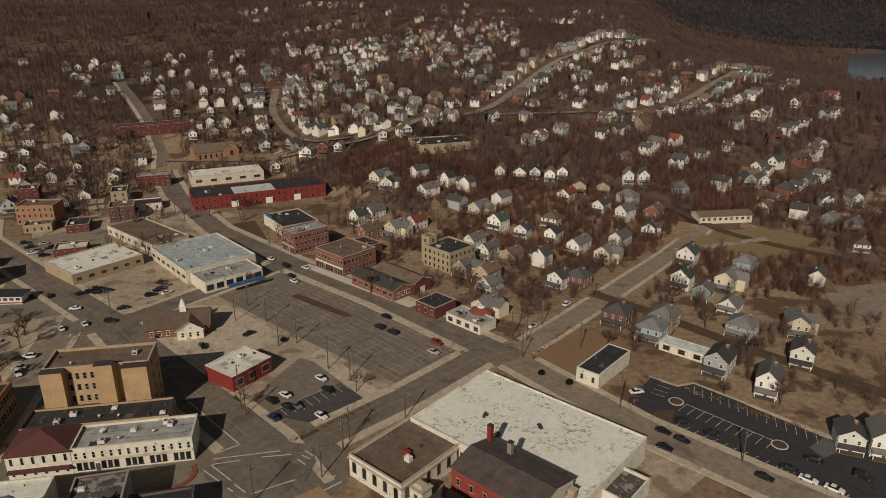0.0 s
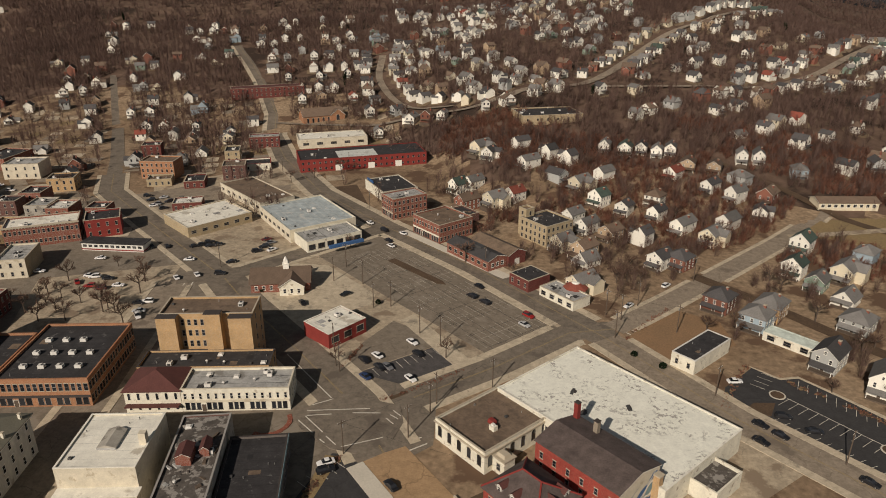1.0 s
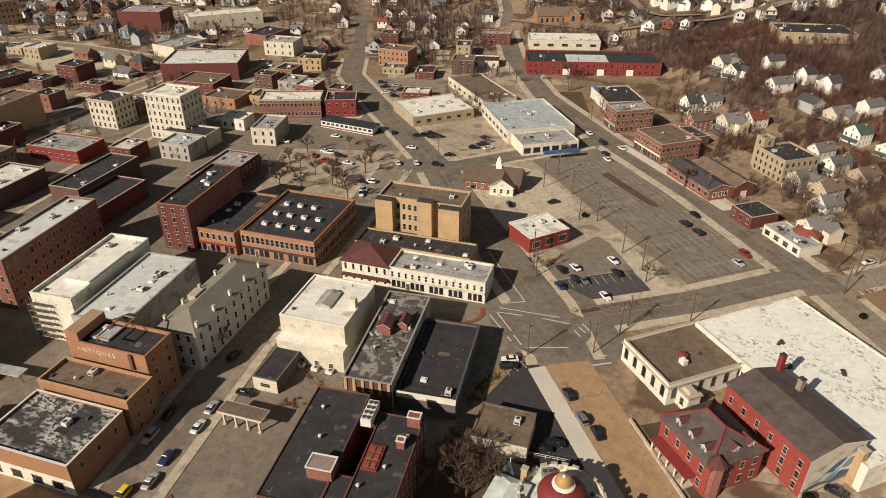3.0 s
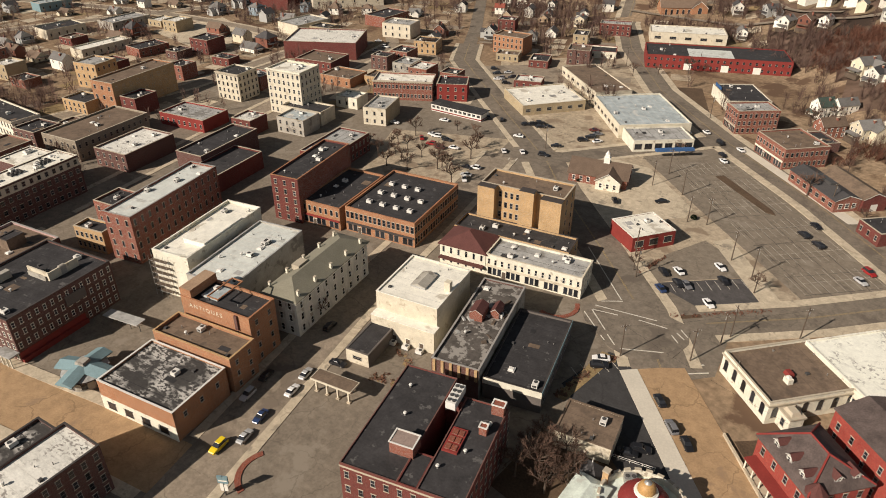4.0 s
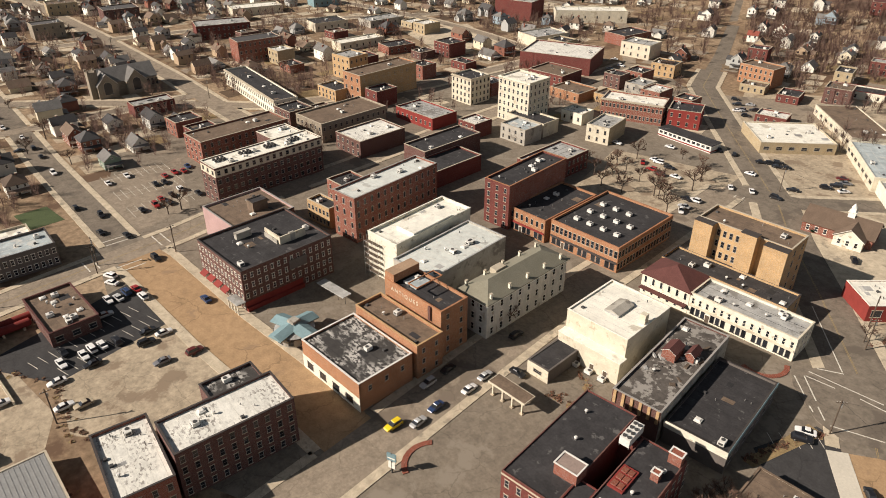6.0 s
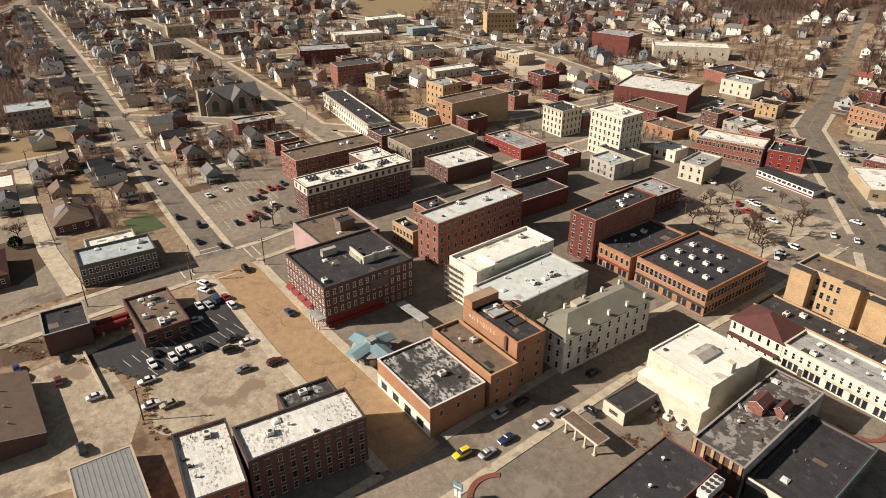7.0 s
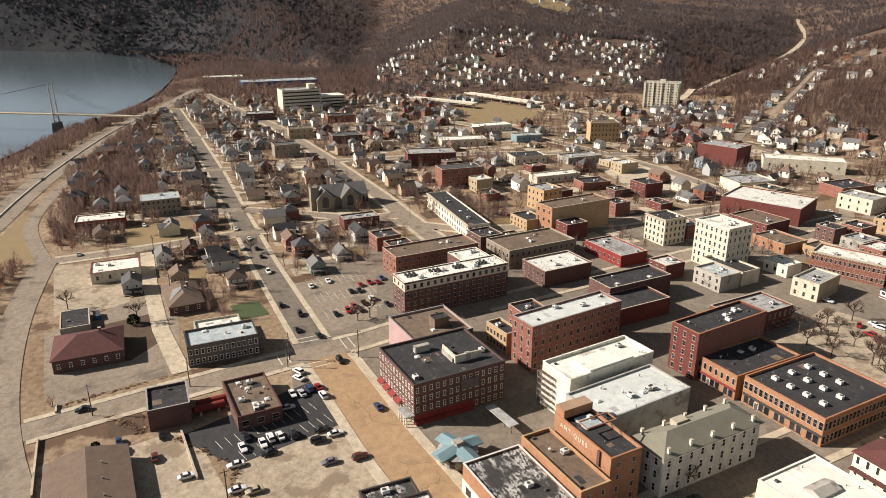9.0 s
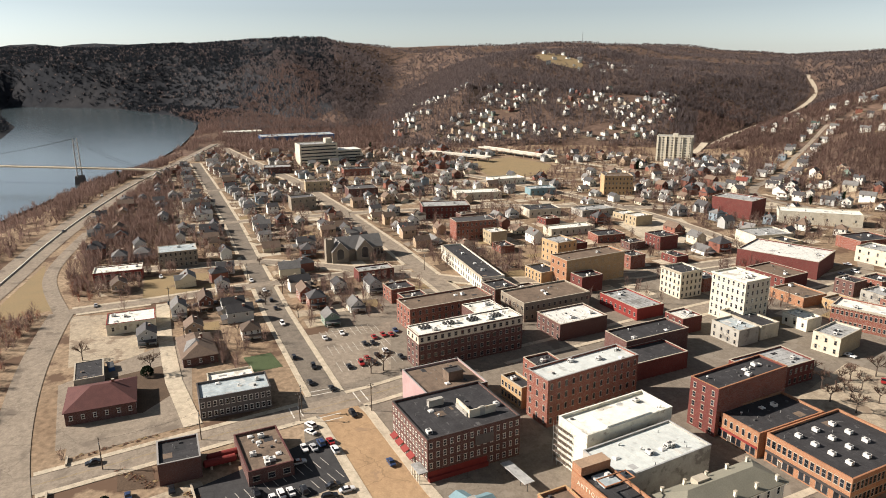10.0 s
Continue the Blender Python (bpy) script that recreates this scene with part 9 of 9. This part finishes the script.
car("black", 81.9, 144.3, -41)
car("white", 60.1, 184.9, 10)
car("black", 69.2, 168.7, 0)
car("black", 75.5, 163.2, 0)
car("black", -126.4, 246.4, 40)
car("black", -120.5, 259.1, 40)
car("black", -119.3, 264.3, 40)
car("grey", -118.2, 269.5, 40)
car("black", -149.9, 260.4, 40)
car("black", -146.8, 262.2, 40)
car("black", -143.4, 261.9, 40)
car("black", -140.5, 263.4, 40)
car("black", -208.9, 323.5, 40)
car("black", -203.3, 317.1, 40)
car("silver", -199.1, 322.2, 40)
car("black", -188.9, 321.2, 40)
car("black", -192.7, 316.3, 40)
car("white", -197.2, 308.8, 40)
car("white", -114.6, 261.5, 55)
car("white", -159.7, 218.2, 10)
car("white", -176.1, 224.7, 10)
car("white", -141.1, 207.1, 10)
car("silver", -140.1, 199.7, 10)
car("black", -125.8, 234.6, 10)
car("white", -49.2, 131.6, 30)
car("black", -48.4, 128.9, 30)
car("black", -31.4, 126.0, 133)
car("grey", -26.0, 119.5, 133)
car("black", -21.5, 116.7, 133)
car("black", -30.8, 106.7, 20)
car("black", -28.9, 109.2, 20)
car("black", 27.0, 123.9, -10)
car("white", 29.9, 126.6, -10)
car("white", -173.5, 224.1, 15)
car("black", -167.3, 223.4, 15)
car("white", -159.8, 218.1, 15)
car("red", -170.0, 215.8, 15)
car("maroon", -164.7, 214.6, 15)
car("black", -143.7, 205.5, 15)
car("white", -140.8, 207.2, 15)
car("silver", -138.4, 198.4, 15)
car("white", -198.8, 225.3, 15)
car("black", -174.8, 260.0, 130)
car("black", -168.2, 256.9, 130)
car("black", -161.8, 258.3, 130)
car("white", -134.4, 232.1, 130)
car("black", -84.4, 214.7, 130)
car("white", -80.8, 300.7, 130)
car("white", -71.5, 292.1, 130)
car("white", -87.8, 296.5, 130)
car("black", -92.6, 267.9, 130)
car("black", -70.8, 224.2, 50)
car("white", -86.2, 294.6, 50)
car("white", -90.9, 288.8, 50)
car("black", -617.4, -132.7, -5)
car("black", -526.3, -129.1, -5)
car("white", -666.1, -128.1, -5)
car("black", -590.7, -121.5, -5)
car("white", -510.9, -66.8, 10)
car("silver", -351.6, -77.1, 10)
car("black", -344.7, -42.7, 10)
car("white", -392.3, -51.3, 10)
car("silver", -337.3, -34.2, 97)
car("black", -337.7, -29.1, 97)
car("black", -338.1, -21.2, 97)
car("white", -336.5, -13.2, 97)
car("black", -334.6, 0.3, 97)
car("white", -408.3, 124.0, 97)
car("white", -402.7, 127.9, 97)
car("black", 89.7, 147.7, -41)
car("white", 92.6, 143.4, -41)
car("white", 97.3, 139.8, -41)
car("black", 98.1, 151.4, -41)
car("black", 107.3, 144.7, -41)

car("black", -209.7, 323.1, 40)
car("black", -203.1, 317.4, 15)
car("grey", -196.8, 311.5, 15)
car("black", -189.9, 305.7, 40)
car("black", -147.9, 261.8, 130)
car("black", -145.3, 265.5, 40)
car("black", -158.3, 273.0, 40)
car("grey", -154.8, 277.4, 15)
car("black", -151.7, 281.5, 40)
car("maroon", -121.6, 272.7, 40)
car("black", -116.1, 270.3, 15)
car("black", -120.5, 263.5, 130)
car("white", -116.0, 263.2, 40)
car("white", -158.6, 216.3, 40)
car("silver", -169.2, 216.5, 15)
car("white", -182.5, 241.5, 15)
car("white", -141.3, 207.1, 40)
car("white", -138.3, 195.9, 130)
car("white", -294.3, 309.0, 40)
car("silver", -286.9, 310.3, 15)
car("white", -288.1, 320.5, 15)
car("black", -279.7, 319.5, 130)
car("white", -301.1, 328.1, 40)
car("black", -111.4, 286.1, 130)
car("black", -86.0, 274.6, 15)
car("white", -141.1, 228.2, 130)
car("white", -144.9, 246.0, 15)
car("black", -176.4, 224.7, 15)
car("red", -177.2, 218.4, 130)

# ---------------- poles and lamps ----------------
def utility_pole(x, y, rot, first=[]):
    m = pose(x, y, gz(x, y), 0, 0, rot)
    if first:
        return copy_thing(first[0], m)
    e = thing("utility_pole", x, y, gz(x, y), rot, "tall weathered wooden utility pole with a crossarm", "utility pole", "utility poles")
    s = Shape()
    s.tube((0, 0, -1), (0, 0, 10.5), 0.19, 0.13, "wood_dark", 8)
    part("pole", s, e)
    s = Shape()
    s.box(-1.2, -0.07, 9.6, 1.2, 0.07, 9.75, "wood_dark")
    for k in (-1.05, -0.4, 0.4, 1.05):
        s.tube((k, 0, 9.75), (k, 0, 9.95), 0.05, 0.04, "metal_white", 6)
    part("crossarm", s, e)
    s = Shape()
    s.tube((0.3, 0, 8.2), (0.3, 0, 9.1), 0.2, 0.2, "metal", 8)
    part("transformer", s, e)
    first.append(e)
    return e


POLES = [(-31, 145), (-26, 161), (-11, 171), (-38, 200), (-52, 218), (-58, 216), (-58, 173), (27, 207), (37, 232), (48, 214), (53, 177), (25, 223), (-21, 256), (-153, 376), (-129, 242), (-215, 378), (-181, 382), (-79, 236), (79, 151), (-117, 393), (-137, 389), (30, 220), (61, 257), (-31, 142), (-27, 156), (-46, 136), (-11, 173)]
MORE_POLES = [(-36, 198), (-63, 184), (-78, 250), (-67, 235), (-131, 246), (-86, 321), (-178, 356), (-207, -21), (-210, 10), (-198, -48), (-340, -42), (-370, -5), (-284, -31), (-363, 92), (-486, 68), (-209, -20), (-215, 11), (-210, 34), (-181, 49), (-146, -10), (-45, 133), (-31, 142), (-11, 173), (-36, 196), (-30, 194), (-1, 125)]
ALL, POLES_KEPT = POLES + MORE_POLES, []
for x, y in ALL:
    if all(math.hypot(x - a, y - b) > 5 for a, b in POLES_KEPT):
        POLES_KEPT.append((x, y))
for k, (x, y) in enumerate(POLES_KEPT):
    utility_pole(x, y, (49 if x > -60 else 10) + 90 * (k % 2))


def wire(a, b):
    """A slack cable between two poles."""
    cv = bpy.data.curves.new("cable", "CURVE")
    cv.dimensions, cv.bevel_depth, cv.bevel_resolution = "3D", 0.02, 0
    sp = cv.splines.new("POLY")
    sp.points.add(8)
    za, zb = gz(*a) + 9.8, gz(*b) + 9.8
    for k in range(9):
        t = k / 8
        sp.points[k].co = (a[0] + (b[0] - a[0]) * t, a[1] + (b[1] - a[1]) * t, za + (zb - za) * t - 0.9 * 4 * t * (1 - t), 1)
    cv.materials.append(M["rubber"])
    tagged(new("cable", cv), "thin black overhead cable between poles", "cable", "overhead cables")


poles_all = POLES_KEPT
for i, a in enumerate(poles_all):
    near_ones = sorted((math.hypot(a[0] - b[0], a[1] - b[1]), b) for b in poles_all[i + 1:])
    if near_ones and 14 < near_ones[0][0] < 60:
        wire(a, near_ones[0][1])


# ---------------- bare trees ----------------
def bare_tree(x, y, kind, size=1.0, first={}):
    m = pose(x, y, gz(x, y) - 0.1, 0, 0, (x * 37 + y * 91) % 360) @ Matrix.Diagonal((size, size, size, 1))
    if kind in first:
        c = copy_thing(first[kind], pose(0, 0, 0))
        c.matrix_basis = m
        return c
    rnd = random.Random(kind + 3)
    e = thing("bare_tree", x, y, gz(x, y), 0, "leafless winter tree with a fine grey-brown crown", "tree", "bare trees")
    e.matrix_basis = m
    trunk, crown = Shape(), Shape()
    top = 3.2 + 0.5 * kind
    trunk.tube((0, 0, -0.5), (0.1, 0, top), 0.24, 0.17, "bark", 7)

    def grow(p, way, length, r, depth):
        q = p + way * length
        (trunk if depth > 2 else crown).tube(p, q, r * (1.0 if depth > 2 else 1.7), r * (0.6 if depth > 2 else 1.0), "bark" if depth > 1 else "twig", 5 if depth > 2 else 3)
        if depth == 0:
            return
        for _ in range(4 if depth > 1 else 5):
            v = (way + Vector((rnd.gauss(0, 0.55), rnd.gauss(0, 0.55), rnd.gauss(0.12, 0.35)))).normalized()
            grow(p + way * length * rnd.uniform(0.5, 1.0), v, length * rnd.uniform(0.55, 0.8), r * 0.55, depth - 1)

    for k in range(5):
        a = k * 1.256 + rnd.uniform(-0.4, 0.4)
        grow(Vector((0, 0, top - rnd.uniform(0, 0.8))), Vector((math.cos(a) * 0.75, math.sin(a) * 0.75, 0.75)).normalized(), rnd.uniform(1.8, 2.5), 0.11, 3)
    part("trunk", trunk, e)
    part("crown", crown, e, "fine bare twigs")
    first[kind] = e
    return e


TREES = [(-183, 205), (-175, 206), (-180, 193), (-149, 199), (-153, 198), (-170, 196), (-161, 236), (-284, -70), (-263, -42), (-330, 3), (-294, -10), (-307, 17), (-239, 39), (-240, 44), (-345, 12), (-402, 2), (-487, -44), (-495, -74), (-134, 388), (-119, 382), (-112, 388), (-132, 371), (-142, 360), (-47, 87), (-47, 93), (-51, 87), (-42, 90), (-119, 101), (-383, 142), (-260, 328)]
MORE_TREES = [(-171, 236), (67, 214), (35, 253), (73, 294), (92, 252), (-22, 293), (31, 288), (-39, 354), (-46, 338), (25, 383), (-82, 271), (-182, 208), (-153, 201), (-182, 220), (97, 229), (87, 184), (68, 221), (37, 263), (31, 251), (89, 257), (89, 248), (110, 213), (105, 210), (64, 323), (102, 179), (126, 206), (135, 209), (40, 252), (83, 309), (43, 295)]
THICKET = [(-186, 212), (-165, 203), (-158, 206), (-171, 188), (-148, 214), (-190, 199), (-176, 199), (-162, 190), (-140, 190), (-152, 224), (-60, 176), (-27, 186), (58, 216), (20, 246), (-30, 262), (-10, 254), (-46, 97), (-43, 94), (-40, 92), (-44, 90), (-38, 96), (-48, 100), (-41, 98), (-37, 91), (-40, 87)]
for k, (x, y) in enumerate(TREES + MORE_TREES + THICKET):
    bare_tree(x, y, k % 3, 0.75 + 0.12 * (k % 5))

# ---------------- woods ----------------
CELL, X0, Y0, NX, NY = 4.0, -1450.0, -420.0, 600, 440
BUSY = np.zeros((NX, NY), bool)


def busy(x, y, r):
    i0, i1 = int((x - r - X0) / CELL), int((x + r - X0) / CELL) + 1
    j0, j1 = int((y - r - Y0) / CELL), int((y + r - Y0) / CELL) + 1
    BUSY[max(i0, 0):max(i1, 0), max(j0, 0):max(j1, 0)] = True


for x, y, r in TAKEN:
    busy(x, y, r * (0.7 if r > 9 else 0.4))
for line, width, *_ in STREETS:
    for x, y in line:
        busy(x, y, width / 2 + 2)
for ob in list(scene.objects):
    if ob.get("category") in ("parking lot", "lawn", "yard") and ob.type == "MESH":
        poly = [tuple(v.co[:2]) for v in ob.data.vertices][:len(ob.data.vertices) // 2]
        gx, gy = np.meshgrid(X0 + (np.arange(NX) + 0.5) * CELL, Y0 + (np.arange(NY) + 0.5) * CELL, indexing="ij")
        BUSY |= poly_signed(gx, gy, poly) < 2


def is_free(x, y):
    i, j = ((x - X0) / CELL).astype(int), ((y - Y0) / CELL).astype(int)
    inside = (i >= 0) & (i < NX) & (j >= 0) & (j < NY)
    return ~(inside & BUSY[np.clip(i, 0, NX - 1), np.clip(j, 0, NY - 1)])


def scatter(rng, n, yaw0, yaw1, r0, r1, power=1.0):
    yaw = np.radians(rng.uniform(yaw0, yaw1, n))
    r = np.sqrt(rng.uniform(r0 ** 2, r1 ** 2, n)) if power == 1 else r0 + (r1 - r0) * rng.uniform(0, 1, n) ** power
    return -np.sin(yaw) * r, np.cos(yaw) * r


def thicket(name, label, x, y, height, spread, blades, width, rng, material="far_wood"):
    """Many small leafless trees: each a burst of thin upward twigs round a stem, so that light and ground show between them."""
    n = len(x)
    z = ground_z(x, y)
    h = height * rng.uniform(0.65, 1.25, n)
    verts, k = [], blades
    a = rng.uniform(0, 2 * np.pi, (n, k))
    up = rng.uniform(0.35, 1.0, (n, k))
    rad = spread * np.sqrt(np.clip(1.15 - (up * 1.5 - 0.9) ** 2, 0.1, None)) * rng.uniform(0.35, 1.0, (n, k)) * (h / height)[:, None]
    tip = np.stack([x[:, None] + np.cos(a) * rad, y[:, None] + np.sin(a) * rad, z[:, None] + up * h[:, None]], -1)
    foot_h = np.clip(up - rng.uniform(0.25, 0.5, (n, k)), 0.0, 1.0)
    foot = np.stack([x[:, None] + np.cos(a) * rad * 0.25, y[:, None] + np.sin(a) * rad * 0.25, z[:, None] + foot_h * h[:, None]], -1)
    side = np.stack([-np.sin(a + 0.6), np.cos(a + 0.6), np.zeros_like(a)], -1) * width * rng.uniform(0.5, 1.2, (n, k))[..., None]
    quad = np.stack([foot + side, tip, foot - side], 2).reshape(-1, 3)
    faces = np.arange(len(quad)).reshape(-1, 3)
    me = bpy.data.meshes.new(name)
    me.vertices.add(len(quad))
    me.vertices.foreach_set("co", quad.astype(np.float32).ravel())
    me.loops.add(faces.size)
    me.loops.foreach_set("vertex_index", faces.ravel().astype(np.int32))
    me.polygons.add(len(faces))
    me.polygons.foreach_set("loop_start", (np.arange(len(faces)) * 3).astype(np.int32))
    me.polygons.foreach_set("loop_total", np.full(len(faces), 3, np.int32))
    me.materials.append(M[material])
    me.update(calc_edges=True)
    tagged(new(name, me), label, "woods", kind="stuff")


rng = np.random.default_rng(7)


def wooded(x, y, scale, cut, seed):
    return wave(x, y, scale, seed) > cut


def plant(name, label, n, yaw0, yaw1, r0, r1, height, spread, blades, width, cut=-9.0, scale=60, seed=3.0, material="far_wood", power=1.0):
    x, y = scatter(rng, n, yaw0, yaw1, r0, r1, power)
    ok = is_free(x, y) & wooded(x, y, scale, cut, seed) & (poly_signed(x, y, RIVER) > 6) & (poly_signed(x, y, REACH) > 6)
    thicket(name, label, x[ok], y[ok], height, spread, blades, width, rng, material)


plant("brush", "reddish brown leafless brush on the slopes", 6500, -34, 9, 296, 480, 5.0, 2.3, 40, 0.10, cut=-0.5, scale=42, material="brush")
plant("woods", "brown leafless woods on the near hillside", 13500, -38, 36, 420, 900, 9.5, 3.4, 26, 0.18, cut=-0.8, scale=55)
plant("woods", "tall leafless trees among the hillside houses", 2600, -38, 36, 330, 880, 12.0, 3.6, 46, 0.13)
plant("woods", "bare trees in the gardens by the avenue", 800, 66, 101, 255, 420, 9.0, 3.2, 90, 0.055, cut=-0.7, scale=30)
plant("woods", "bare trees in the yards between the near houses", 1300, -36, 8, 215, 430, 8.5, 3.0, 90, 0.06, cut=-0.9, scale=30)
plant("woods", "brown leafless woods on the upper hills", 15000, -38, 40, 850, 1500, 10.5, 4.2, 18, 0.4, cut=-0.95, scale=90)
plant("woods", "brown leafless woods on the far crest", 8000, -40, 40, 1450, 2600, 11, 5.2, 12, 0.8)
plant("woods", "leafless trees between the houses of the flats", 8500, 34, 104, 330, 960, 9.0, 3.0, 36, 0.12, cut=-0.85, scale=38)
plant("woods", "thin leafless woods among the hill houses", 3600, 54, 79, 950, 1260, 9.5, 3.4, 20, 0.32, cut=-0.9, scale=60, material="hill_wood")
plant("woods", "grey-brown woods behind the flats", 2500, 78, 92, 930, 1300, 10, 4.4, 16, 0.45)
plant("woods", "brown leafless trees on the slope above the flats", 1700, 34, 50, 700, 980, 10.0, 3.6, 30, 0.2)
plant("woods", "grey-brown woods in the side valley", 3500, 36, 54, 930, 1300, 10, 4.4, 16, 0.45, cut=-0.9, scale=120)
plant("woods", "brown trees between highway and town", 2600, 96.0, 104, 380, 900, 8, 3.2, 36, 0.15)
plant("brush", "brown brush along the river road", 500, 102.5, 112, 230, 420, 4.5, 2.2, 36, 0.1, material="brush", cut=-0.6, scale=30)
plant("brush", "brown bare brush and trees on the bank by the river road", 1500, 103.5, 116, 190, 520, 7.0, 2.8, 50, 0.09, cut=-0.9, scale=30)
plant("woods", "grey-brown woods on the hills across the flats", 24000, 36, 92, 1230, 1950, 8.5, 5.0, 17, 0.55, cut=-1.5, scale=120, power=1.3, material="hill_wood")
plant("woods", "grey-brown woods on the distant ridge", 12000, 36, 84, 1800, 3600, 9.5, 7.5, 12, 1.3, material="hill_wood")
plant("woods", "bare woods on the ridge across the river", 4500, 80, 115, 1650, 3700, 9.5, 8.5, 16, 1.3, material="hill_wood")
# ridge trees coloured dark and bluish in place of shade and haze
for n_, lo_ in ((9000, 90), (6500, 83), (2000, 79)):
    plant("woods", "ridge woods across the river, with shade and haze in their colour", n_, lo_, 115, 1500, 3600, 10, 8.0, 16, 1.4, material="ridge_shade_wood")
plant("woods", "dark woods on the ridge beyond the far reach", 4200, -40, -12, 2150, 3000, 10, 8.0, 14, 1.3, material="hill_wood")
plant("woods", "bare woods at the foot of the far ridge", 3500, 84, 100, 1250, 1750, 11, 4.6, 16, 0.6)
plant("woods", "leafless trees along the river bank", 5200, 92, 112, 400, 1400, 9, 3.6, 32, 0.18, cut=-0.5, scale=50)
plant("evergreens", "scattered dark evergreen trees", 160, -34, 100, 400, 1300, 11, 2.6, 70, 0.5, cut=0.4, scale=40, seed=8.0, material="conifer")


# ---------------- river bridge ----------------
def bridge():
    e = thing("bridge", -739, -179, 0, 0, "thin steel road bridge with a lattice tower over the river", "bridge")
    a, b = Vector((-826 + 739, -253 + 179, 11.0)), Vector((-751 + 739, -86 + 179, 10.0))
    way = (a - b).normalized()
    far = b + way * 520
    s = Shape()
    side = way.cross(Vector((0, 0, 1))).normalized() * 3.2
    p = [b + side, b - side, far - side, far + side]
    s.poly([tuple(v) for v in p] + [tuple(v - Vector((0, 0, 1.2))) for v in p], [(0, 1, 2, 3), (7, 6, 5, 4), (0, 4, 5, 1), (1, 5, 6, 2), (2, 6, 7, 3), (3, 7, 4, 0)], "concrete")
    part("deck", s, e)
    s = Shape()
    for sg in (-1, 1):
        s.tube(b + side * sg + Vector((0, 0, 1.1)), far + side * sg + Vector((0, 0, 1.1)), 0.12, 0.12, "metal_dark", 5)
    part("railing", s, e)
    s = Shape()
    c = b + way * 92
    for sg in (-1, 1):
        s.tube(c + side * sg * 1.2 + Vector((0, 0, -10)), c + side * sg + Vector((0, 0, 30)), 0.7, 0.45, "metal", 6)
    for k in range(7):
        z0, z1 = -6 + 5 * k, -1 + 5 * k
        s.tube(c + side + Vector((0, 0, z0)), c - side + Vector((0, 0, z1)), 0.16, 0.16, "metal", 4)
        s.tube(c - side + Vector((0, 0, z0)), c + side + Vector((0, 0, z1)), 0.16, 0.16, "metal", 4)
    part("tower", s, e, "grey lattice steel tower")
    s = Shape()
    s.box(-5, -5, -12, 5, 5, 2, "plaster_dark", 1.0)
    part("pier", s, e, "dark stone pier", pose(c.x, c.y, 0))
    s = Shape()
    for sg in (-1, 1):
        top = c + side * sg + Vector((0, 0, 30))
        for end in (b, b + way * 330):
            pts = [top + (end + side * sg - top) * (k / 8) - Vector((0, 0, 7 * math.sin(math.pi * k / 8))) for k in range(9)]
            for p0, p1 in zip(pts, pts[1:]):
                s.tube(p0, p1, 0.14, 0.14, "metal_dark", 4)
    part("cable", s, e, "main suspension cables")


bridge()


def radio_mast(x, y):
    e = thing("radio_mast", x, y, gz(x, y), 0, "slender lattice radio mast on the hilltop", "mast")
    s = Shape()
    for k in range(3):
        a = 2.094 * k
        s.tube((1.6 * math.cos(a), 1.6 * math.sin(a), 0), (0.3 * math.cos(a), 0.3 * math.sin(a), 62), 0.25, 0.15, "metal_dark", 5)
    for k in range(12):
        r0 = 1.6 - 1.3 * k / 12
        for j in range(3):
            a, b = 2.094 * j, 2.094 * (j + 1)
            s.tube((r0 * math.cos(a), r0 * math.sin(a), 5 * k), (r0 * 0.92 * math.cos(b), r0 * 0.92 * math.sin(b), 5 * k + 5), 0.1, 0.1, "metal_dark", 4)
    part("lattice", s, e)


radio_mast(-1560, 794)


def pole_sign(x, y, rot):
    e = thing("pole_sign", x, y, 0, rot, "pale double-sided sign panel on a post at the lot corner", "sign")
    s = Shape()
    s.tube((0, 0, 0), (0, 0, 5.6), 0.16, 0.16, "metal_dark", 8)
    part("post", s, e)
    s = Shape()
    s.box(-1.1, -0.15, 3.6, 1.1, 0.15, 5.6, "aqua_paint")
    s.box(-0.9, -0.17, 4.2, 0.9, 0.17, 4.5, "white_paint")
    part("panel", s, e)
    s = Shape()
    s.box(-0.8, -0.13, 1.4, 0.8, 0.13, 3.2, "white_paint")
    part("lower_panel", s, e)


pole_sign(-91.0, 47.5, 30)
